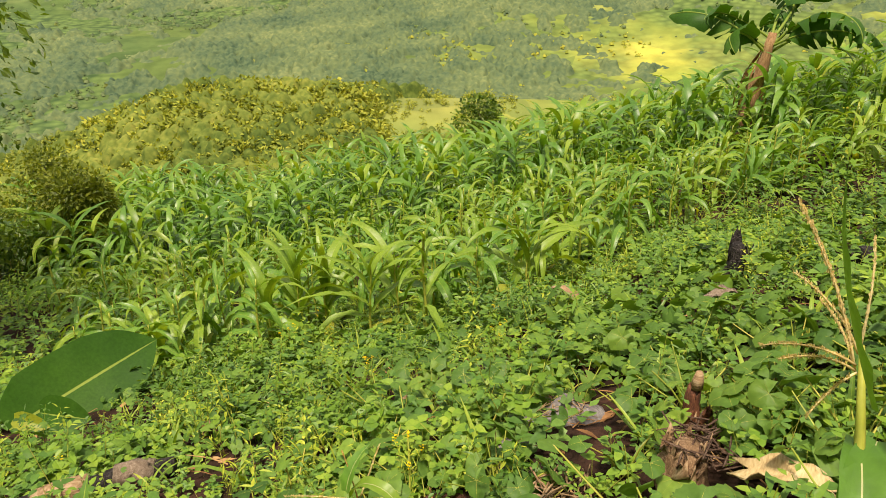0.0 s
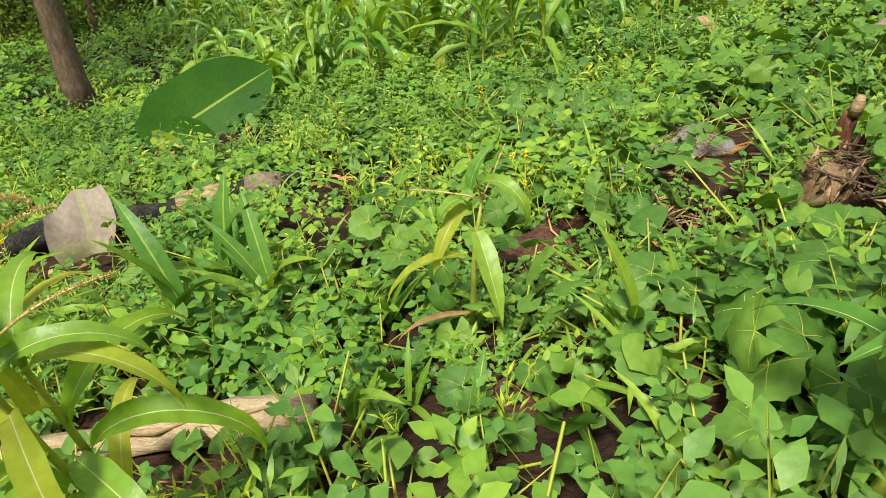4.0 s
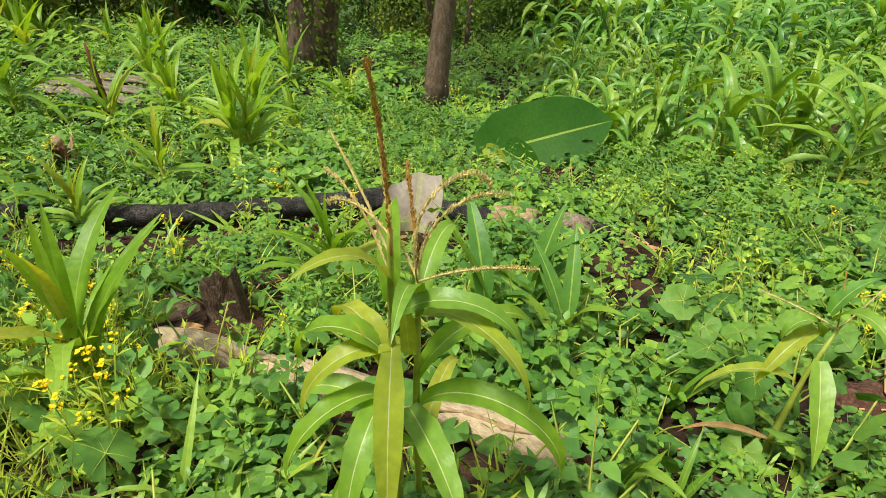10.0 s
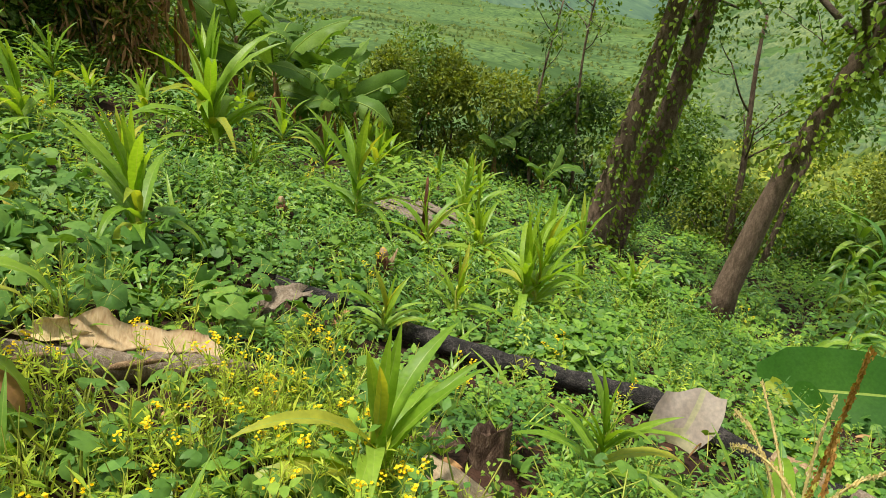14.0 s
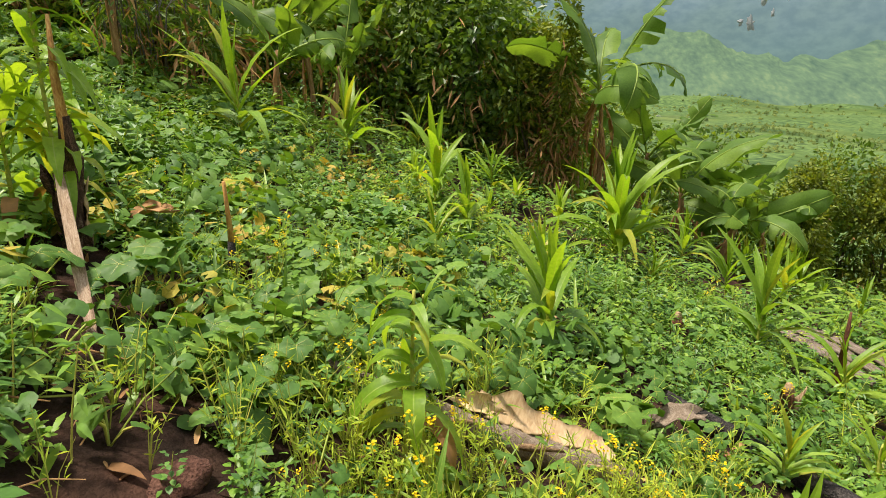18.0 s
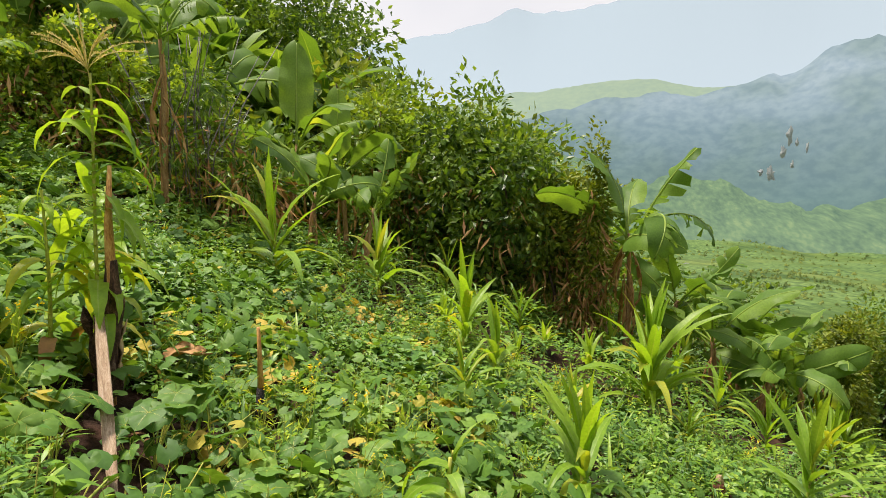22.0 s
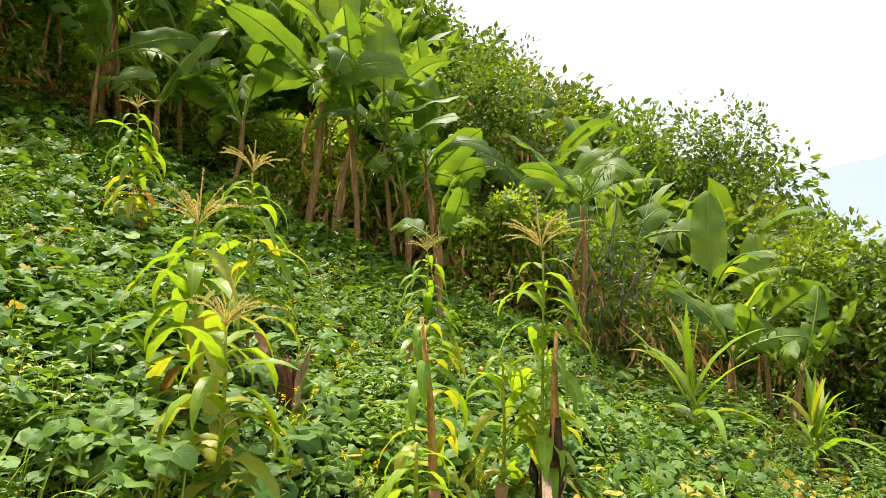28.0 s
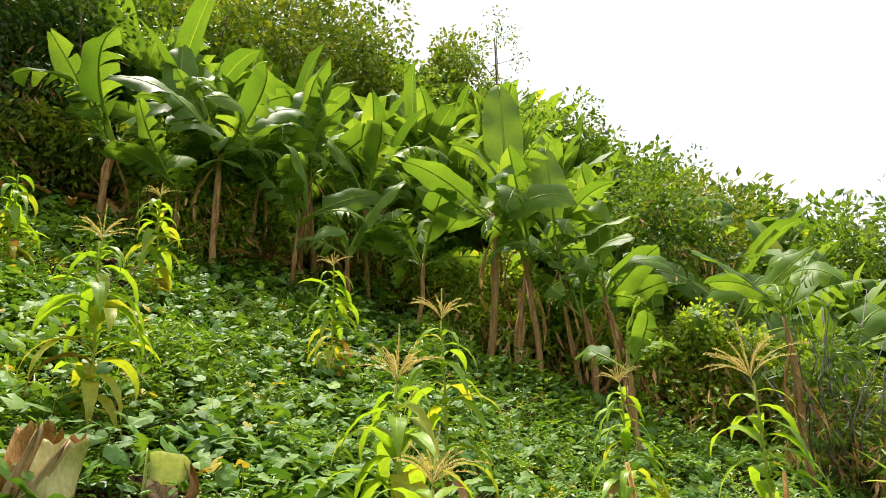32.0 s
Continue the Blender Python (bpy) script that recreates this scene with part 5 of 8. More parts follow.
GOURDS = [gourd(s, 7, 0.08, 0.26, 21) for s in range(5)]
GOURDS_LOW = [gourd(80 + s, 7, 0.085, 0.25, 8) for s in range(5)]
P = strew(4200, 0.9, 10.5, -42, 185, lambda x, y: np.clip(0.65 * squashy(x, y) * np.where(np.hypot(x, y) < 2.2, 0.5, 1) - bare(x, y) * 0.8 - cleared(x, y), 0, 1))
close = np.hypot(P[:, 0], P[:, 1]) < 4.2
spread("gourd_vines", GOURDS + GOURDS_LOW, (SQUASH, STALK), P, rng.uniform(0, 6.28, len(P)), rng.uniform(0.55, 1.15, len(P)), rng.randint(0, 5, len(P)) + 5 * ~close, "sprawling gourd vine with broad lobed leaves", "gourd vine", tilt=rng.normal(0, 0.15, (len(P), 2)))

MUSTARDS = [mustard(0, 0.42, True)] + [mustard(s, 0.38, False) for s in range(1, 7)]
P = strew(16000, 0.8, 9, -10, 150, lambda x, y: np.clip(0.95 * yellowy(x, y) + 0.02 - cleared(x, y), 0, 1))
spread("flowering_mustard", MUSTARDS, (WEED_PALE, STALK, FLOWER), P, rng.uniform(0, 6.28, len(P)), rng.uniform(0.6, 1.2, len(P)), rng.randint(0, 7, len(P)), "thin-stemmed weeds with small yellow flowers", "wildflowers", smooth=False, tilt=rng.normal(0, 0.2, (len(P), 2)))

GRASSES = [grass(s, 10, 0.3) for s in range(4)]
P = strew(3800, 2.5, 24, -42, 185, lambda x, y: np.clip(0.12 + 0.75 * in_field(x, y) + 0.9 * blot(x, y, 2.0, 6.2, 1.8), 0, 1))
spread("field_grass", GRASSES, (WEED_PALE,), P, rng.uniform(0, 6.28, len(P)), rng.uniform(0.7, 1.5, len(P)), rng.randint(0, 4, len(P)), "tufts of thin light-green grass", "grass", tilt=rng.normal(0, 0.2, (len(P), 2)))

# single broad blades, round bean leaves and litter between the weeds
SPROUTS = []
for s in range(6):
    S, rs = Shape(), np.random.RandomState(s)
    for k in range(4):
        V, Q, mq = ribbon(rs.uniform(0.16, 0.3), rs.uniform(0.014, 0.026), rs.uniform(55, 84), rs.uniform(-30, 50), 5, 0.3, cols=4, seed=k)
        S.add(V @ rot(rs.uniform(0, 6.28)).T + np.array((0, 0, 0.02 * k)), Q, mq=mq)
    SPROUTS.append(S.arrays())
P = strew(1800, 0.6, 9, -42, 185, lambda x, y: np.clip(0.75 - bare(x, y) - cleared(x, y), 0, 1))
n = len(P)
spread("broad_grass", SPROUTS, (MAIZE, RIB), P, rng.uniform(0, 6.28, n), rng.uniform(0.7, 1.4, n), rng.randint(0, 6, n), "single tufts of broad-bladed grass", "grass", tilt=rng.normal(0, 0.25, (n, 2)))
P = strew(3300, 3.4, 13, 110, 190, lambda x, y: np.clip(0.35 + 0.6 * (ripple(x, y, 0.8, 5.0) > 0.42) - cleared(x, y), 0, 1) * (y < -3.5))
spread("gourd_vines", GOURDS_LOW, (SQUASH, STALK), P, rng.uniform(0, 6.28, len(P)), rng.uniform(0.55, 1.15, len(P)), rng.randint(0, 5, len(P)), "sprawling gourd vine with broad leaves up the slope", "gourd vine", smooth=False, tilt=rng.normal(0, 0.2, (len(P), 2)))
P = strew(420, 3.4, 11, 100, 185, lambda x, y: 0.35 + 0.4 * squashy(x, y) - cleared(x, y))
spread("gourd_vines", GOURDS_LOW, (SQUASH_OLD, STALK), P, rng.uniform(0, 6.28, len(P)), rng.uniform(0.5, 0.9, len(P)), rng.randint(0, 5, len(P)), "yellowing gourd leaves among the green", "gourd vine", smooth=False, tilt=rng.normal(0, 0.3, (len(P), 2)))
BEANS = [gourd(60 + s, 5, 0.044, 0.2, 13) for s in range(6)] + [gourd(60 + s, 5, 0.046, 0.2, 8) for s in range(6)]
P = strew(4600, 0.45, 8.5, -42, 188, lambda x, y: np.clip(0.3 + 0.75 * ((ripple(x, y, 1.1, 4.0) > 0.5) | (y < -2.8)) - bare(x, y) - cleared(x, y), 0, 1))
n = len(P)
spread("bean_vines", BEANS, (SQUASH, STALK), P, rng.uniform(0, 6.28, n), rng.uniform(0.7, 1.35, n) * (1 - 0.4 * beside_log(P[:, 0], P[:, 1])), rng.randint(0, 6, n) + 6 * (np.hypot(P[:, 0], P[:, 1]) > 3.6), "low vines with rounded lobed leaves", "vines", tilt=rng.normal(0, 0.25, (n, 2)))
LITTER = []
for s in range(8):
    rs = np.random.RandomState(s)
    S = Shape()
    if s < 5:
        V, Q, mq = ribbon(rs.uniform(0.06, 0.14), rs.uniform(0.015, 0.035), rs.uniform(-5, 25), rs.uniform(-40, 10), 4, 0.5, 0.3, cols=3, seed=s)
        S.add(V, Q)
    else:
        V, Q, T = tube([(0, 0, 0.01), (0.08, 0.02, 0.03), (0.2, rs.uniform(-0.05, 0.05), 0.015)], (0.004, 0.004, 0.002), 4, False)
        S.add(V, Q, T)
    LITTER.append(S.arrays())
P = strew(3000, 0.5, 7, -42, 185, lambda x, y: np.clip(0.4 + 0.6 * bare(x, y) + 0.5 * (cleared(x, y) > 0.1), 0, 1))
P[:, 2] += 0.015
n = len(P)
spread("leaf_litter", LITTER, (DRYLEAF,), P, rng.uniform(0, 6.28, n), rng.uniform(0.6, 1.5, n), rng.randint(0, 8, n), "brown dead leaves and twigs on the soil", "litter")

# the dense stand: near plants one by one, the rest as one
stand = []
for i in range(70):
    for j in range(60):
        x_, y_ = -20 + 0.62 * i + rng.uniform(-0.2, 0.2), 5.8 + 0.52 * j + rng.uniform(-0.2, 0.2)
        if in_field(x_, y_) and rng.random_sample() < 0.85:
            stand.append((math.hypot(x_, y_), x_, y_))
stand.sort()
for k, (r_, x_, y_) in enumerate(stand[:230]):
    hh = rng.uniform(1.15, 1.75)
    maize(x_, y_, hh, k + 100, 11, "mid" if rng.random_sample() < 0.45 else "deep", label="tall leafy green maize plant in a dense stand", group="dense maize stand", L=0.68, droopy=0.8, broad=1.1, upright=0.95)
far_maize = []
for s in range(6):
    S = Shape()
    rs = np.random.RandomState(s)
    V, Q, T = tube([(0, 0, 0), (0.02, 0, 0.5), (0, 0.02, 1.0)], (0.014, 0.012, 0.006), 4, False)
    S.add(V, Q, T)
    for k in range(12):
        f = k / 11
        L = 0.62 * rs.uniform(0.8, 1.2)
        V, Q, mq = ribbon(L, 0.095, 76 if f > 0.85 else 64, 0 if f > 0.85 else rs.uniform(-125, -50), 7, 0.25, cols=3, seed=k, twist=rs.uniform(-0.8, 0.8), bend=0.9)
        S.add(V @ rot(3.14 * k + rs.uniform(-0.7, 0.7)).T + np.array((0, 0, 0.12 + 0.78 * f)), Q)
    far_maize.append(S.arrays())
rest = np.array([(x_, y_) for r_, x_, y_ in stand[230:]])
P = np.stack([rest[:, 0], rest[:, 1], land(rest[:, 0], rest[:, 1])], 1)
n = len(P)
brighter = rng.random_sample(n) < 0.45
for sub, mat in ((brighter, MAIZE), (~brighter, MAIZE_DEEP)):
    spread("maize_stand", far_maize, (mat,), P[sub], rng.uniform(0, 6.28, sub.sum()), rng.uniform(0.95, 1.6, sub.sum()), rng.randint(0, 6, sub.sum()), "dense stand of leafy green maize", "maize", tilt=rng.normal(0, 0.06, (sub.sum(), 2)))

# young plants: a tight upright whorl over leaves that fan out and arch
FAN = {}
for kind, e0, e1, fold in (("spear", (80, 89), (50, 84), 0.4), ("fan", (52, 72), (-15, 36), 0.3), ("low", (32, 58), (-66, -5), 0.22)):
    FAN[kind] = []
    for k in range(7):
        rs = np.random.RandomState(40 + k)
        V, Q, mq = ribbon(1, 0.112, cols=4, rib=0.05, e0=rs.uniform(*e0), e1=rs.uniform(*e1), nseg=12, fold=fold, wave=0.13, seed=90 + k, twist=rs.uniform(-0.5, 0.5), bend=rs.uniform(1.1, 2.0))
        FAN[kind].append(Shape().add(V, Q, mq=mq).mesh("leaf", (MAIZE_YOUNG if k > 1 else (MAIZE_YELLOW, MAIZE)[k]), RIB))


def young_maize(x, y, H, seed, n=14, wide=1.0, label="young light-green maize plant with a fan of long leaves"):
    """A young plant H high to the tips of its whorl."""
    rs = random.Random(seed)
    ob = thing("maize_plant", x, y, label, "maize plant", "maize plants", lean=(rs.uniform(-5, 5), rs.uniform(-5, 5)))
    part("stalk", STALKS[seed % 4], ob, Matrix.Diagonal((1.0 + 0.3 * H, 1.0 + 0.3 * H, 0.52 * H, 1)))
    a0 = rs.uniform(0, 360)
    for k in range(n):
        f = k / (n - 1)
        kind = "spear" if f > 0.76 else ("fan" if f > 0.4 else "low")
        h = H * (0.12 + 0.38 * f)
        ln_ = H * ({"spear": 0.56, "fan": 0.72, "low": 0.7}[kind]) * rs.uniform(0.82, 1.12)
        az = a0 + 180 * k + rs.uniform(-52, 52)
        part("leaf", rs.choice(FAN[kind]), ob, pose(0, 0, h, rs.uniform(-6, 6), rs.uniform(-8, 8), az) @ Matrix.Diagonal((ln_ * wide * rs.uniform(0.85, 1.15), ln_, ln_, 1)))
    return ob


# single maize plants of the front field: x, y, height
for k, (x_, y_, h_) in enumerate(((-1.6, 6.7, 1.6), (-1.35, 6.9, 1.45), (-0.75, 6.2, 1.45), (-0.5, 6.5, 1.35), (-1.9, 6.5, 1.2), (0.9, 6.5, 1.15))):
    maize(x_, y_, h_, k + 1, 10, "mid", L=0.95, label="tall bushy maize plant at the edge of the stand")
maize(-0.17, 5.65, 1.85, 9, 9, "mid", L=0.6, label="lone tall maize plant with a bare pale stalk")
maize(-3.2, 6.6, 0.95, 10, 9, "mid", L=0.85, label="young light-green maize plant with wide arching leaves")
young_maize(-2.08, 0.24, 0.84, 28, 17, 1.1, "bushy young maize plant among yellow flowers")
young_maize(-2.3, 1.5, 0.74, 29, 17, 1.0, "bushy young maize plant before a charred log")
for k, (x_, y_, h_, n_) in enumerate(((-4.99, 2.78, 0.95, 9), (-6.5, 3.1, 0.7, 8), (-4.54, 1.82, 0.62, 8), (-5.05, -0.38, 0.95, 10), (-7.0, 1.8, 1.15, 10), (-6.6, 3.1, 0.75, 9), (-3.97, 0.99, 0.48, 7), (-5.6, 3.9, 0.5, 7))):
    young_maize(x_, y_, 1.15 * h_, k + 30, n_ + 7)
young_maize(-9.1, 0.55, 1.8, 50, 34, 1.0, "tall upright maize plant with dense dark-green leaves")
for k, (x_, y_, h_) in enumerate(((-8.28, -1.74, 1.2), (-10.1, -3.3, 1.1), (-7.65, -3.82, 1.45), (-9.7, -3.2, 1.15), (-5.0, 2.9, 0.9), (-9.4, 2.1, 0.9), (-10.4, 3.2, 0.9), (-8.7, 4.2, 0.8), (-7.9, 3.6, 0.7), (-11.6, 1.3, 0.9), (-11.0, -1.2, 0.9), (-12.0, -2.6, 1.0), (-10.6, 5.2, 0.9), (-8.3, 0.9, 0.6), (-11.8, 4.0, 0.9))):
    young_maize(x_, y_, 1.15 * h_, k + 60, 16)
sown = random.Random(5)
for k in range(30):
    x_, y_ = sown.uniform(-13.4, -6.0), sown.uniform(-2.2, 6.2)
    if abs(x_ + 9.1) < 0.7 and abs(y_ - 0.5) < 0.7 or math.hypot(x_ + 9.3, y_ - 7) < 1 or math.hypot(x_, y_) > 14:
        continue
    young_maize(x_, y_, sown.uniform(0.6, 1.15), 700 + k, 13)
# ripe plants up the slope: short leaves that fold over and hang along the stalk
HANG = {}
for tone, mat in (("mid", MAIZE_YOUNG), ("yellow", MAIZE_YELLOW), ("dry", DRYLEAF)):
    HANG[tone] = []
    for k in range(8):
        rs = np.random.RandomState(70 + k)
        V, Q, mq = ribbon(1, 0.13, cols=4, rib=0.06, e0=rs.uniform(52, 80), e1=rs.uniform(-100, -84), nseg=14, fold=0.3, wave=0.16, seed=170 + k, twist=rs.uniform(-1.1, 1.1), bend=rs.uniform(0.42, 0.85))
        HANG[tone].append(Shape().add(V, Q, mq=mq).mesh("leaf", mat, RIB if tone != "dry" else DRYLEAF))


def ripe_maize(x, y, H, seed, n, tone, label, L=0.4, tassel=1.3, lean=(0, 0), dry_stalk=False):
    """A ripe plant: a straight stalk set with hanging leaves, the lowest yellow or dry."""
    rs = random.Random(seed)
    ob = thing("maize_plant", x, y, label, "maize plant", "maize plants", lean=lean)
    sh = H * 0.9
    part("stalk", STALKS_DRY[0] if dry_stalk else STALKS[seed % 4], ob, Matrix.Diagonal((1.15, 1.15, sh, 1)), "dried orange-brown stalk" if dry_stalk else "")
    a0 = rs.uniform(0, 360)
    n += 8
    for k in range(n):
        f = k / (n - 1)
        if f < 0.3:
            look_ = rs.choice(("yellow", "yellow", "dry", tone))
        else:
            look_ = rs.choice((tone, "mid", "mid", "yellow" if f < 0.6 else "mid"))
        pool = HANG[look_] if rs.random() < 0.9 else FAN["low"]
        ln_ = 0.88 * L * (0.85 + 0.5 * math.sin(math.pi * min(1, 0.15 + 0.85 * f))) * rs.uniform(0.8, 1.15)
        part("leaf", rs.choice(pool), ob, pose(0, 0, sh * (0.16 + 0.8 * f), rs.uniform(-8, 8), rs.uniform(-10, 10), a0 + 180 * k + rs.uniform(-60, 60)) @ Matrix.Diagonal((ln_ * rs.uniform(1.3, 1.9), ln_, ln_, 1)))
    if tassel:
        part("tassel", TASSELS["pale"][seed % 2], ob, pose(0, 0, sh * 0.985, rs.uniform(-8, 8), rs.uniform(-8, 8), rs.uniform(0, 360)) @ Matrix.Scale(tassel, 4), "dry straw-coloured tassel")
    return ob


ripe_maize(-3.62, -3.06, 1.95, 81, 28, "mid", "tall ripe maize plant with a dry spreading tassel", 0.41, 1.5)
ripe_maize(-2.7, -4.85, 1.72, 82, 24, "yellow", "ripe pale-green maize plant with a dry tassel", 0.45, 1.3)
ripe_maize(-1.86, -3.98, 1.25, 83, 25, "yellow", "yellowing maize plant with a straw-coloured tassel", 0.46, 1.4)
ripe_maize(-3.14, -7.88, 1.6, 84, 24, "yellow", "thin yellowing maize plant on the slope", 0.42, 1.1)
ripe_maize(-4.6, -5.0, 1.5, 85, 25, "mid", "slender maize plant with a small tassel", 0.42, 1.1)
ripe_maize(-1.41, -9.24, 1.6, 86, 27, "yellow", "pale maize plant high on the slope", 0.45, 1.1)
ripe_maize(-0.51, -5.55, 1.45, 87, 25, "yellow", "pale maize plant with curling leaves on the slope", 0.45, 1.1)
ripe_maize(0.1, -9.0, 1.3, 88, 21, "yellow", "pale maize plant high on the slope", 0.41, 0.0)
ripe_maize(-1.95, -2.47, 0.88, 89, 23, "mid", "small bushy maize plant beside bare soil", 0.31, 0.0)
ripe_maize(-2.95, -3.3, 1.3, 90, 12, "yellow", "half-dry maize plant with a thick orange stalk", 0.34, 0.0, lean=(0, 6), dry_stalk=True)
ripe_maize(-3.5, -3.28, 1.15, 95, 17, "mid", "maize plant with hanging pale leaves", 0.34, 0.0)
ripe_maize(-4.3, -3.5, 1.25, 96, 21, "mid", "maize plant with hanging pale leaves", 0.34, 0.0)
ripe_maize(-1.65, -3.3, 0.95, 97, 16, "yellow", "yellow-leaved maize plant beside gourd leaves", 0.4, 1.1)
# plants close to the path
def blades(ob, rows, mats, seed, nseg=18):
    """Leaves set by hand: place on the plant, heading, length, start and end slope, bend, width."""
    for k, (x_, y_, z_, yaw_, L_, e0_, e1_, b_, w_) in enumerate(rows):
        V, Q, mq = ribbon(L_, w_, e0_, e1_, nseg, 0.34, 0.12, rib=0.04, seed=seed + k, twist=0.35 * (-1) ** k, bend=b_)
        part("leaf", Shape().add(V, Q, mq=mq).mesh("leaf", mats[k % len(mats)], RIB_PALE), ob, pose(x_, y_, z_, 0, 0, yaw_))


def stalk_of(ob, pts, radii, mat, label=""):
    V, Q, T = tube(pts, radii, 9, True, 0.06, 3)
    return part("stalk", Shape().add(V, Q, T).mesh("stalk", mat), ob, label=label)


def strands(ob, rows, seed, label):
    """Tassel branches: place, heading, length, slopes, bend, thickness, material."""
    rs = np.random.RandomState(seed)
    S = Shape()
    for x_, y_, z_, yaw_, L_, e0_, e1_, b_, w_, m_ in rows:
        pts, p_, c_, s_ = [], np.array((x_, y_, z_)), -math.sin(radians(yaw_)), math.cos(radians(yaw_))
        for i in range(11):
            pts.append(p_.copy())
            e_ = radians(e0_ + (e1_ - e0_) * ((i + 1) / 10) ** b_)
            p_ = p_ + L_ / 10 * np.array((c_ * math.cos(e_), s_ * math.cos(e_), math.sin(e_)))
        pts = np.array(pts)
        V, Q, T = tube(pts, np.linspace(1, 0.4, 11) * 0.0026, 5, True, 0.2, seed)
        S.add(V, Q, T, mat=m_)
        for i in range(int(420 * L_ / 0.25)):
            f = rs.uniform(0.12, 1.0) * 10
            c0 = np.array([np.interp(f, np.arange(11), pts[:, q]) for q in range(3)]) + rs.normal(0, 0.35 * w_, 3)
            d0 = rs.normal(0, 1, 3)
            d0 *= 0.5 * w_ / np.linalg.norm(d0)
            up = np.array((0.3 * c_, 0.3 * s_, 1.0)) * w_ * rs.uniform(1.2, 2.0) * rs.choice((-1, 1, 1))
            S.add([c0, c0 + d0 + up * 0.5, c0 + up, c0 - d0 + up * 0.5], [(0, 1, 2, 3)], mat=m_)
    part("tassel", S.mesh("tassel", TASSEL, TASSEL_RED), ob, label=label)


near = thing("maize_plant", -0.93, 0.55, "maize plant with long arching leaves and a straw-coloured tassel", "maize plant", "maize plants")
stalk_of(near, [(0, 0, -0.02), (0.02, -0.01, 0.3), (0.04, -0.03, 0.6), (0.06, -0.035, 0.88), (0.069, -0.04, 1.03)], (0.0095, 0.009, 0.008, 0.006, 0.003), STALK)
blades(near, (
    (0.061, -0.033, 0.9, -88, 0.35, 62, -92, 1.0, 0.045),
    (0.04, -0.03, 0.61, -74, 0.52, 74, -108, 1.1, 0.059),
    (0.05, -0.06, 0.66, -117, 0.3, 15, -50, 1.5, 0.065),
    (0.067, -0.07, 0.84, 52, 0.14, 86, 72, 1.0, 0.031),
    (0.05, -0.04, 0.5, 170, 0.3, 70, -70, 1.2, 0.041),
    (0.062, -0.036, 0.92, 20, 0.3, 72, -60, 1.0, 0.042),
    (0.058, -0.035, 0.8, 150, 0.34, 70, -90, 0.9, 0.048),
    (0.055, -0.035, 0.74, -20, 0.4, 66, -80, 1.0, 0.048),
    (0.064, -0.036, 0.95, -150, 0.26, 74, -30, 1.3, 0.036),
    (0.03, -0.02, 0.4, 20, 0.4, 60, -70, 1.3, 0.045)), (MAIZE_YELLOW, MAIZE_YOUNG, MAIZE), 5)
strands(near, (
    (0.069, -0.04, 1.0, -73, 0.23, 40, 12, 1.0, 0.0035, 0),
    (0.069, -0.04, 1.0, -25, 0.33, 96, -80, 2.4, 0.004, 0),
    (0.069, -0.04, 1.0, 60, 0.22, 90, 72, 1.3, 0.005, 1),
    (0.069, -0.04, 1.0, -40, 0.27, 88, -20, 1.8, 0.004, 0),
    (0.069, -0.04, 1.0, 75, 0.13, 60, 20, 1.0, 0.0035, 0)), 7, "straw and rust-coloured tassel with nodding branches")
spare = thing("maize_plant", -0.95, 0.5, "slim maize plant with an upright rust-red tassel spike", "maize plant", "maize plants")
stalk_of(spare, [(0, 0, -0.02), (0.03, -0.01, 0.4), (0.064, -0.039, 0.87), (0.09, -0.053, 1.1), (0.101, -0.059, 1.2)], (0.0095, 0.0085, 0.007, 0.005, 0.003), STALK)
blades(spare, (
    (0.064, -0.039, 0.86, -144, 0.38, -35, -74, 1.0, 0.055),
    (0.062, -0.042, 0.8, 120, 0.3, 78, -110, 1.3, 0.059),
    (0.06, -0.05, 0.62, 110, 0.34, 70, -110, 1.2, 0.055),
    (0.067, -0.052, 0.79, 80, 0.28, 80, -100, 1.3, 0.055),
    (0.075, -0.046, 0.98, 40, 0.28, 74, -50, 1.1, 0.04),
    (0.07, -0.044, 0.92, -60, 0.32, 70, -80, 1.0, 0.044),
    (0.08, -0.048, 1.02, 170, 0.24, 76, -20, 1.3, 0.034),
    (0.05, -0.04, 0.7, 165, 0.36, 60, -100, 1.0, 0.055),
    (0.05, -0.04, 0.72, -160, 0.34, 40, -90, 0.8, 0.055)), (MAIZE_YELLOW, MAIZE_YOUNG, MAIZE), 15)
strands(spare, (
    (0.098, -0.058, 1.1, -156, 0.34, 90, 70, 2.2, 0.0052, 1),
    (0.079, -0.045, 1.04, 83, 0.22, 64, 0, 2.2, 0.0035, 0),
    (0.085, -0.048, 1.08, 82, 0.22, 66, 45, 0.8, 0.003, 0),
    (0.094, -0.053, 1.13, 57, 0.19, 66, 90, 0.8, 0.0032, 0),
    (0.094, -0.053, 1.13, 93, 0.15, 48, -42, 1.3, 0.0035, 0)), 9, "rust-red tassel spike with pale side branches")
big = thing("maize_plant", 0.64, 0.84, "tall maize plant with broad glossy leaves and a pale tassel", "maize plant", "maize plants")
stalk_of(big, [(-0.06, -0.17, 0.0), (-0.055, -0.15, 0.3), (-0.03, -0.12, 0.55), (0.03, -0.02, 0.78), (0.06, 0.08, 0.92), (0.05, 0.115, 1.05)], (0.016, 0.015, 0.014, 0.011, 0.008, 0.004), STALK)
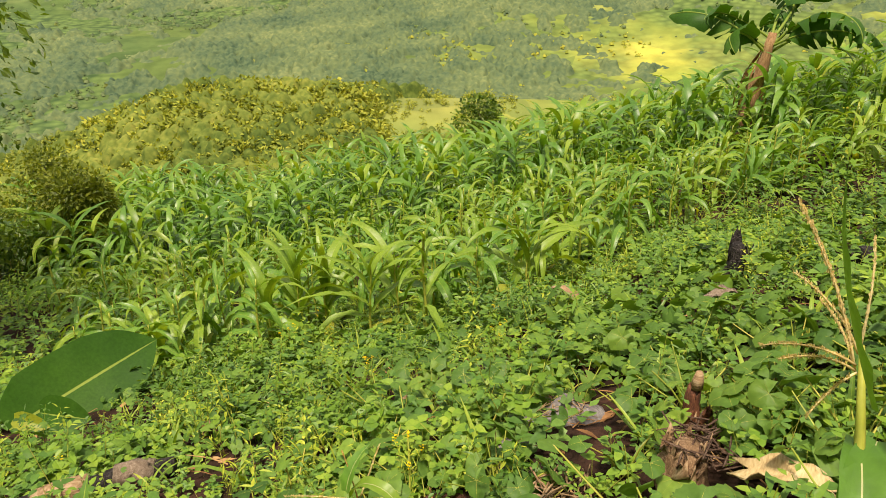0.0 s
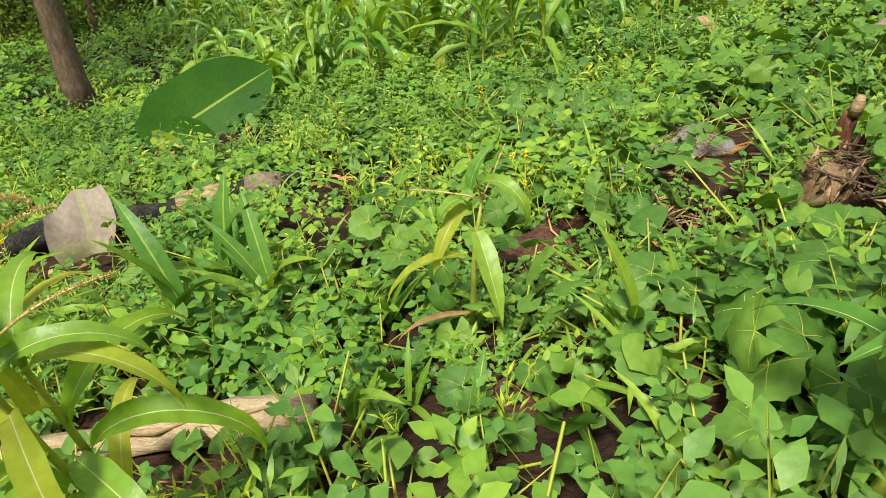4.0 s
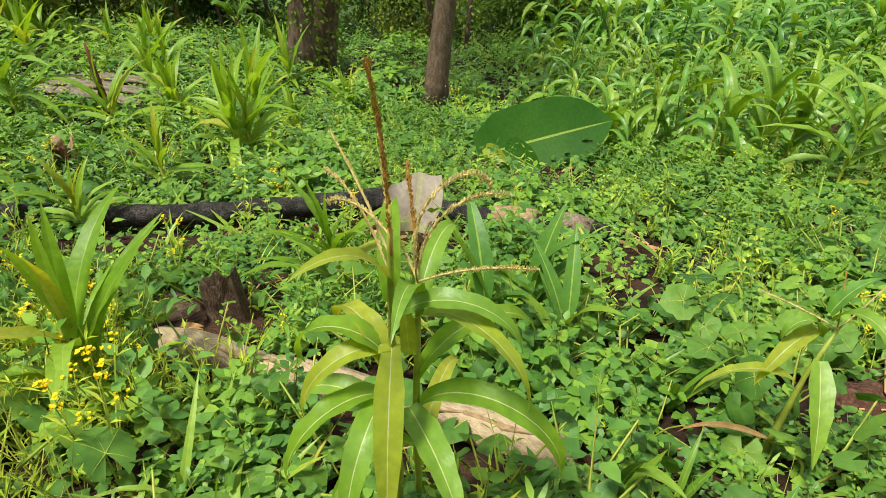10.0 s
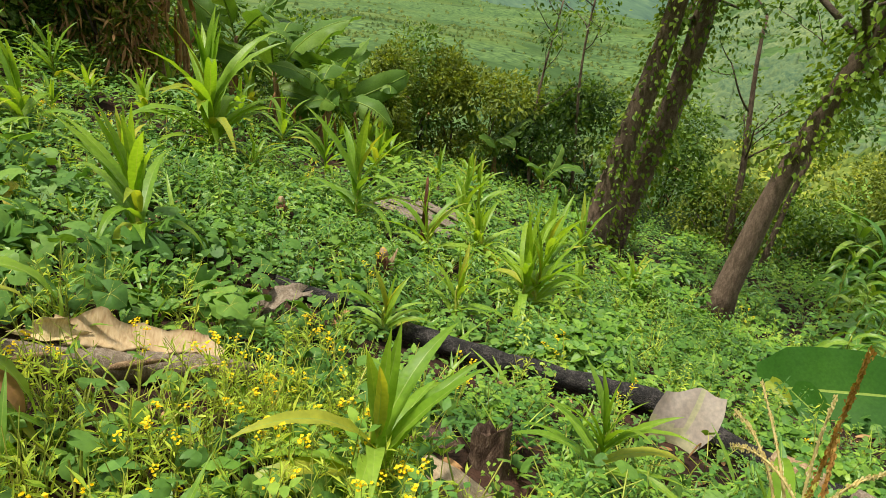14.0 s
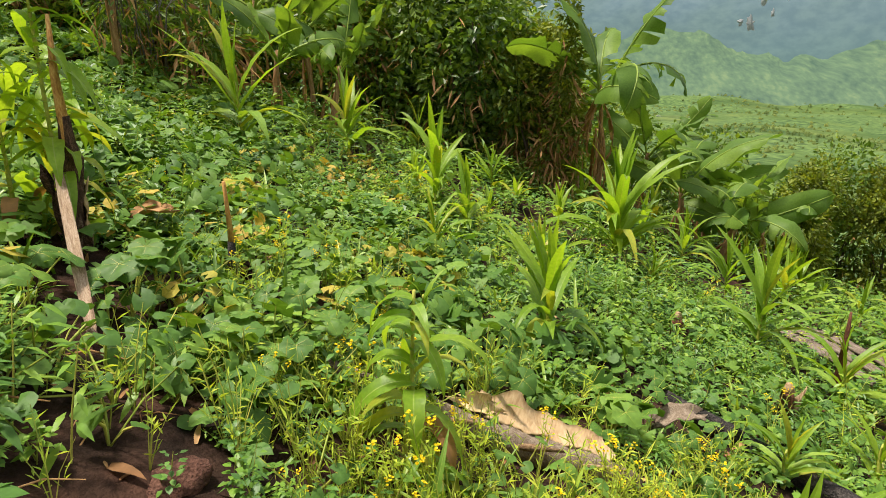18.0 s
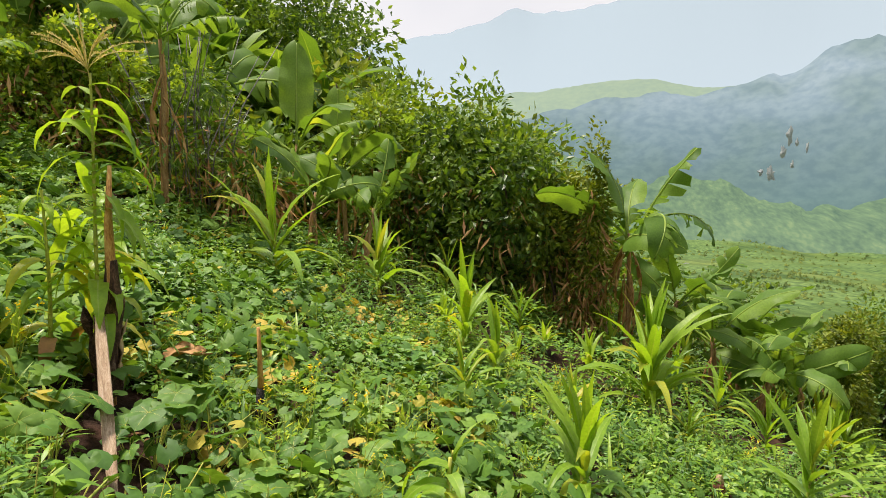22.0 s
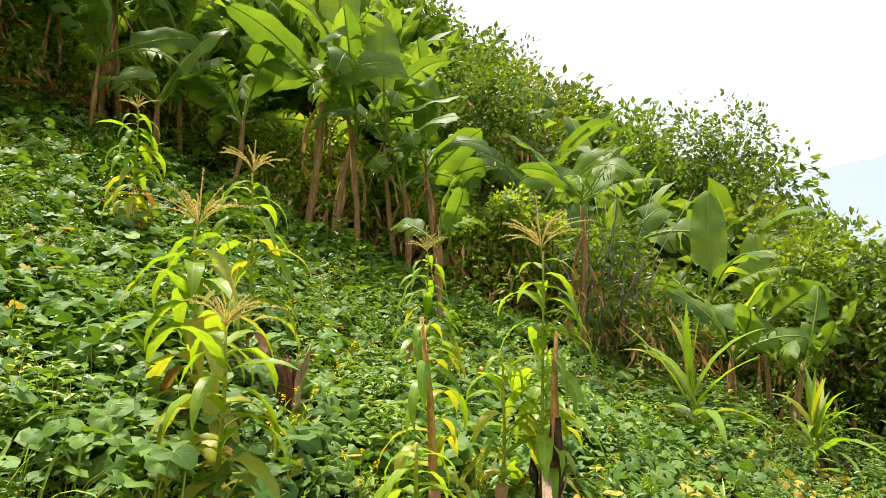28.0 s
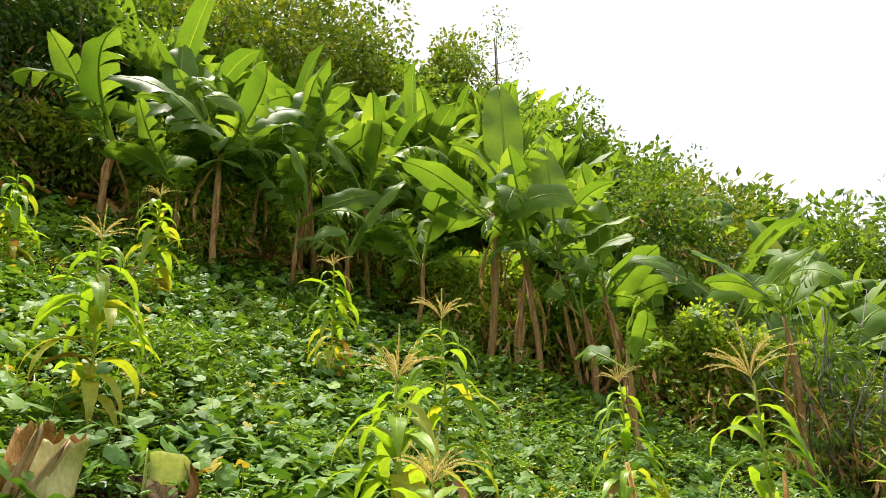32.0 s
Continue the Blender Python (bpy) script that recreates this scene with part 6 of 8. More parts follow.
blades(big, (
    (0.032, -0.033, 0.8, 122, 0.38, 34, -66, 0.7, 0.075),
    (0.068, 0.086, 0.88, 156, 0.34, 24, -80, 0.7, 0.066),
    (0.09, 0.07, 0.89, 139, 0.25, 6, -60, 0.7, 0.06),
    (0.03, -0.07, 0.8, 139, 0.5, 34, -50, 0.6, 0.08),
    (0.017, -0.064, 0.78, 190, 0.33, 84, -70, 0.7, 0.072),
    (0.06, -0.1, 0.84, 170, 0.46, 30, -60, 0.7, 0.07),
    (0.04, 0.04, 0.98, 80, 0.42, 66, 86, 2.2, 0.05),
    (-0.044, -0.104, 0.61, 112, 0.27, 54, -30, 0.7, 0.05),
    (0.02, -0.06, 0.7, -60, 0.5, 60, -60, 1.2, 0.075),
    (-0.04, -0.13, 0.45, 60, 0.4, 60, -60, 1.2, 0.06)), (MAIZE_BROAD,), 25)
strands(big, (
    (0.05, 0.115, 1.0, 40, 0.3, 74, 52, 0.8, 0.0045, 0),
    (0.05, 0.117, 1.01, 77, 0.16, 36, -18, 1.0, 0.0032, 0),
    (0.05, 0.11, 1.0, 119, 0.13, 6, -40, 0.8, 0.0032, 0),
    (0.051, 0.12, 1.03, 50, 0.17, 66, 24, 1.0, 0.003, 0),
    (0.051, 0.12, 1.03, -15, 0.2, 86, 48, 1.8, 0.0032, 0),
    (0.05, 0.115, 1.0, 95, 0.15, 40, -10, 1.0, 0.003, 0),
    (0.05, 0.115, 1.0, 0, 0.16, 50, 0, 1.0, 0.003, 0)), 11, "pale yellow spreading tassel")
cob = part("cob", Shape().add(*tube([(-0.03, -0.03, 0.4), (-0.028, 0.0, 0.48), (-0.02, 0.03, 0.55), (-0.012, 0.05, 0.59)], (0.014, 0.024, 0.02, 0.006), 9, True, 0.06, 4)).mesh("cob", STALK), big, label="young green cob in its husk")
part("silk", Shape().add(*tube([(-0.012, 0.05, 0.585), (-0.01, 0.056, 0.61), (-0.016, 0.055, 0.63)], (0.008, 0.01, 0.003), 7, True, 0.4, 6)).mesh("silk", STUMPWOOD), cob, label="dark dried silk")
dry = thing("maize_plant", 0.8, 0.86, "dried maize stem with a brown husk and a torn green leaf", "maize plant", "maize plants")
stalk_of(dry, [(-0.06, -0.1, 0.0), (-0.07, -0.07, 0.5), (-0.075, -0.06, 0.8), (-0.07, 0.03, 1.0), (-0.07, 0.09, 1.14)], (0.012, 0.012, 0.011, 0.009, 0.005), DRYSTALK, "dry brown stem")
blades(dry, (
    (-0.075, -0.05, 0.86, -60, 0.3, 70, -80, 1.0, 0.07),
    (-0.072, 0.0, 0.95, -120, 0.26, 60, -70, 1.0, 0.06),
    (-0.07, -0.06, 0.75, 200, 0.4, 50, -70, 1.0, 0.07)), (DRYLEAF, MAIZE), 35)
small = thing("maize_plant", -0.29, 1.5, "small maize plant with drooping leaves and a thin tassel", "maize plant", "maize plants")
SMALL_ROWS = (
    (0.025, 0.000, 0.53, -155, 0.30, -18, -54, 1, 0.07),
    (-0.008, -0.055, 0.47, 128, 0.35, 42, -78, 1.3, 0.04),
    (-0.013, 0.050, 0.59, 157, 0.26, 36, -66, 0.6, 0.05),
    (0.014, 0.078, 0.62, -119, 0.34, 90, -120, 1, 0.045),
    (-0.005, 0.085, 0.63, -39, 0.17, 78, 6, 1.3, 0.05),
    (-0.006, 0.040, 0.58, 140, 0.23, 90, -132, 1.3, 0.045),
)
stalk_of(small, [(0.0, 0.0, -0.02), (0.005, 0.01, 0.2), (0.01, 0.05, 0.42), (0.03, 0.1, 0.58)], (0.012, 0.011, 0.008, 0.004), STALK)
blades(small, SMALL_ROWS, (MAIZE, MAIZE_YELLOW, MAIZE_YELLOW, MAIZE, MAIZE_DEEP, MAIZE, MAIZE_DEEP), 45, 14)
blades(small, ((0.0, 0.0, 0.14, 116, 0.3, 24, -54, 1.7, 0.022),), (DRYLEAF,), 55, 10)
strands(small, ((0.03, 0.1, 0.58, 92, 0.23, 12, 0, 1.3, 0.003, 0), (0.03, 0.1, 0.58, -33, 0.18, 48, 54, 0.8, 0.0035, 0), (0.03, 0.1, 0.56, 60, 0.2, 80, 70, 1.0, 0.003, 1)), 13, "thin pale tassel")


# broad gourd leaves, plant by plant
GOURD_LEAVES = [big_leaf(1.0, 2.0 + 0.25 * (q % 3), 1.1, 0, 300 + q, n=35, stalk=0.035).mesh("leaf", SQUASH, STALK) for q in range(8)]


def gourd_plant(x, y, n, R, seed, label="gourd vine with broad lobed green leaves"):
    ob = thing("gourd_vine", x, y, label, "gourd vine", "gourd vines", yaw=seed * 77.0)
    rs = random.Random(seed)
    for k in range(n):
        r_ = R * rs.uniform(0.6, 1.0)
        o_ = rs.uniform(0.3, 1.6) * R
        part("leaf", GOURD_LEAVES[rs.randrange(8)], ob, pose(o_ * math.cos(k * 2.4), o_ * math.sin(k * 2.4), -0.02, rs.uniform(-8, 8), rs.uniform(-8, 8), k * 137.5 + rs.uniform(-30, 30)) @ Matrix.Scale(r_, 4))
    return ob


for k, (x_, y_, n_, R_) in enumerate(((0.55, 1.16, 5, 0.115), (0.34, 1.18, 4, 0.1), (0.28, 1.6, 4, 0.095), (0.6, 0.95, 5, 0.12), (0.42, 1.46, 4, 0.105), (0.75, 1.2, 4, 0.11), (0.16, 1.1, 3, 0.08), (-0.1, 1.05, 4, 0.075), (-0.4, 1.12, 4, 0.07), (0.9, 1.55, 4, 0.1), (1.0, 2.6, 4, 0.085), (1.5, 2.9, 4, 0.085), (0.3, 2.62, 3, 0.075), (1.3, 2.2, 4, 0.085))):
    gourd_plant(x_, y_, n_, R_, 10 + k)
for k, (x_, y_, n_, R_) in enumerate(((-1.55, 0.02, 3, 0.09), (-1.4, 0.2, 3, 0.09), (-1.22, 0.3, 3, 0.09), (-2.73, -2.1, 4, 0.11), (-2.84, -1.83, 4, 0.11), (-2.5, -1.5, 4, 0.1), (-3.38, -1.96, 4, 0.1), (-3.86, -0.55, 4, 0.1), (-4.76, 0.2, 4, 0.1), (-5.2, 0.55, 4, 0.1), (-4.1, -2.6, 4, 0.1), (-3.2, -4.6, 4, 0.11), (-2.68, -3.77, 4, 0.11), (-2.2, -3.6, 4, 0.1), (-2.93, -2.9, 4, 0.1))):
    gourd_plant(x_, y_, n_, R_, 30 + k)
for k, (x_, y_, n_, R_) in enumerate(((-2.8, -2.1, 3, 0.1), (-1.8, -2.7, 4, 0.1), (-1.7, -3.25, 4, 0.1), (-1.55, -2.9, 3, 0.1), (-3.5, -5.0, 4, 0.12), (-2.8, -4.0, 4, 0.12), (-1.4, -3.6, 4, 0.1), (-3.3, -4.5, 4, 0.12), (-2.7, -3.5, 4, 0.11), (-1.9, -3.4, 4, 0.1), (-3.9, -4.9, 4, 0.11), (-3.0, -5.4, 4, 0.11))):
    gourd_plant(x_, y_, n_, R_, 50 + k)
ripe_maize(-2.66, -0.96, 0.95, 93, 12, "mid", "bushy maize plant with twisted drooping leaves", 0.35, 0.0)
maize(-4.31, -1.22, 0.6, 94, 7, "mid", "", "small maize plant bent among the weeds", L=0.4, droopy=0.7)

# ---- trees, bananas and bushes round the field ----
tree(-6.4, 7.15, 6.5, 0.18, 3, BUSH, 2600, 0.07, "slender grey-brown tree leaning over the field edge", lean=(7, 5), clear=0.5, vine=80, vine_from=0.4, vine_out=0.32)
tree(-9.25, 6.95, 7, 0.24, 4, BUSH, 4200, 0.06, "vine-covered tree with a dark trunk", lean=(2, 3), vine=95, clear=0.5)
tree(-9.7, 7.7, 7.5, 0.25, 5, BUSH, 3600, 0.06, "vine-covered tree with a brown trunk", lean=(5, 5), vine=95, clear=0.5)
tree(-10.6, 12.0, 5.5, 0.09, 6, BUSH, 900, 0.06, "thin crooked tree with bare branches", lean=(-6, 3), clear=0.3, spread_by=0.1, vine=14)

tree(-14.2, 10.1, 5.6, 0.05, 7, BUSH, 700, 0.07, "slender sapling with a sparse crown behind a dark bush", lean=(2, -2), clear=0.4, spread_by=0.1)
tree(-14.6, 9.0, 5.0, 0.045, 8, BUSH, 600, 0.07, "slender sapling with a sparse crown behind a dark bush", lean=(-3, 4), clear=0.4, spread_by=0.1)
tree(-9.6, 12.2, 6.2, 0.07, 9, BUSH, 1300, 0.075, "slender tree with leafy twigs at the foot of the field", lean=(4, 6), clear=0.35, spread_by=0.12, vine=30, vine_out=0.25)

# the edge of the field: distance of the first growth by azimuth, and the height of the skyline there
EDGE_AZ, EDGE_R = (26, 60, 75, 90, 100, 112, 120, 130, 140, 150, 158, 167, 178, 200), (17, 16.5, 15.8, 14.8, 14.4, 13.2, 12.6, 12.0, 12.2, 13.8, 14.4, 12.8, 12.2, 12)
SKY_AZ, SKY_E = (60, 75, 86, 90, 97, 104, 108, 112, 118, 127, 131, 142, 154, 166, 180, 200), (-7, -7, -3, 3, 7, 8.5, 11, 15, 19, 21, 24, 28.5, 32.5, 35, 36, 36)


def polar(az, r):
    return -0.3 - r * math.sin(radians(az)), -0.6 + r * math.cos(radians(az))


def ceiling_at(az, r):
    """Height above ground at which the growth meets the skyline."""
    x_, y_ = polar(az, r)
    return 1.7 + r * math.tan(radians(np.interp(az, SKY_AZ, SKY_E))) - gz(x_, y_)


grove = random.Random(21)
# low thicket along the edge, then taller growth behind
az = 30.0
while az < 198:
    r = float(np.interp(az, EDGE_AZ, EDGE_R)) + grove.uniform(0.9, 1.6)
    x_, y_ = polar(az, r)
    top = max(1.2, min(ceiling_at(az, r), 3.4 if az < 110 else 2.4)) * grove.uniform(0.55, 0.85)
    mat = grove.choice((BUSH, BUSH, BUSH_OLIVE, BUSH, BUSH)) if az > 60 else BUSH
    top = top if az > 72 else grove.uniform(3.0, 4.3) if az > 42 else grove.uniform(1.4, 2.4)
    mat = grove.choice((BUSH_BRIGHT, BUSH_OLIVE, VINE)) if 126 < az < 176 else mat
    bush(x_, y_, grove.uniform(2.4, 3.4), top, 2600, 0.085, int(az * 10), mat, "tangled leafy bush at the edge of the field", group="edge thicket", lobes=16, skirt=0.0, dead=180 if az > 80 else 60)
    az += grove.uniform(5.0, 7.5)
for row, (back, count, frac) in enumerate(((3.2, 17, 0.9), (6.5, 16, 0.92), (11, 15, 0.95), (18, 16, 0.97))):
    for k in range(count):
        az = 84 + (198 - 84) * (k + grove.uniform(0.1, 0.9)) / count
        r = float(np.interp(az, EDGE_AZ, EDGE_R)) + back + grove.uniform(-1, 1)
        x_, y_ = polar(az, r)
        top = min(8.5, ceiling_at(az, r)) * grove.uniform(0.8, 1.15) * frac
        if az > 112 and (row < 2 or az > 132):
            top = min(top, grove.uniform(1.6, 2.8))
        if top < 1.0:
            continue
        mat = grove.choice((BUSH, BUSH_OLIVE, BUSH_BRIGHT, BUSH))
        bush(x_, y_, max(2.6, min(5.5, top * 0.75)), top, 1400, 0.145 + 0.02 * row, 700 + row * 50 + k, mat, "leafy green bush on the wooded slope", group="slope bushes", lobes=18, dead=120)
# dark overgrown trees behind the first trunks
for k, (az, back, h_) in enumerate(((172, 3.6, 3.4), (175, 2.6, 4.2), (178, 3.4, 5.6), (181, 1.6, 4.6), (183, 2.0, 5.0), (186, 4.0, 6.4), (188, 3.2, 5.6), (194, 2.4, 5.2))):
    x_, y_ = polar(az, float(np.interp(az, EDGE_AZ, EDGE_R)) + back)
    bush(x_, y_, 2.8, h_, 5200, 0.085, 900 + k, BUSH if az < 177 else BUSH_DARK, "dark tree smothered in climbing vines", category="vine thicket", lobes=26, skirt=0.1, dead=300)
# bananas among them
for k in range(84):
    az = 104 + 92 * (k + grove.uniform(0, 1)) / 84
    r = float(np.interp(az, EDGE_AZ, EDGE_R)) + grove.choice((0.9, 2.5, 5, 8, 12, 17)) + grove.uniform(-0.5, 1.5)
    x_, y_ = polar(az, r)
    top = ceiling_at(az, r)
    if top < 2.0 or az > 174:
        continue
    stem = max(0.7, min(top * 0.5, 3.4)) * grove.uniform(0.35, 1.0)
    banana(x_, y_, stem, 0.06, grove.randint(1, 3), grove.randint(2, 4), grove.randint(1, 3), grove.randint(1, 5), min(2.3, 1.3 + 0.35 * stem) * grove.uniform(0.8, 1.1), 300 + k, label="tall banana plant with broad green leaves on the slope")

# the rest of the grove, up the hill
GROVE = []
for s in range(5):
    S, rs = Shape(), np.random.RandomState(s)
    h_ = rs.uniform(1.2, 2.4)
    V, Q, T = tube([(0, 0, 0), (0.05, 0.02, h_ * 0.5), (0.0, 0.05, h_)], (0.09, 0.075, 0.04), 7, False)
    S.add(V, Q, T, mat=2)
    for k in range(9):
        L_ = rs.uniform(1.5, 2.2)
        V, Q, mq = ribbon(L_, 0.42, 82 if k < 2 else 68, (50, 15, -15, -50)[k % 4], 6, 0.3, 0.12, rib=0.05, cols=4, seed=k + 9 * s, bend=1.6, blunt=1.6)
        S.add(V @ rot(k * 2.4, rs.uniform(-0.4, 0.1), rs.uniform(-0.6, 0.6)).T + np.array((0, 0.05, h_ - 0.1)), Q, mq=mq)
    GROVE.append(S.arrays())
pts = []
for k in range(560):
    az = grove.uniform(106, 176)
    r = float(np.interp(az, EDGE_AZ, EDGE_R)) + (4.0 if az < 142 else 1.6) + 24 * grove.random() ** 1.1
    if ceiling_at(az, r) > 1.5:
        x_, y_ = polar(az, r)
        pts.append((x_, y_, gz(x_, y_)))
P = np.array(pts)
n = len(P)
spread("banana_grove", GROVE, (BANANA, RIB, BANANA_STEM), P, rng.uniform(0, 6.28, n), rng.uniform(0.7, 1.3, n), rng.randint(0, 5, n), "dense banana grove climbing the hillside", "banana grove", tilt=rng.normal(0, 0.08, (n, 2)))

# old trunks and saplings standing in the shade of the grove
for k in range(9):
    az = 118 + 76 * (k + grove.uniform(0, 1)) / 9
    x_, y_ = polar(az, float(np.interp(az, EDGE_AZ, EDGE_R)) + grove.uniform(-0.1, 2.2))
    dead = thing("dead_banana_stem", x_, y_, "dead tan banana trunk with hanging dry sheaths", "trunk", "dead trunks", lean=(grove.uniform(-9, 9), grove.uniform(-9, 9)), sink=0.05)
    h_ = grove.uniform(0.9, 2.6)
    V, Q, T = tube([(0.04 * math.sin(q * 1.3 + k), 0.04 * math.cos(q + k), h_ * q / 7) for q in range(8)], np.linspace(0.05, 0.022, 8), 8, True, 0.25, k)
    part("trunk", Shape().add(V, Q, T).mesh("trunk", BANANA_STEM), dead)
    for q in range(2):
        part("dry_leaf", BLADE_DRY[q], dead, pose(0, 0, h_ * grove.uniform(0.6, 1.0), grove.uniform(-16, 0), 0, grove.uniform(0, 360)) @ Matrix.Scale(grove.uniform(0.4, 0.75), 4))
fallen = [Shape().add(*[ribbon(0.9, 0.16, 12, -25, 7, 0.5, 0.4, cols=3, seed=q, twist=0.5 * q)[i] for i in (0, 1)]).arrays() for q in range(4)]
pts = []
for k in range(420):
    az = grove.uniform(112, 192)
    x_, y_ = polar(az, float(np.interp(az, EDGE_AZ, EDGE_R)) + grove.uniform(-0.5, 3))
    pts.append((x_, y_, gz(x_, y_) + grove.uniform(0.02, 0.3)))
P = np.array(pts)
n = len(P)
spread("leaf_litter", fallen, (DRYLEAF,), P, rng.uniform(0, 6.28, n), rng.uniform(0.4, 1.1, n), rng.randint(0, 4, n), "brown dead banana leaves under the grove", "litter", tilt=rng.normal(0, 0.4, (n, 2)))

# bananas that stand out
banana(-4.95, -13.3, 2.6, 0.08, 2, 6, 2, 2, 1.9, 401, label="banana plant with a tan trunk and raised leaves")
banana(-2.7, -12.0, 2.5, 0.075, 2, 6, 2, 2, 1.8, 402, label="banana plant with a slim brown trunk")
banana(-1.1, -12.6, 1.7, 0.08, 1, 4, 3, 2, 1.7, 403, label="shaded banana plant with hanging leaves")
banana(-7.4, -9.75, 2.3, 0.08, 3, 2, 2, 2, 1.75, 404, label="large banana plant with a tall upright leaf")
banana(-7.0, -10.1, 2.7, 0.09, 1, 3, 1, 2, 1.7, 405, label="banana plant with dead leaves round its trunk")
banana(-7.95, -8.9, 1.7, 0.07, 2, 2, 2, 3, 1.45, 406, label="spreading banana plant with fresh green leaves")
banana(-6.35, -6.5, 1.55, 0.05, 1, 2, 1, 1, 0.8, 407, label="young banana shoot with two broad leaves")
banana(-11.0, -7.0, 1.4, 0.07, 1, 2, 3, 4, 1.4, 408, label="banana plant with drooping torn leaves")
banana(-7.1, -13.9, 2.2, 0.13, 2, 4, 2, 1, 1.9, 409, label="broad-leaved banana plant on the slope")
banana(-10.6, -4.5, 1.2, 0.08, 3, 2, 2, 3, 1.3, 410, label="banana plant at the edge of the thicket")
banana(-11.3, -3.9, 1.2, 0.08, 3, 2, 1, 3, 1.25, 411, label="banana plant with a spotted green leaf")
banana(-13.3, 0.5, 2.5, 0.08, 1, 4, 3, 9, 1.9, 412, label="half-dead banana plant hung with withered leaves")
for k, (x_, y_, st) in enumerate(((-12.9, 3.0, 1.1), (-13.4, 2.2, 1.2), (-13.6, 3.9, 0.9), (-14.3, 1.6, 1.6), (-14.6, 3.0, 1.3), (-14.4, 0.2, 2.2))):
    banana(x_, y_, st, 0.11, 1, 4, 3, 2, 1.5, 420 + k, label="clump of spreading banana leaves below the field edge")
banana(-15.0, 8.1, 0.8, 0.09, 1, 4, 2, 0, 1.2, 430, label="small banana plant before a dark bush")
banana(-13.3, 8.6, 0.7, 0.08, 1, 3, 2, 0, 1.0, 431, label="small banana plant before a dark bush")
banana(6.5, 14.4, 2.5, 0.24, 1, 3, 5, 4, 1.9, 432, dark=True, label="old banana plant with drooping torn leaves beyond the maize")

# great single leaves, held up or laid over, that catch the light
HERO = [banana_blade(31, 0.3, 14, 88, 0.42).mesh("leaf", BANANA, RIB), banana_blade(32, 0.6, 22, 88, 0.4).mesh("leaf", BANANA, RIB), banana_blade(33, 0.8, 40, 90, 0.38).mesh("leaf", BANANA, RIB)]


def great_banana(x, y, top, seed, leaves, label, out=2, droop=2, dry=3, size=1.4):
    """A banana plant whose stem ends at height top, with great leaves: heading, elevation, length, kind, roll, drop below the top."""
    stem = top - gz(x, y) + 0.05
    ob = banana(x, y, stem, 0.062, 0, out, droop, dry, size, seed, lean=(1, 1), label=label)
    p = ob.matrix_basis @ Vector((0.06 * stem * math.sin(2 + seed), 0.05 * stem * math.sin(2.6 + 2 * seed), stem - 0.04))
    for yaw, el, L_, kind, roll, drop in leaves:
        m = Matrix.Translation(p - Vector((0, 0, drop))) @ Euler((radians(el - 84), 0, radians(yaw))).to_matrix().to_4x4() @ Matrix.Rotation(radians(roll), 4, "Y") @ Matrix.Scale(L_ / 1.12, 4)
        part("leaf", HERO[kind], ob, ob.matrix_basis.inverted() @ m)


great_banana(-7.3, -9.6, 6.1, 450, ((142, 88, 2.1, 0, 0, 0), (30, 50, 1.6, 2, 20, 0.1)), "tall banana plant with one great upright leaf", 2, 1)
great_banana(-7.85, -9.0, 5.0, 451, ((150, 86, 1.75, 0, 0, 0), (60, 22, 1.4, 1, 40, 0.1)), "banana plant with a broad upright leaf")
great_banana(-8.25, -8.4, 4.3, 457, ((125, 84, 1.4, 1, 0, 0), (200, 50, 1.2, 2, 0, 0.1)), "smaller banana plant with a broad upright leaf", 1, 2)
great_banana(-9.05, -6.05, 3.4, 452, ((-147, 46, 1.4, 1, -35, 0), (37, 24, 1.2, 2, 35, 0.05), (122, 70, 1.15, 2, 30, 0.02)), "banana plant with a long leaf laid sideways")
great_banana(-2.35, -13.1, 7.8, 453, ((171, 80, 2.0, 1, 0, 0), (110, 52, 1.9, 1, -20, 0.1), (250, 60, 1.7, 2, 20, 0.1)), "banana plant on a tan trunk with raised leaves")
great_banana(-4.55, -12.3, 7.2, 454, ((180, 78, 1.75, 1, 0, 0), (95, 56, 1.9, 2, -20, 0.1), (140, 84, 1.6, 0, 0, 0.1)), "banana plant on a slim tan trunk with raised leaves")
great_banana(-11.9, -5.4, 2.0, 455, ((108, 82, 1.75, 0, 0, 0), (45, 36, 1.4, 2, 30, 0.05)), "banana plant with an upright paddle leaf on the bank")
great_banana(-12.2, -4.6, 1.5, 456, ((112, 86, 1.45, 0, 0, 0),), "low banana plant with an upright paddle leaf on the bank", 1, 2)
# vines and undergrowth that fill the gaps between the trunks
for k in range(22):
    az = 121 + 2.5 * k
    x_, y_ = polar(az, float(np.interp(az, EDGE_AZ, EDGE_R)) + grove.uniform(-0.1, 0.45))
    bush(x_, y_, grove.uniform(1.3, 1.9), grove.uniform(1.2, 2.6), 2300, 0.075, 640 + k, (VINE, BUSH_BRIGHT, VINE)[k % 3], "tangle of climbing vines between banana trunks", category="vines", group="vine tangles", name="vine_tangle", lobes=12, skirt=0.0, dead=260, long=1.3)

for k, (x_, y_, st, sz) in enumerate(((-4.2, -12.3, 1.5, 1.5), (-5.1, -11.7, 1.2, 1.4), (-3.6, -12.9, 1.9, 1.5), (-6.1, -11.2, 1.6, 1.5), (-2.0, -12.4, 1.4, 1.4), (-5.7, -12.4, 2.4, 1.7), (-3.2, -13.2, 2.6, 1.7))):
    banana(x_, y_, st, 0.055, 1, 3, 3, 1, sz, 440 + k, label="banana plant with broad hanging leaves at the foot of the grove")

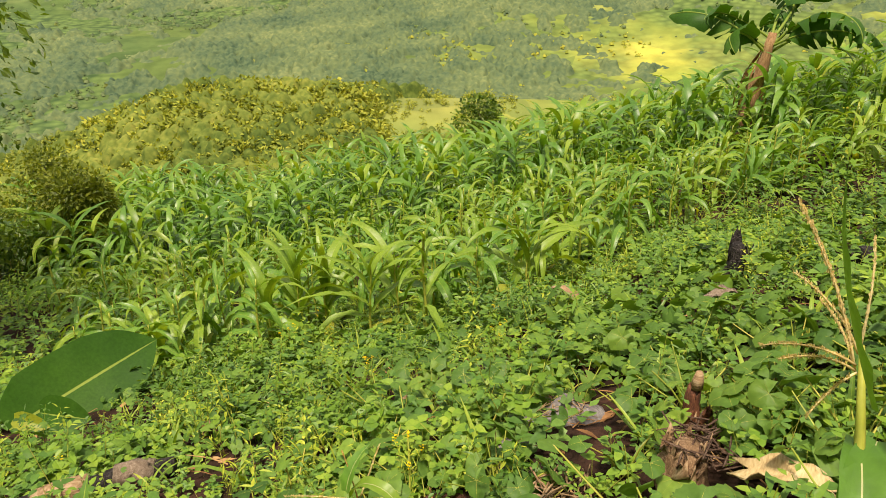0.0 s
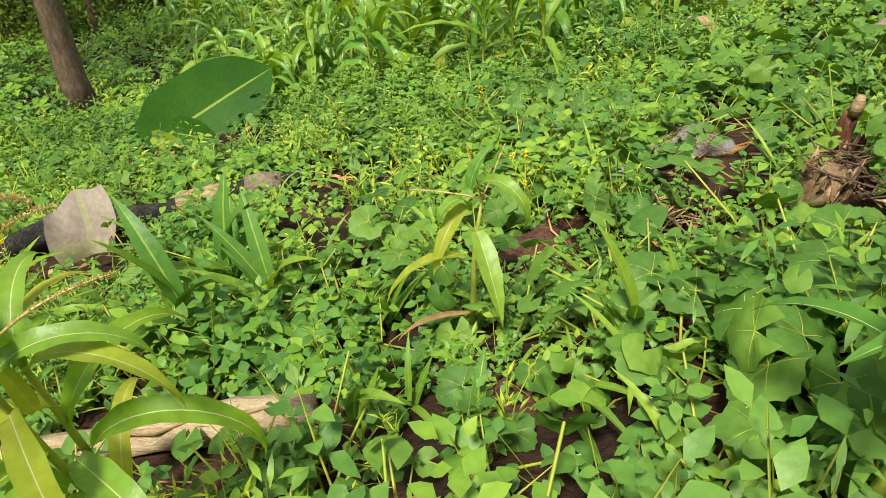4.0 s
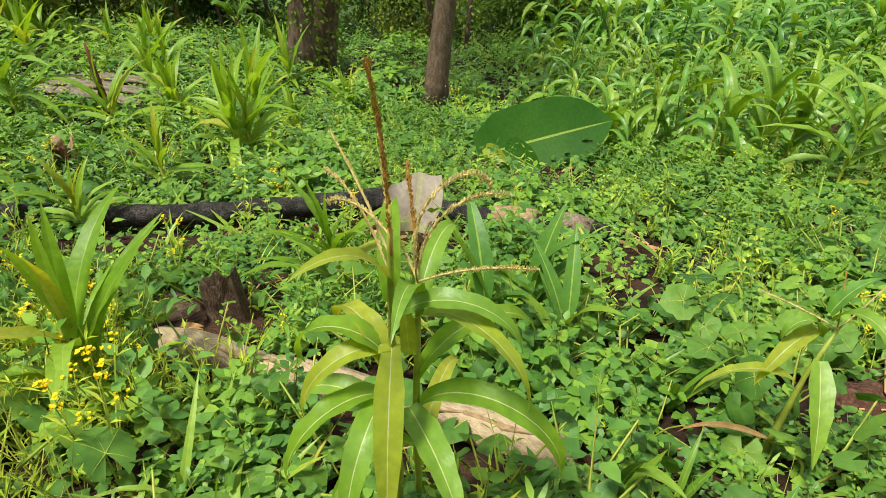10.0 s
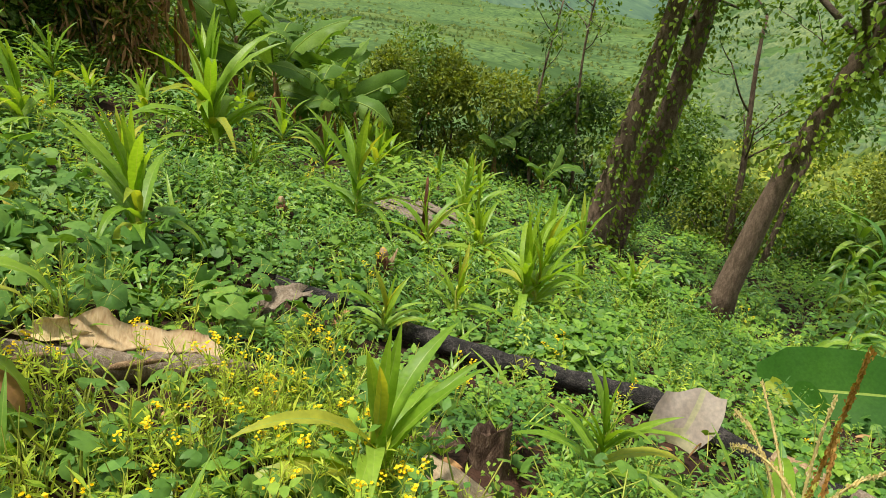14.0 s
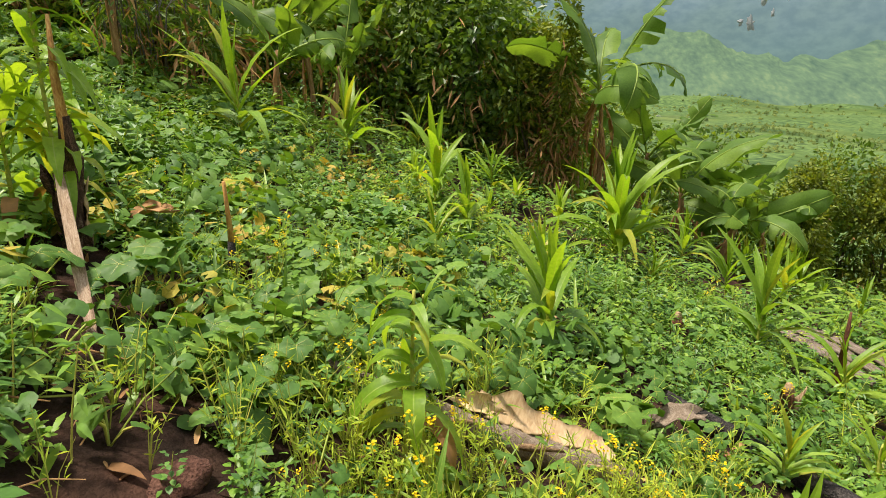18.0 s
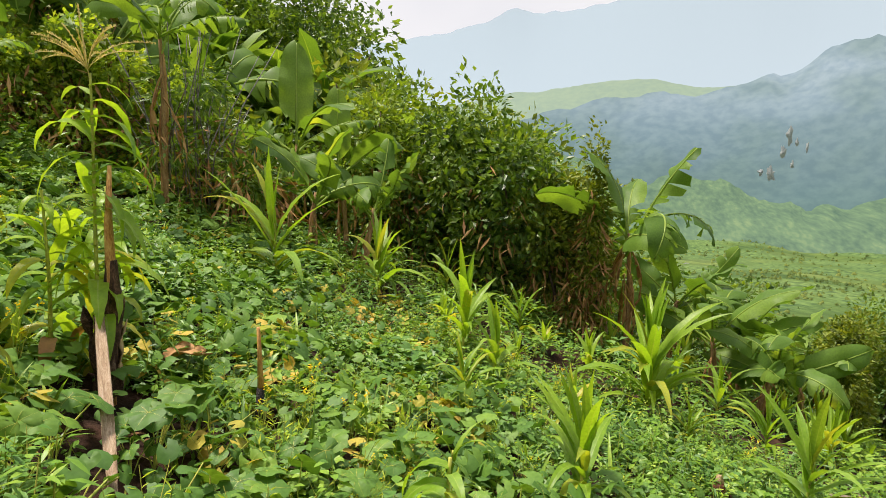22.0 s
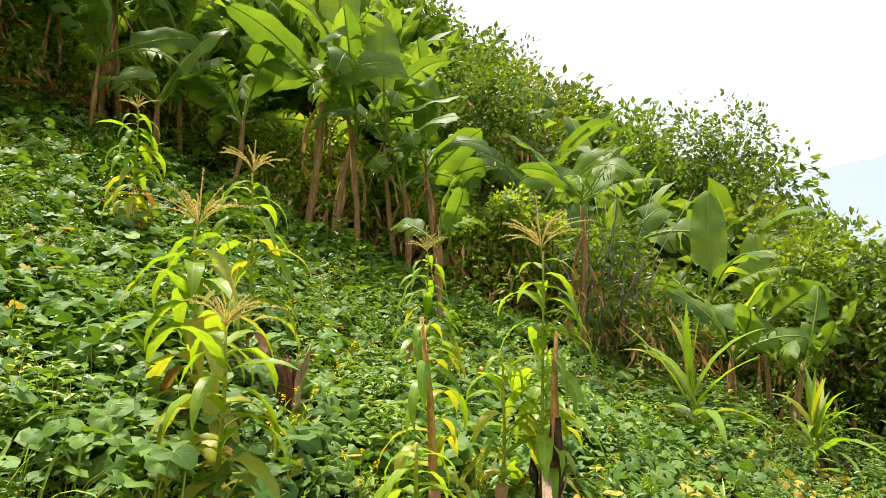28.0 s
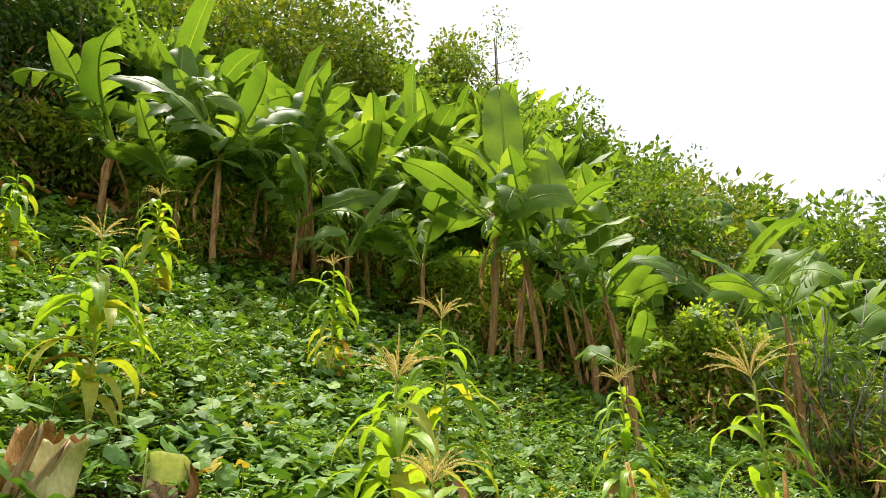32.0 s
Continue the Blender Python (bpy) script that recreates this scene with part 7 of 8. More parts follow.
# bushes that stand out
bush(-15.7, 7.1, 2.4, 3.3, 8000, 0.06, 501, BUSH_OLIVE, "rounded olive-green bush below the field")
bush(-15.3, 9.9, 3.8, 3.3, 15000, 0.065, 502, BUSH_DARK, "wide dark-green bush below the field")
bush(-16.3, 5.8, 1.9, 3.2, 4000, 0.06, 503, BUSH_BRIGHT, "bright leafy bush below the field")
bush(-10.9, 12.3, 2.4, 2.2, 4000, 0.05, 504, BUSH_OLIVE, "brownish twiggy bush at the field's foot", stems=14)
bush(-10.5, 17.0, 2.4, 3.0, 4000, 0.07, 505, BUSH_OLIVE, "olive bush on the slope below")
bush(-13.8, 13.1, 2.2, 3.6, 4000, 0.07, 506, BUSH, "dark bush on the slope below")
bush(-14.6, -1.9, 3.0, 4.8, 6500, 0.098, 507, BUSH, "large dark-leaved bush on the bank", lobes=30, dead=350)
bush(-14.8, -3.3, 2.8, 4.0, 5200, 0.098, 508, BUSH, "large dark-leaved bush on the bank", lobes=26, dead=300)
bush(-14.2, -0.5, 2.2, 3.6, 6000, 0.085, 509, BUSH_OLIVE, "dense olive bush on the bank", lobes=24, dead=350)
bush(-14.6, -4.6, 2.6, 3.9, 6000, 0.085, 510, BUSH_BRIGHT, "leafy bush on the bank", lobes=24, dead=900)
brush = bush(-9.9, -6.2, 2.4, 2.4, 3400, 0.05, 511, BUSH, "grey-green brush with bare canes", stems=10, long=3.5, dead=700)
for k in range(30):
    a_, o_, h_ = k * 2.4, 0.15 + 0.035 * k, 1.7 + 1.3 * math.sin(k * 1.7) ** 2
    V, Q, T = tube([(0.4 * math.cos(a_), 0.4 * math.sin(a_), 0), (0.7 * o_ * math.cos(a_), 0.7 * o_ * math.sin(a_), h_ * 0.6), (1.3 * o_ * math.cos(a_ + 0.2), 1.3 * o_ * math.sin(a_ + 0.2), h_)], (0.014, 0.011, 0.005), 5, True, 0.1, k)
    part("cane", Shape().add(V, Q, T).mesh("cane", GREY), brush, label="bare grey cane")
bush(-13.4, -0.1, 0.9, 4.3, 2600, 0.06, 516, BUSH_OLIVE, "dead stem wrapped in climbing vines", lobes=14, stems=3, dead=500)
bush(-14.3, 4.9, 1.7, 2.8, 4000, 0.06, 512, BUSH_OLIVE, "olive bush beside banana leaves")
bush(1.6, 24.0, 2.4, 2.9, 5000, 0.08, 513, BUSH, "dark round bush at the far end of the maize")
bush(-8.4, 14.8, 1.8, 2.9, 5000, 0.07, 514, BUSH_OLIVE, "shrub beside the maize stand")
bush(-11.8, -10.2, 3.0, 5.4, 7000, 0.07, 515, BUSH, "grey-brown bush above the bananas", lobes=24, dead=900)
bush(-19.0, -7.6, 3.6, 6.6, 9000, 0.09, 520, BUSH, "slim tree-like bush with a loose leafy crown", lobes=34)
bush(-18.2, -9.4, 3.0, 5.6, 7000, 0.09, 521, BUSH, "tall bush with an airy crown", lobes=30)
bush(-16.5, -12.5, 3.6, 5.0, 7000, 0.09, 523, BUSH_OLIVE, "airy olive bush on the skyline", lobes=30)
tree(-12.5, -16.5, 8.0, 0.06, 522, BUSH, 1500, 0.07, "thin tall tree with sparse leaves", clear=0.35, spread_by=0.08)

for k, (az, r, h_) in enumerate(((161, 22, 8.4), (157, 22.5, 7.8), (153.5, 23, 7.0), (165, 21, 8.8), (169, 21, 9.0), (146, 27, 5.5), (158, 26, 6), (189, 22, 8), (136, 26, 6))):
    x_, y_ = polar(az, r)
    bush(x_, y_, 0.75 * h_, h_, 4200, 0.13, 540 + k, (BUSH, BUSH_OLIVE)[k % 2], "tall leafy bush on the hill above the bananas", lobes=32)

for k, (az, r, h_) in enumerate(((188, 15.5, 8.0),)):
    x_, y_ = polar(az, r)
    tree(x_, y_, h_, 0.16, 560 + k, BUSH, 6500, 0.12, "large dark tree spreading over the banana grove", clear=0.55, spread_by=0.2, wide=1.6)

for k in range(13):
    az = 150 + 3.2 * k
    x_, y_ = polar(az, 20.5 + 2.5 * (k % 3))
    bush(x_, y_, 3.8, 4.6 + 0.2 * k, 3600, 0.12, 580 + k, (BUSH, BUSH_OLIVE, BUSH)[k % 3], "leafy bush on the brow of the hill", lobes=26)

# woods on the far slopes
far_crowns = []
for s in range(8):
    rs = np.random.RandomState(s)
    S = Shape()
    nu, nv = 5, 2
    V = []
    for q in range(nv + 1):
        f = q / nv * 1.75
        for i in range(nu):
            a_ = i / nu * 6.283
            k_ = 0.4 * rs.uniform(0.6, 1.3)
            V.append((k_ * math.sin(f) * math.cos(a_), k_ * math.sin(f) * math.sin(a_), 0.18 + k_ * 0.9 * math.cos(f)))
    S.add(V, [(q * nu + i, (q + 1) * nu + i, (q + 1) * nu + (i + 1) % nu, q * nu + (i + 1) % nu) for q in range(nv) for i in range(nu)])
    V, T = leaf_cloud([((0, 0, 0.3), (0.48, 0.48, 0.42))], 14 if s < 4 else 5, 0.2, s, fill_in=0.3)
    S.add(V, T=T)
    far_crowns.append(S.arrays())
for s in range(8, 12):
    V, T = leaf_cloud([((0.16 * math.cos(2.1 * q + s), 0.16 * math.sin(2.1 * q + s), 0.26 + 0.14 * (q % 2)), (0.3, 0.3, 0.24)) for q in range(4)], 46, 0.15, s, fill_in=0.3)
    far_crowns.append(Shape().add(V, T=T).arrays())
for tag, count, r0, r1, a0, a1, lo, hi, k0, base in (("slope_scrub", 2400, 26, 75, -45, 108, 0.9, 2.4, 8, 0.1), ("valley_woods", 2600, 75, 250, 40, 108, 1.2, 3.2, 0, 0.1), ("valley_woods", 1500, 60, 108, -40, 40, 1.0, 2.4, 8, 0.4), ("valley_woods", 2200, 108, 214, -38, 6, 0.9, 2.6, 8, 0.03), ("valley_woods", 3600, 112, 172, 5, 42, 1.8, 4.6, 8, 0.75), ("hillside_woods", 8000, 230, 640, -38, 42, 1.4, 4.0, 4, 0.02), ("hillside_woods", 6000, 250, 640, 42, 108, 1.8, 4.2, 4, 0.12), ("hillside_woods", 3000, 640, 1400, 45, 100, 3.0, 7.0, 4, 0.1)):
    wood_at = lambda x, y: np.clip(base + 6 * (0.1 + fbm(x / (r1 * 0.13) + 9, y / (r1 * 0.13) + 3, 5, 0.6)), base, 1)
    P = strew(count, r0, r1, a0, a1, lambda x, y: wood_at(x, y) * np.where(-x > 1.3 * y, 0.5, np.where(-x > 0.9 * y, 0.7, 1)))
    n = len(P)
    turn = np.degrees(np.arctan2(-P[:, 0], P[:, 1])) + rng.normal(0, 7, n)
    # Sunlit or hazed leaf colour is chosen by direction and distance.
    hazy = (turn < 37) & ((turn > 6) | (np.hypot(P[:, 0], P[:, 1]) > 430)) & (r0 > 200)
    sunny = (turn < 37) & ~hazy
    for sub, mat in ((sunny, FARWOOD_SUN), (hazy, FARWOOD_HAZE), ((turn >= 37), FARWOOD_DEEP)):
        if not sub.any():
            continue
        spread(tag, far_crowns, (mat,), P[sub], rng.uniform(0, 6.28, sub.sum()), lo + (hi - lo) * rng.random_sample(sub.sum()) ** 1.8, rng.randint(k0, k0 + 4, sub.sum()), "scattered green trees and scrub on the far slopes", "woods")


def canopy_sheet(r0, r1, a0, a1, nr, na, cell, label, clear, seed, tall=0.8):
    """Closed woods on a far slope: domed crowns side by side, with open clearings left out."""
    rr = np.geomspace(r0, r1, nr)
    aa = np.radians(np.linspace(a0, a1, na))
    R_, A_ = np.meshgrid(rr, aa, indexing="ij")
    X_, Y_ = -R_ * np.sin(A_), R_ * np.cos(A_)
    rs = np.random.RandomState(seed)
    jit = rs.uniform(0.1, 0.9, (512, 512, 2))
    rad = rs.uniform(0.5, 0.95, (512, 512)) * cell
    top = rs.uniform(0.6, 1.25, (512, 512)) * cell * tall
    ci, cj = np.floor(X_ / cell).astype(int), np.floor(Y_ / cell).astype(int)
    H_ = np.zeros_like(X_)
    for di in (-1, 0, 1):
        for dj in (-1, 0, 1):
            u_, v_ = (ci + di) % 512, (cj + dj) % 512
            cx, cy = (ci + di + jit[u_, v_, 0]) * cell, (cj + dj + jit[u_, v_, 1]) * cell
            q_ = 1 - ((X_ - cx) ** 2 + (Y_ - cy) ** 2) / rad[u_, v_] ** 2
            H_ = np.maximum(H_, top[u_, v_] * np.sqrt(np.clip(q_, 0, 1)))
    H_ *= 1 + 0.25 * fbm(X_ / 2.1, Y_ / 2.1, 2)
    open_ = fbm(X_ / (r1 * 0.13) + 9, Y_ / (r1 * 0.13) + 3, 5, 0.6)
    wood = np.clip(2.2 * (open_ + np.interp(np.degrees(A_), (0, 7, 13), (clear[0], 0.5 * sum(clear), clear[1])) + 0.5 * np.clip(fbm(X_ / 9.0, Y_ / 9.0, 3), -1, 1)), 0, 1)
    V_ = np.stack([X_, Y_, land(X_.ravel(), Y_.ravel()).reshape(X_.shape) - 1.0 + (1.0 + H_) * wood], 2).reshape(-1, 3)
    i_, j_ = np.meshgrid(np.arange(nr - 1), np.arange(na - 1), indexing="ij")
    q = np.stack([(i_ * na + j_).ravel(), (i_ * na + j_ + 1).ravel(), ((i_ + 1) * na + j_ + 1).ravel(), ((i_ + 1) * na + j_).ravel()], 1)
    q = q[(wood.ravel()[q] > 0.12).any(1)]
    used, q = np.unique(q, return_inverse=True)
    return tagged(new("hillside_woods", fill(bpy.data.meshes.new("hillside_woods"), V_[used], q.reshape(-1, 4)[:, ::-1])), label, "woods", kind="stuff")


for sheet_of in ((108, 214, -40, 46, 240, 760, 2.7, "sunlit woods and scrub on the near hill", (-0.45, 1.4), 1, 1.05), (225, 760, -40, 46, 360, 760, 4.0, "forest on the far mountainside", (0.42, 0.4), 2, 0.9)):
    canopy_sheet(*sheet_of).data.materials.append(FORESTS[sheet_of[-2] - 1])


# ---- things lying in the field ----
def single(name, S, mats, x, y, label, category, z=None, group="", local=None):
    """A thing of one mesh."""
    ob = new(name, S.mesh(name, *mats))
    ob.matrix_basis = Matrix.Translation((x, y, gz(x, y) if z is None else z)) @ (local or Matrix())
    return tagged(ob, label, category, group)


def lump(w, d_, h, seed, rough=0.2, nu=18, nv=10):
    """A lumpy rock or clod."""
    S = Shape()
    V = []
    for j in range(nv):
        f = j / (nv - 1) * math.pi
        for i in range(nu):
            a_ = i / nu * 2 * math.pi
            p = np.array((math.sin(f) * math.cos(a_), math.sin(f) * math.sin(a_), math.cos(f)))
            k = 1 + rough * float(fbm(np.array(p[0] * 1.7 + seed), np.array(p[1] * 1.7 + p[2] * 1.3), 3))
            V.append(p * k * (w / 2, d_ / 2, h))
    Q = [(j * nu + i, (j + 1) * nu + i, (j + 1) * nu + (i + 1) % nu, j * nu + (i + 1) % nu) for j in range(nv - 1) for i in range(nu)]
    return S.add(V, Q)


def sheet(L, W, curl, seed, nu=10, nv=7, arch=0.0, ragged=0.15, thick=0.006):
    """A curled dry sheath or leaf piece with ragged ends and real thickness, along +y."""
    rs = np.random.RandomState(seed)
    V = []
    for sgn in (1, -1):
        for j in range(nu + 1):
            s = j / nu
            for i in range(nv + 1):
                u = i / nv * 2 - 1
                a_ = u * curl
                r_ = W / 2 / max(curl, 0.15)
                w_ = (1 - 0.35 * abs(2 * s - 1) ** 2.5)
                x_ = r_ * math.sin(a_) * w_
                z_ = r_ * (1 - math.cos(a_)) * w_
                rag = ragged * W * (math.sin(i * 2.3 + seed) + math.sin(i * 5.1)) * 0.5 * (abs(2 * s - 1) ** 3)
                V.append((x_, L * s + rag * (1 if s > 0.5 else -1), z_ + arch * math.sin(s * math.pi) + 0.012 * math.sin(j * 1.7 + i * 1.1 + seed) + sgn * thick / 2))
    n1 = (nu + 1) * (nv + 1)
    Q = []
    for j in range(nu):
        for i in range(nv):
            q = (j * (nv + 1) + i, j * (nv + 1) + i + 1, (j + 1) * (nv + 1) + i + 1, (j + 1) * (nv + 1) + i)
            Q += [q, tuple(n1 + k for k in q[::-1])]
    for j in range(nu):
        for i in (0, nv):
            a_, b_ = j * (nv + 1) + i, (j + 1) * (nv + 1) + i
            Q.append((a_, b_, n1 + b_, n1 + a_) if i == 0 else (b_, a_, n1 + a_, n1 + b_))
    for i in range(nv):
        for j in (0, nu):
            a_, b_ = j * (nv + 1) + i, j * (nv + 1) + i + 1
            Q.append((b_, a_, n1 + a_, n1 + b_) if j == 0 else (a_, b_, n1 + b_, n1 + a_))
    return Shape().add(V, Q)


def aim(p0, p1, up=(0, 0, 1)):
    """A pose at p0 whose +y runs to p1 and whose +z faces up."""
    y_ = (Vector(p1) - Vector(p0)).normalized()
    x_ = y_.cross(Vector(up)).normalized()
    z_ = x_.cross(y_)
    return Matrix(((x_.x, y_.x, z_.x, p0[0]), (x_.y, y_.y, z_.y, p0[1]), (x_.z, y_.z, z_.z, p0[2]), (0, 0, 0, 1)))


def at(x, y, up=0.0):
    return (x, y, gz(x, y) + up)


# charred log across the slope
path = [at(x_, y_, 0.06 + 0.07 * math.sin(math.pi * k / 8)) for k, (x_, y_) in enumerate(LOG_LINE)]
fine = []
for p, q in zip(path, path[1:]):
    for k in range(4):
        fine.append(np.array(p) * (1 - k / 4) + np.array(q) * k / 4)
log = thing("charred_log", -3.4, 2.2, "long blackened fallen tree trunk lying across the weeds", "log", z=0.0)
log.matrix_basis = Matrix()
V, Q, T = tube(fine, np.interp(np.arange(len(fine)), (0, 10, 20, 31), (0.05, 0.07, 0.08, 0.055)) * (1 + 0.1 * np.sin(np.arange(len(fine)) * 2.3)), 14, True, 0.12, 2)
burnt = part("trunk", Shape().add(V, Q, T).mesh("trunk", CHAR), log)
for f, mat, lab in ((26, PALE_HUSK, "pale peeled patch of wood"), (29, OLDWOOD, "brown patch of bark")):
    V, Q, T = tube([fine[f - 1], fine[f], fine[f + 1]], (0.075, 0.09, 0.07), 12, True, 0.2, f)
    part("bark_patch", Shape().add(V + np.array((0.01, -0.02, 0.02)), Q, T).mesh("bark_patch", mat), burnt, label=lab)

# dry sheath leaning over the log
V, Q, mq = [], [], []
for j in range(15):
    v_ = j / 14
    for i in range(13):
        u_ = i / 6 - 1
        w_ = 0.105 + 0.075 * min(1, v_ * 1.8) - 0.02 * max(0, v_ - 0.8) * 5
        V.append((u_ * w_ + 0.05 * v_, 0.40 * v_ + 0.05 * u_ * v_ + 0.022 * math.sin(u_ * 5 + 1) * v_ ** 2 - 0.03 * (1 - v_) * (1 - u_ * u_), 0.05 * u_ * u_ - 0.16 * v_ * v_ + 0.035 * abs(u_ - 0.25) + 0.009 * math.sin(7 * v_ + 4 * u_)))
for j in range(14):
    for i in range(12):
        Q.append((j * 13 + i, j * 13 + i + 1, (j + 1) * 13 + i + 1, (j + 1) * 13 + i))
        mq.append(2 if i == 7 else (1 if j + 0.5 * i < 8.5 else 0))
S = Shape().add(V, Q, mq=mq)
ob = single("dry_sheath", S, (SHEATH_PALE, SHEATH_CREAM, SHEATH_CREAM), 0, 0, "pale pinkish dried banana sheath draped on the charred log", "dry leaf", z=0.0)
ob.matrix_basis = aim((-2.82, 2.55, gz(-2.93, 2.43) - 0.04), (-2.8, 2.59, gz(-2.93, 2.43) + 0.38), (0.74, -0.66, 0.2)) @ Matrix.Diagonal((1.12, 0.96, 1.0, 1))

# big fallen banana leaf
leafs = thing("fallen_banana_leaf", -4.0, 5.25, "large dark-green banana leaf leaning on the weeds", "banana leaf", z=0.0)
leafs.matrix_basis = Matrix()
V, Q, mq = ribbon(1.5, 0.82, 18, -8, 16, 0.14, 0.05, rib=0.03, seed=3, blunt=0.6)
part("blade", Shape().add(V, Q, mq=mq).mesh("blade", BANANA_DARK, RIB), leafs, aim((-4.05, 5.1, gz(-4.05, 5.1) + 0.05), (-3.0, 6.1, gz(-3.0, 6.1) + 0.6), (0.35, -0.75, 0.55)))
V, Q, mq = ribbon(0.5, 0.36, 5, -30, 8, 0.3, 0.05, rib=0.03, seed=4, blunt=0.3)
part("blade", Shape().add(V, Q, mq=mq).mesh("blade", BANANA_DARK, RIB), leafs, aim((-3.66, 5.02, gz(-3.7, 5.0) + 0.2), (-3.2, 4.87, gz(-3.2, 4.85) + 0.08), (0.3, -0.8, 0.5)))
V, Q, mq = ribbon(0.34, 0.16, 0, -30, 8, 0.5, 0.05, rib=0.05, seed=5, blunt=0.3)
part("curled_edge", Shape().add(V, Q, mq=mq).mesh("curled_edge", MAIZE_YELLOW, RIB), leafs, aim((-3.83, 4.92, gz(-3.85, 4.92) + 0.2), (-3.45, 4.79, gz(-3.45, 4.77) + 0.08), (0.2, -0.8, 0.6)), "yellow-green curled edge")

# split stem lying along the path
p0, p1, p2 = at(-2.42, 0.62, 0.05), at(-1.53, 0.9, 0.05), at(-0.74, 1.08, 0.05)
pts = [np.array(p0) * (1 - t) ** 2 + 2 * t * (1 - t) * np.array(p1) + t * t * np.array(p2) for t in np.linspace(0, 1, 14)]
V, Q, T = tube(pts, 0.062 + 0.012 * np.sin(np.arange(14) * 1.3), 12, True, 0.14, 6)
stem = thing("split_stem", 0, 0, "weathered pale split stem lying in the weeds", "wood", z=0.0)
stem.matrix_basis = Matrix()
half = part("half_log", Shape().add(V, Q, T).mesh("half_log", SPLITWOOD), stem)
for k in range(5):
    i = 2 + 2 * k
    V, Q, T = tube([pts[i] + (0, 0, 0.058), pts[i + 1] + (0.02, -0.02, 0.066), pts[i + 2] + (0, 0, 0.056)], (0.008, 0.016, 0.004), 6, True, 0.2, k)
    part("splinter", Shape().add(V, Q, T).mesh("splinter", PALE_HUSK), half)

# brown stump and clods
stump = thing("tree_stump", -2.5, 1.0, "crumbling dark-brown tree stump among yellow flowers", "stump")
rs = np.random.RandomState(8)
V, sides = [], 13
jag = rs.uniform(0.16, 0.34, sides)
for lev in range(6):
    for k in range(sides):
        a_ = 6.283 * k / sides
        r_ = 0.66 * (0.19, 0.155, 0.14, 0.135, 0.125, 0.085)[lev] * (1 + 0.16 * math.sin(3 * a_ + 1) + 0.1 * rs.uniform(-1, 1))
        V.append((r_ * math.cos(a_), r_ * math.sin(a_), -0.05 + (jag[k] + 0.05) * min(lev / 4, 1) - 0.05 * (lev == 5)))
V.append((0, 0, 0.16))
Q = [(l * sides + k, l * sides + (k + 1) % sides, (l + 1) * sides + (k + 1) % sides, (l + 1) * sides + k) for l in range(5) for k in range(sides)]
T = [(5 * sides + k, 5 * sides + (k + 1) % sides, 6 * sides) for k in range(sides)]
part("body", Shape().add(V, Q, T).mesh("body", STUMPWOOD, smooth=False), stump)
for k, (x_, y_, w_, h_, mat) in enumerate(((-2.74, 0.84, 0.34, 0.035, STUMPWOOD), (0.0, 2.38, 0.22, 0.07, CLAY), (-0.06, 2.1, 0.3, 0.06, CLAY), (0.32, 1.37, 0.2, 0.05, CLAY), (-0.04, 1.08, 0.26, 0.05, CLAY), (-6.3, 2.24, 0.45, 0.1, CLAY), (-5.75, 2.15, 0.4, 0.09, CLAY), (-2.15, -3.05, 0.35, 0.06, CLAY), (-2.0, -1.6, 0.22, 0.05, CLAY))):
    single("clod" if mat is CLAY else "wood_lump", lump(w_, w_ * 0.75, h_, k + 2, 0.35), (mat,), x_, y_, "red-brown clod of clay on bare soil" if mat is CLAY else "flat piece of rotten brown wood", "clod" if mat is CLAY else "wood", group="clods" if mat is CLAY else "")

# grey slab with straw
slab = thing("rock", 0.66, 2.95, "grey flat rock strewn with dry straw", "rock")
part("body", lump(0.52, 0.36, 0.13, 12, 0.3, 24, 12).mesh("body", GREY), slab)
rs = np.random.RandomState(2)
S = Shape()
for k in range(46):
    c0 = np.array((rs.uniform(-0.18, 0.1), rs.uniform(-0.17, 0.1), 0.0))
    c0[2] = 0.135 * math.sqrt(max(0.05, 1 - (c0[0] / 0.27) ** 2 - (c0[1] / 0.19) ** 2))
    d0 = np.array((rs.normal(), rs.normal(), rs.uniform(-0.3, 0.2)))
    d0 *= rs.uniform(0.03, 0.09) / np.linalg.norm(d0)
    V, Q, T = tube([c0 - d0, c0 + (0, 0, 0.006), c0 + d0], (0.002, 0.003, 0.0015), 4, False)
    S.add(V, Q, T)
part("straw", S.mesh("straw", PALE_HUSK), slab, kind="stuff")
single("rock", lump(0.3, 0.24, 0.1, 14, 0.3), (GREY,), 0.32, 2.62, "small grey rock half under the weeds", "rock")
S = Shape()
for k in range(40):
    c0 = np.array((rs.uniform(-0.12, 0.12), rs.uniform(-0.09, 0.09), rs.uniform(0.02, 0.09)))
    d0 = np.array((rs.normal(), rs.normal() * 1.5, rs.uniform(-0.2, 0.2))) * 0.045
    V, Q, T = tube([c0 - d0, c0 + (0, 0, 0.01), c0 + d0], (0.003, 0.006, 0.002), 4, False)
    S.add(V, Q, T)
tagged(single("straw", S, (PALE_HUSK,), 0.5, 2.16, "small pile of dry straw", "straw"), "small pile of dry straw", "straw", kind="stuff")


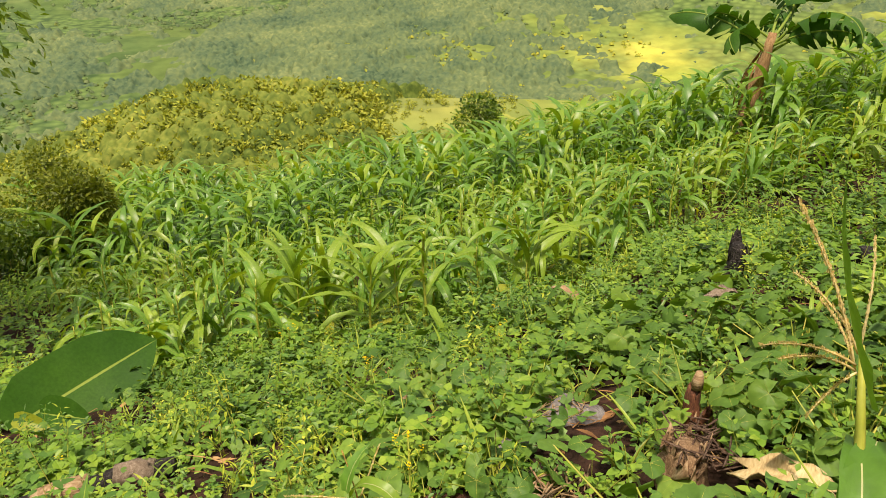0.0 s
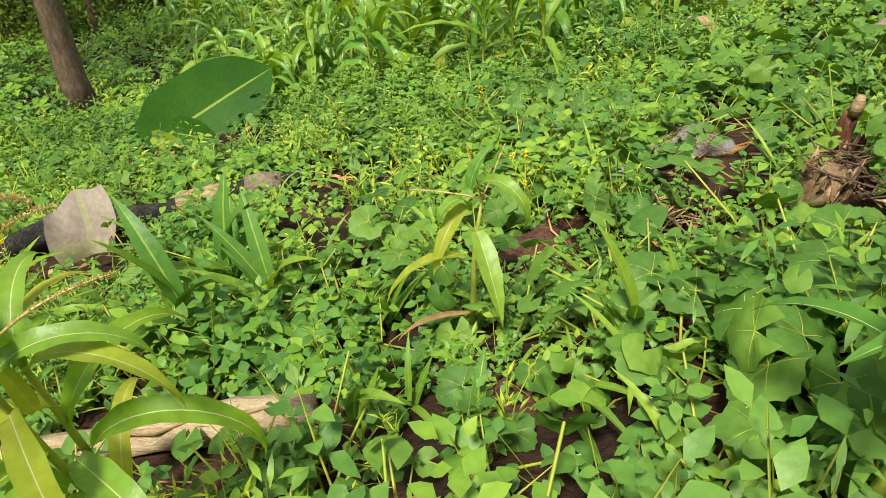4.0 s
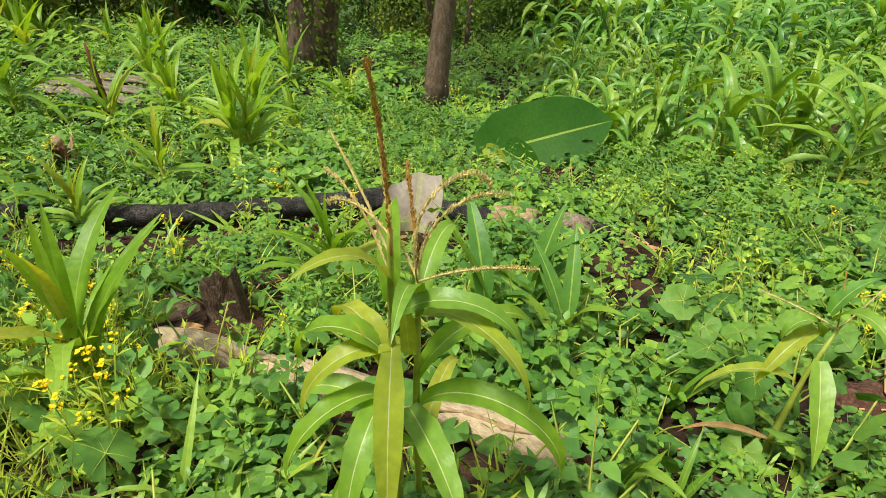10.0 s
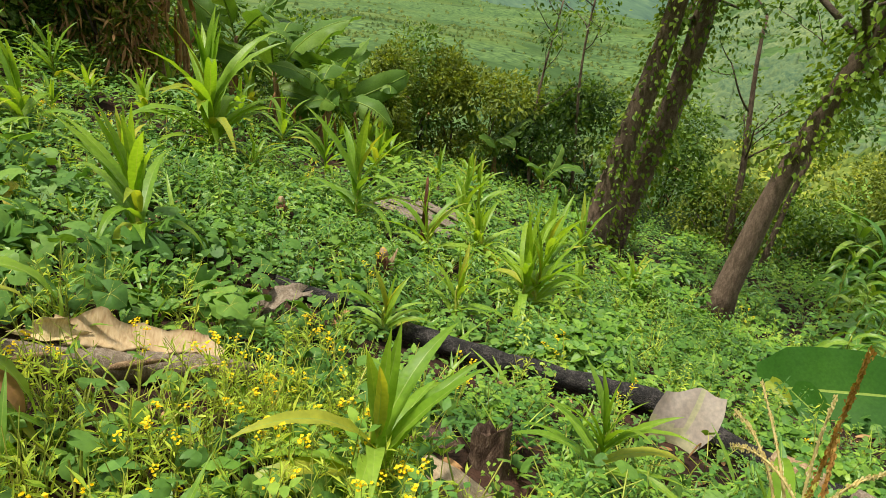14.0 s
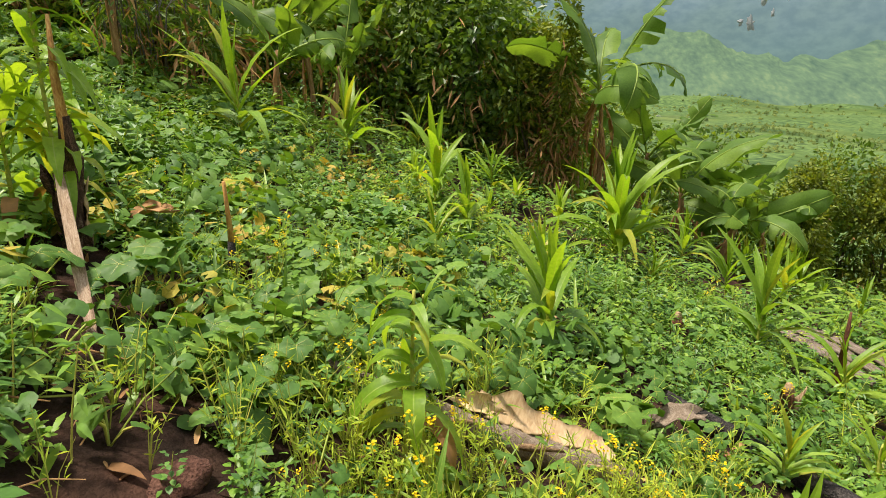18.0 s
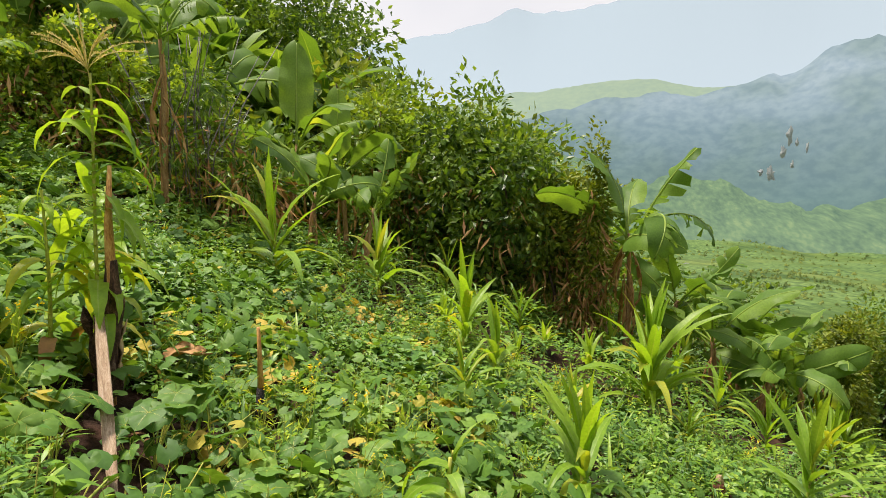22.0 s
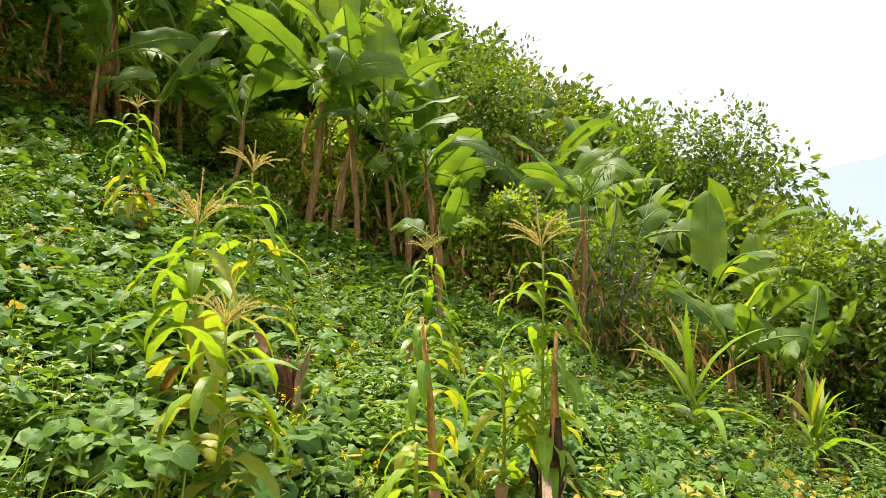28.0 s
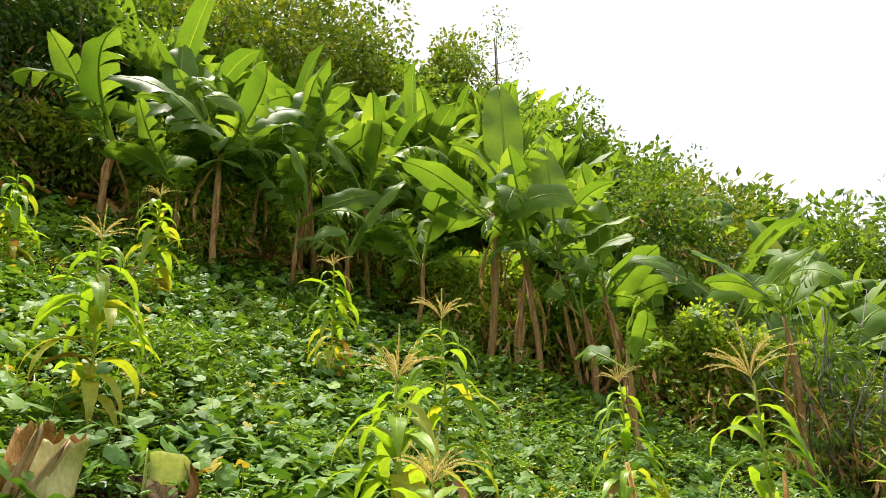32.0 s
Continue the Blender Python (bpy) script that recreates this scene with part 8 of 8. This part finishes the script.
def banana_stump(x, y, h, r, seed, label, husk=0.0, tip=True, lean=(0, 0), mat=None):
    """The stub of a cut banana stem, wrapped in old sheaths."""
    ob = thing("banana_stump", x, y, label, "stump", "banana stumps", lean=lean, yaw=seed * 40)
    rs = np.random.RandomState(seed)
    hs = np.linspace(0, h, 8)
    V, Q, T = tube([(0.01 * math.sin(k), 0.01 * math.cos(k), z_ - 0.03) for k, z_ in enumerate(hs)], r * np.linspace(1.2, 0.62, 8), 10, True, 0.1, seed)
    core = part("core", Shape().add(V, Q, T).mesh("core", mat or RED_STUB), ob)
    for k in range(6):
        a_ = k * 1.07 + rs.uniform(-0.3, 0.3)
        hh = h * rs.uniform(0.35, 1.1)
        S = sheet(hh, r * 1.5, 0.9, seed * 5 + k, 8, 6, 0.015, 0.5, 0.004)
        m = Matrix.Rotation(a_, 4, "Z") @ Matrix.Translation((0, r * 1.05, 0)) @ Matrix.Rotation(radians(90 - rs.uniform(-6, 12)), 4, "X")
        part("sheath", S.mesh("sheath", mat or (RED_STUB, CHARBROWN, PALE_HUSK)[k % 3]), core, m)
    if tip:
        V, Q, T = tube([(0, 0, h * 0.9), (0.004, 0, h * 1.02), (0.006, 0, h * 1.12)], (r * 0.62, r * 0.5, r * 0.32), 8, True, 0.08, seed)
        part("cut_tip", Shape().add(V, Q, T).mesh("cut_tip", PALE_HUSK), core, label="pale cut tip")
    if husk:
        for k in range(5):
            a_ = k * 1.25 + 2.2
            S = sheet(husk * rs.uniform(0.8, 1.1), husk * 0.62, 0.85, seed + 9 * k, 9, 7, 0.02, 0.3)
            m = Matrix.Rotation(a_, 4, "Z") @ Matrix.Translation((0, 0.03, 0.02)) @ Matrix.Rotation(radians(rs.uniform(18, 55)), 4, "X")
            part("husk", S.mesh("husk", (PALE_HUSK, SHEATH, DRYLEAF)[k % 3]), ob, m, "torn pale husk")
    return ob


banana_stump(1.08, 2.4, 0.36, 0.045, 1, "red-brown banana stub with a cut tip beside torn husks")
hus = thing("banana_stump", 0.93, 2.05, "torn pale banana stem base with fibrous dark top", "stump", "banana stumps")
V, Q, T = tube([(0, 0, -0.05), (0.0, 0.01, 0.03), (0.0, 0.01, 0.1), (0.01, 0.0, 0.17), (0.015, 0, 0.22)], (0.08, 0.1, 0.095, 0.08, 0.06), 16, True, 0.16, 7)
bulb = part("body", Shape().add(V, Q, T).mesh("body", HUSKBROWN), hus)
for k in range(8):
    S = sheet(0.2 + 0.02 * (k % 3), 0.1, 0.9, 30 + k, 9, 6, 0.015, 0.5, 0.004)
    part("husk", S.mesh("husk", (PALE_HUSK, HUSKBROWN, PALE_HUSK)[k % 3]), bulb, Matrix.Rotation(k * 0.8 + 0.4, 4, "Z") @ Matrix.Translation((0, 0.1, 0.0)) @ Matrix.Rotation(radians(88 + 6 * (k % 3)), 4, "X"))
S = Shape()
for k in range(70):
    a_ = rs.uniform(0, 6.28)
    c0 = np.array((rs.uniform(-0.05, 0.16), rs.uniform(-0.08, 0.14), rs.uniform(0.16, 0.25)))
    d0 = np.array((math.cos(a_), math.sin(a_), rs.uniform(-0.5, 0.2))) * rs.uniform(0.03, 0.08)
    V, Q, T = tube([c0 - d0, c0, c0 + d0], (0.003, 0.005, 0.002), 4, False)
    S.add(V, Q, T)
part("fibre", S.mesh("fibre", STUMPWOOD), hus, label="dark rotting fibres", kind="stuff")
S = sheet(0.34, 0.16, 1.0, 77, 10, 7, 0.05, 0.3)
ob = single("dry_husk", S, (SHEATH,), 0, 0, "pale orange dry husk beside the stump", "dry leaf", z=0)
ob.matrix_basis = aim(at(1.05, 1.9, 0.12), at(1.3, 1.68, 0.06))
for k, (x_, y_, h_, r_, lab) in enumerate(((2.45, 5.15, 0.42, 0.08, "blackened banana stub standing in the weeds"), (2.99, 4.4, 0.3, 0.07, "blackened banana stub standing in the weeds"), (-5.14, 1.42, 0.34, 0.07, "cut dark-red banana stub with a pale face"), (-6.5, 0.87, 0.32, 0.07, "cut dark-red banana stub"))):
    banana_stump(x_, y_, h_, r_, 40 + k, lab, mat=CHAR if k < 2 else None, tip=k > 1)
banana_stump(-0.27, 3.49, 0.22, 0.03, 50, "small red-brown stub among weeds", tip=False)
banana_stump(-1.7, 3.91, 0.2, 0.04, 51, "small red-brown stub among weeds", tip=False)
banana_stump(-2.62, -4.3, 0.52, 0.06, 52, "tall dark-red banana stump wrapped in dry sheaths", tip=False)
for k, (x_, y_, yaw_) in enumerate(((1.15, 5.1, 40), (2.12, 4.17, 100), (-4.1, -3.05, 20), (-2.15, -3.1, 200), (-3.9, 0.2, 10))):
    S = sheet(0.3, 0.16, 0.8, 60 + k, 9, 6, 0.05, 0.3)
    ob = single("dry_husk", S, ((PALE_HUSK, OLDWOOD, DRYLEAF, DRYLEAF, OLDWOOD)[k],), x_, y_, "curled brown dry husk on the weeds", "dry leaf", group="dry husks")
    ob.matrix_basis = Matrix.Translation(at(x_, y_, 0.12)) @ Euler((radians(12), radians(10), radians(yaw_))).to_matrix().to_4x4()

# slender charred stake, dark stub and planks behind it
stake = thing("stake", -6.67, 2.46, "slim blackened stake standing upright in red soil", "stake")
V, Q, T = tube([(0, 0, -0.05), (0.01, 0, 0.3), (0.0, 0.01, 0.6), (0.012, 0, 0.95)], (0.05, 0.042, 0.03, 0.012), 9, True, 0.1, 4)
part("shaft", Shape().add(V, Q, T).mesh("shaft", RED_STUB), stake)
for k, (a_, b_) in enumerate((((-8.4, 2.65), (-7.3, 3.35)), ((-8.9, 3.0), (-7.9, 3.75)), ((-8.2, 2.4), (-7.0, 2.95)))):
    p0, p1 = at(*a_, 0.2), at(*b_, 0.2)
    L_ = (Vector(p1) - Vector(p0)).length
    S = sheet(L_, 0.16, 0.5, 80 + k, 12, 6, 0.03, 0.15, 0.03)
    ob = single("plank", S, (OLDBOARD,), 0, 0, "weathered brown board lying on the soil", "plank", z=0, group="boards")
    ob.matrix_basis = aim(p0, p1)

# banana sheath trough on a dark board
V, Q = [], []
for sgn in (1, -1):
    for j in range(25):
        s_ = j / 24
        back = 0.055 + 0.06 * math.exp(-((s_ - 0.27) / 0.11) ** 2) - 0.03 * s_ + 0.004 * math.sin(j * 2.1)
        front = 0.02 + 0.008 * math.sin(j * 2.9) + 0.006 * math.sin(j * 1.3)
        for i in range(9):
            u_ = i / 8
            out = 0.07 - 0.15 * u_ + 0.012 * math.sin(j * 0.9)
            V.append((out, 0.66 * s_ + 0.03 * math.sin(5 * u_), (front * (1 - u_) ** 2 + back * u_ ** 2.2) - 0.01 * sgn * 0.5 + 0.008 * math.sin(j * 0.8 + 3 * u_)))
n_ = 25 * 9
for j in range(24):
    for i in range(8):
        q = (j * 9 + i, j * 9 + i + 1, (j + 1) * 9 + i + 1, (j + 1) * 9 + i)
        Q += [q, tuple(n_ + k for k in q[::-1])]
    for i in (0, 8):
        Q.append((j * 9 + i, (j + 1) * 9 + i, n_ + (j + 1) * 9 + i, n_ + j * 9 + i))
trough = thing("banana_sheath", 0, 0, "cream-coloured split banana sheath lying open on an old log", "dry leaf", z=0)
trough.matrix_basis = aim(at(-3.2, -0.74, 0.15), at(-3.26, -0.1, 0.13), (0.12, 0, 1))
part("shell", Shape().add(V, Q).mesh("shell", CREAM), trough)
part("curled_flap", sheet(0.2, 0.15, 1.5, 92, 8, 8, 0.0, 0.5, 0.008).mesh("curled_flap", SHEATH), trough, pose(0.02, -0.14, 0.03, 0, 35, 8), "brown rolled flap of dry sheath")
pts = [at(x_, y_, 0.07) for x_, y_ in ((-3.16, -1.5), (-3.12, -1.2), (-3.1, -0.85), (-3.12, -0.5), (-3.15, -0.2), (-3.17, 0.02))]
old = thing("old_log", 0, 0, "old brown split log lying under a dry sheath", "log", z=0)
old.matrix_basis = Matrix()
V, Q, T = tube(pts, (0.06, 0.07, 0.07, 0.066, 0.06, 0.045), 12, True, 0.16, 91)
body = part("trunk", Shape().add(V, Q, T).mesh("trunk", OLDWOOD), old)
for k in range(4):
    p_ = np.array(pts[1 + k]) + (0.045, 0, 0.045)
    V, Q, T = tube([p_ - (0, 0.16, 0), p_ + (0.012, 0, 0.006), p_ + (0, 0.17, -0.01)], (0.01, 0.017, 0.005), 6, True, 0.3, k)
    part("bark_strip", Shape().add(V, Q, T).mesh("bark_strip", (HUSKBROWN, PALE_HUSK)[k % 2]), body, label="strip of loose fibrous bark")

# dried stalk in a charred torn sheath, with a leaning split plank
post = thing("dead_maize_stalk", -3.55, -2.98, "orange-brown dead maize stalk in a charred torn sheath", "stalk")
V, Q, T = tube([(0, 0, -0.05), (0.0, 0.02, 0.35), (-0.02, 0.03, 0.7), (-0.03, 0.02, 1.0), (-0.05, 0.03, 1.3)], (0.034, 0.028, 0.026, 0.022, 0.01), 10, True, 0.12, 9)
part("stalk", Shape().add(V, Q, T).mesh("stalk", DRYSTALK), post)
V, Q, T = tube([(0.02, -0.01, 0.08), (0.03, 0.0, 0.24), (0.02, 0.01, 0.36), (0.0, 0.02, 0.48), (-0.015, 0.025, 0.58), (-0.02, 0.03, 0.66), (-0.02, 0.03, 0.8)], (0.03, 0.05, 0.064, 0.05, 0.055, 0.034, 0.026), 11, True, 0.35, 19)
burnt = part("charred_sheath", Shape().add(V, Q, T).mesh("charred_sheath", CHARBROWN), post, label="black burnt sheath")
for k in range(5):
    S = sheet(0.52 - 0.07 * k, 0.12, 0.8, 95 + k, 9, 5, 0.02, 0.5, 0.006)
    part("flap", S.mesh("flap", (CHARBROWN, STUMPWOOD, CHARBROWN, PALE_HUSK, STUMPWOOD)[k]), burnt, Matrix.Rotation(k * 1.25 + 3.6, 4, "Z") @ Matrix.Translation((0, 0.075, 0.0 + 0.04 * k)) @ Matrix.Rotation(radians(86 + 5 * (k % 3)), 4, "X"), "peeling brown sheath")
p0, p1 = at(-2.72, -2.36, 0.04), (-3.5, -2.98, gz(-3.5, -2.98) + 0.52)
S = sheet((Vector(p1) - Vector(p0)).length, 0.06, 0.5, 99, 14, 5, 0.0, 0.5, 0.02)
ob = single("plank", S, (PLANKWOOD,), 0, 0, "pale split plank leaning on a dead stalk", "plank", z=0, group="boards")
ob.matrix_basis = aim(p0, p1, (0.6, 0.5, 0.6))
stub = thing("stake", -3.95, -2.3, "thin dark stub with a yellowed broken top", "stake")
V, Q, T = tube([(0, 0, -0.05), (0.005, 0, 0.2), (0.0, 0.008, 0.3)], (0.032, 0.026, 0.02), 8, True, 0.12, 4)
part("base", Shape().add(V, Q, T).mesh("base", CHAR), stub)
V, Q, T = tube([(0, 0.008, 0.3), (-0.01, 0, 0.5), (0.0, 0.0, 0.66)], (0.019, 0.014, 0.011), 7, True, 0.1, 5)
part("stalk", Shape().add(V, Q, T).mesh("stalk", DRYSTALK), stub)
V, Q, mq = ribbon(0.22, 0.07, 10, -20, 6, 0.2, seed=2)
part("leaf", Shape().add(V, Q, mq=mq).mesh("leaf", MAIZE_YELLOW, RIB), stub, pose(0, 0, 0.64, 0, 0, 70), "yellow drooping leaf")

# cut banana plants up the slope
def shell(place, nu=12, nv=10, thick=0.006):
    """A bent sheet with thickness: place(u, v) gives a point, both running from 0 to 1."""
    V, Q, n_ = [], [], (nu + 1) * (nv + 1)
    for sgn in (1, -1):
        for j in range(nv + 1):
            for i in range(nu + 1):
                p_ = place(i / nu, j / nv)
                V.append((p_[0], p_[1] + sgn * thick / 2, p_[2]))
    for j in range(nv):
        for i in range(nu):
            q = (j * (nu + 1) + i, j * (nu + 1) + i + 1, (j + 1) * (nu + 1) + i + 1, (j + 1) * (nu + 1) + i)
            Q += [q[::-1], tuple(n_ + k for k in q)]
    rim = [i for i in range(nu)] + [j * (nu + 1) + nu for j in range(nv)] + [nv * (nu + 1) + i for i in range(nu, 0, -1)] + [j * (nu + 1) for j in range(nv, 0, -1)]
    for p_, q_ in zip(rim, rim[1:] + rim[:1]):
        Q.append((p_, q_, n_ + q_, n_ + p_))
    return Shape().add(V, Q)


cut = thing("cut_banana_stem", -0.75, -4.64, "freshly cut banana stem with a pale green folded sheath", "stump", scale=0.74, sink=-0.05)
part("green_sheath", shell(lambda u, v: (-0.27 * u, 0.05 * math.sin(2.6 * u) + 0.03 * v, 0.1 + 0.05 * u ** 2 + v * (0.25 - 0.13 * u ** 3) + 0.008 * math.sin(9 * u))).mesh("green_sheath", CUTGREEN), cut, label="pale green cut sheath")
part("folded_edge", shell(lambda u, v: (0.055 * u * (1 - 0.75 * v) + 0.015 * v, 0.1 * u * (1 - 0.6 * v), 0.05 + 0.33 * v), 6, 10).mesh("folded_edge", CUTGREEN), cut, label="narrow folded edge of the sheath")
V, Q, T = tube([(0.0, 0.02, 0.16), (-0.03, 0.12, 0.03), (-0.1, 0.3, -0.06), (-0.2, 0.52, -0.17)], (0.026, 0.03, 0.028, 0.02), 10, True, 0.06, 3)
stem_ = part("stem", Shape().add(V, Q, T).mesh("stem", SHEATH), cut, label="cream bent stem")
V, Q, T = tube([(-0.01, 0.06, 0.12), (-0.03, 0.13, 0.04), (-0.06, 0.2, 0.0)], (0.029, 0.033, 0.03), 10, True, 0.3, 5)
part("rot_patch", Shape().add(V, Q, T).mesh("rot_patch", HUSKBROWN), stem_, label="brown rotten patch")
part("base", lump(0.24, 0.2, 0.26, 33, 0.3).mesh("base", HUSKBROWN), cut, pose(-0.1, -0.02, -0.1))
part("brown_sheath", shell(lambda u, v: (-0.24 - 0.1 * u * (1 - 0.5 * v) - 0.03 * math.sin(4 * v), 0.02 + 0.05 * math.sin(5 * u + 2 * v), 0.02 + 0.26 * v), 8, 8).mesh("brown_sheath", DRYLEAF), cut, label="brown withered sheath")
heap = thing("cut_banana_stem", -0.25, -4.3, "cut banana stem of cream and brown withered sheaths", "stump", scale=1.05)
part("base", lump(0.3, 0.24, 0.3, 35, 0.3).mesh("base", STUMPWOOD), heap)
for lab, mat, x_, y_, w_, h_, lean_, bow, tip in (
        ("broad cream sheath", YELLOW_SHEATH, 0.2, -0.02, 0.17, 0.42, 0.1, 0.05, 0.6), ("broad cream sheath", YELLOW_SHEATH, -0.02, 0.1, 0.2, 0.25, -0.06, 0.04, 0.15),
        ("curled pale strip", CREAM, 0.12, 0.11, 0.06, 0.32, -0.1, 0.03, 0.7), ("curled pale strip", CREAM, 0.06, 0.14, 0.06, 0.24, -0.14, 0.03, 0.7),
        ("orange-brown withered sheath", ORANGE_SHEATH, 0.07, -0.04, 0.2, 0.33, -0.04, 0.07, 0.3), ("orange-brown withered sheath", ORANGE_SHEATH, 0.0, 0.0, 0.15, 0.29, -0.03, 0.06, 0.5),
        ("brown withered sheath", DRYLEAF, -0.06, -0.05, 0.16, 0.27, -0.05, 0.06, 0.4)):
    part("withered_sheath", shell(lambda u, v: (x_ + lean_ * v + (0.5 - u) * w_ * (1 - tip * v ** 2), y_ + bow * math.sin(3 * u + 4 * v) + 0.05 * v, 0.15 + h_ * v * (1 - 0.12 * math.sin(7 * u + 10 * x_) ** 2)), 9, 11).mesh("withered_sheath", mat), heap, label=lab)


# broad reed-like sprouts near the log
def reed(x, y, n, h, seed):
    ob = thing("reed_sprout", x, y, "sprout with broad pointed upright green leaves", "reed", "reed sprouts")
    rs = random.Random(seed)
    for k in range(n):
        V, Q, mq = ribbon(h * rs.uniform(0.7, 1.1), h * 0.16, rs.uniform(62, 84), rs.uniform(10, 70), 8, 0.35, 0.03, seed=seed + k)
        part("leaf", Shape().add(V, Q, mq=mq).mesh("leaf", WEED_DEEP if k % 3 else MAIZE, RIB), ob, pose(0, 0, 0.05 + 0.05 * k, 0, 0, rs.uniform(0, 360)))
    return ob


for k, (x_, y_, n_, h_) in enumerate(((-1.4, 1.5, 7, 0.55), (-1.35, 1.8, 6, 0.55), (-1.1, 1.65, 5, 0.42), (-0.55, 0.95, 4, 0.28), (0.2, 1.25, 4, 0.3), (0.35, 1.4, 3, 0.28), (-0.2, 0.9, 3, 0.25))):
    reed(x_, y_, n_, h_, 200 + 10 * k)
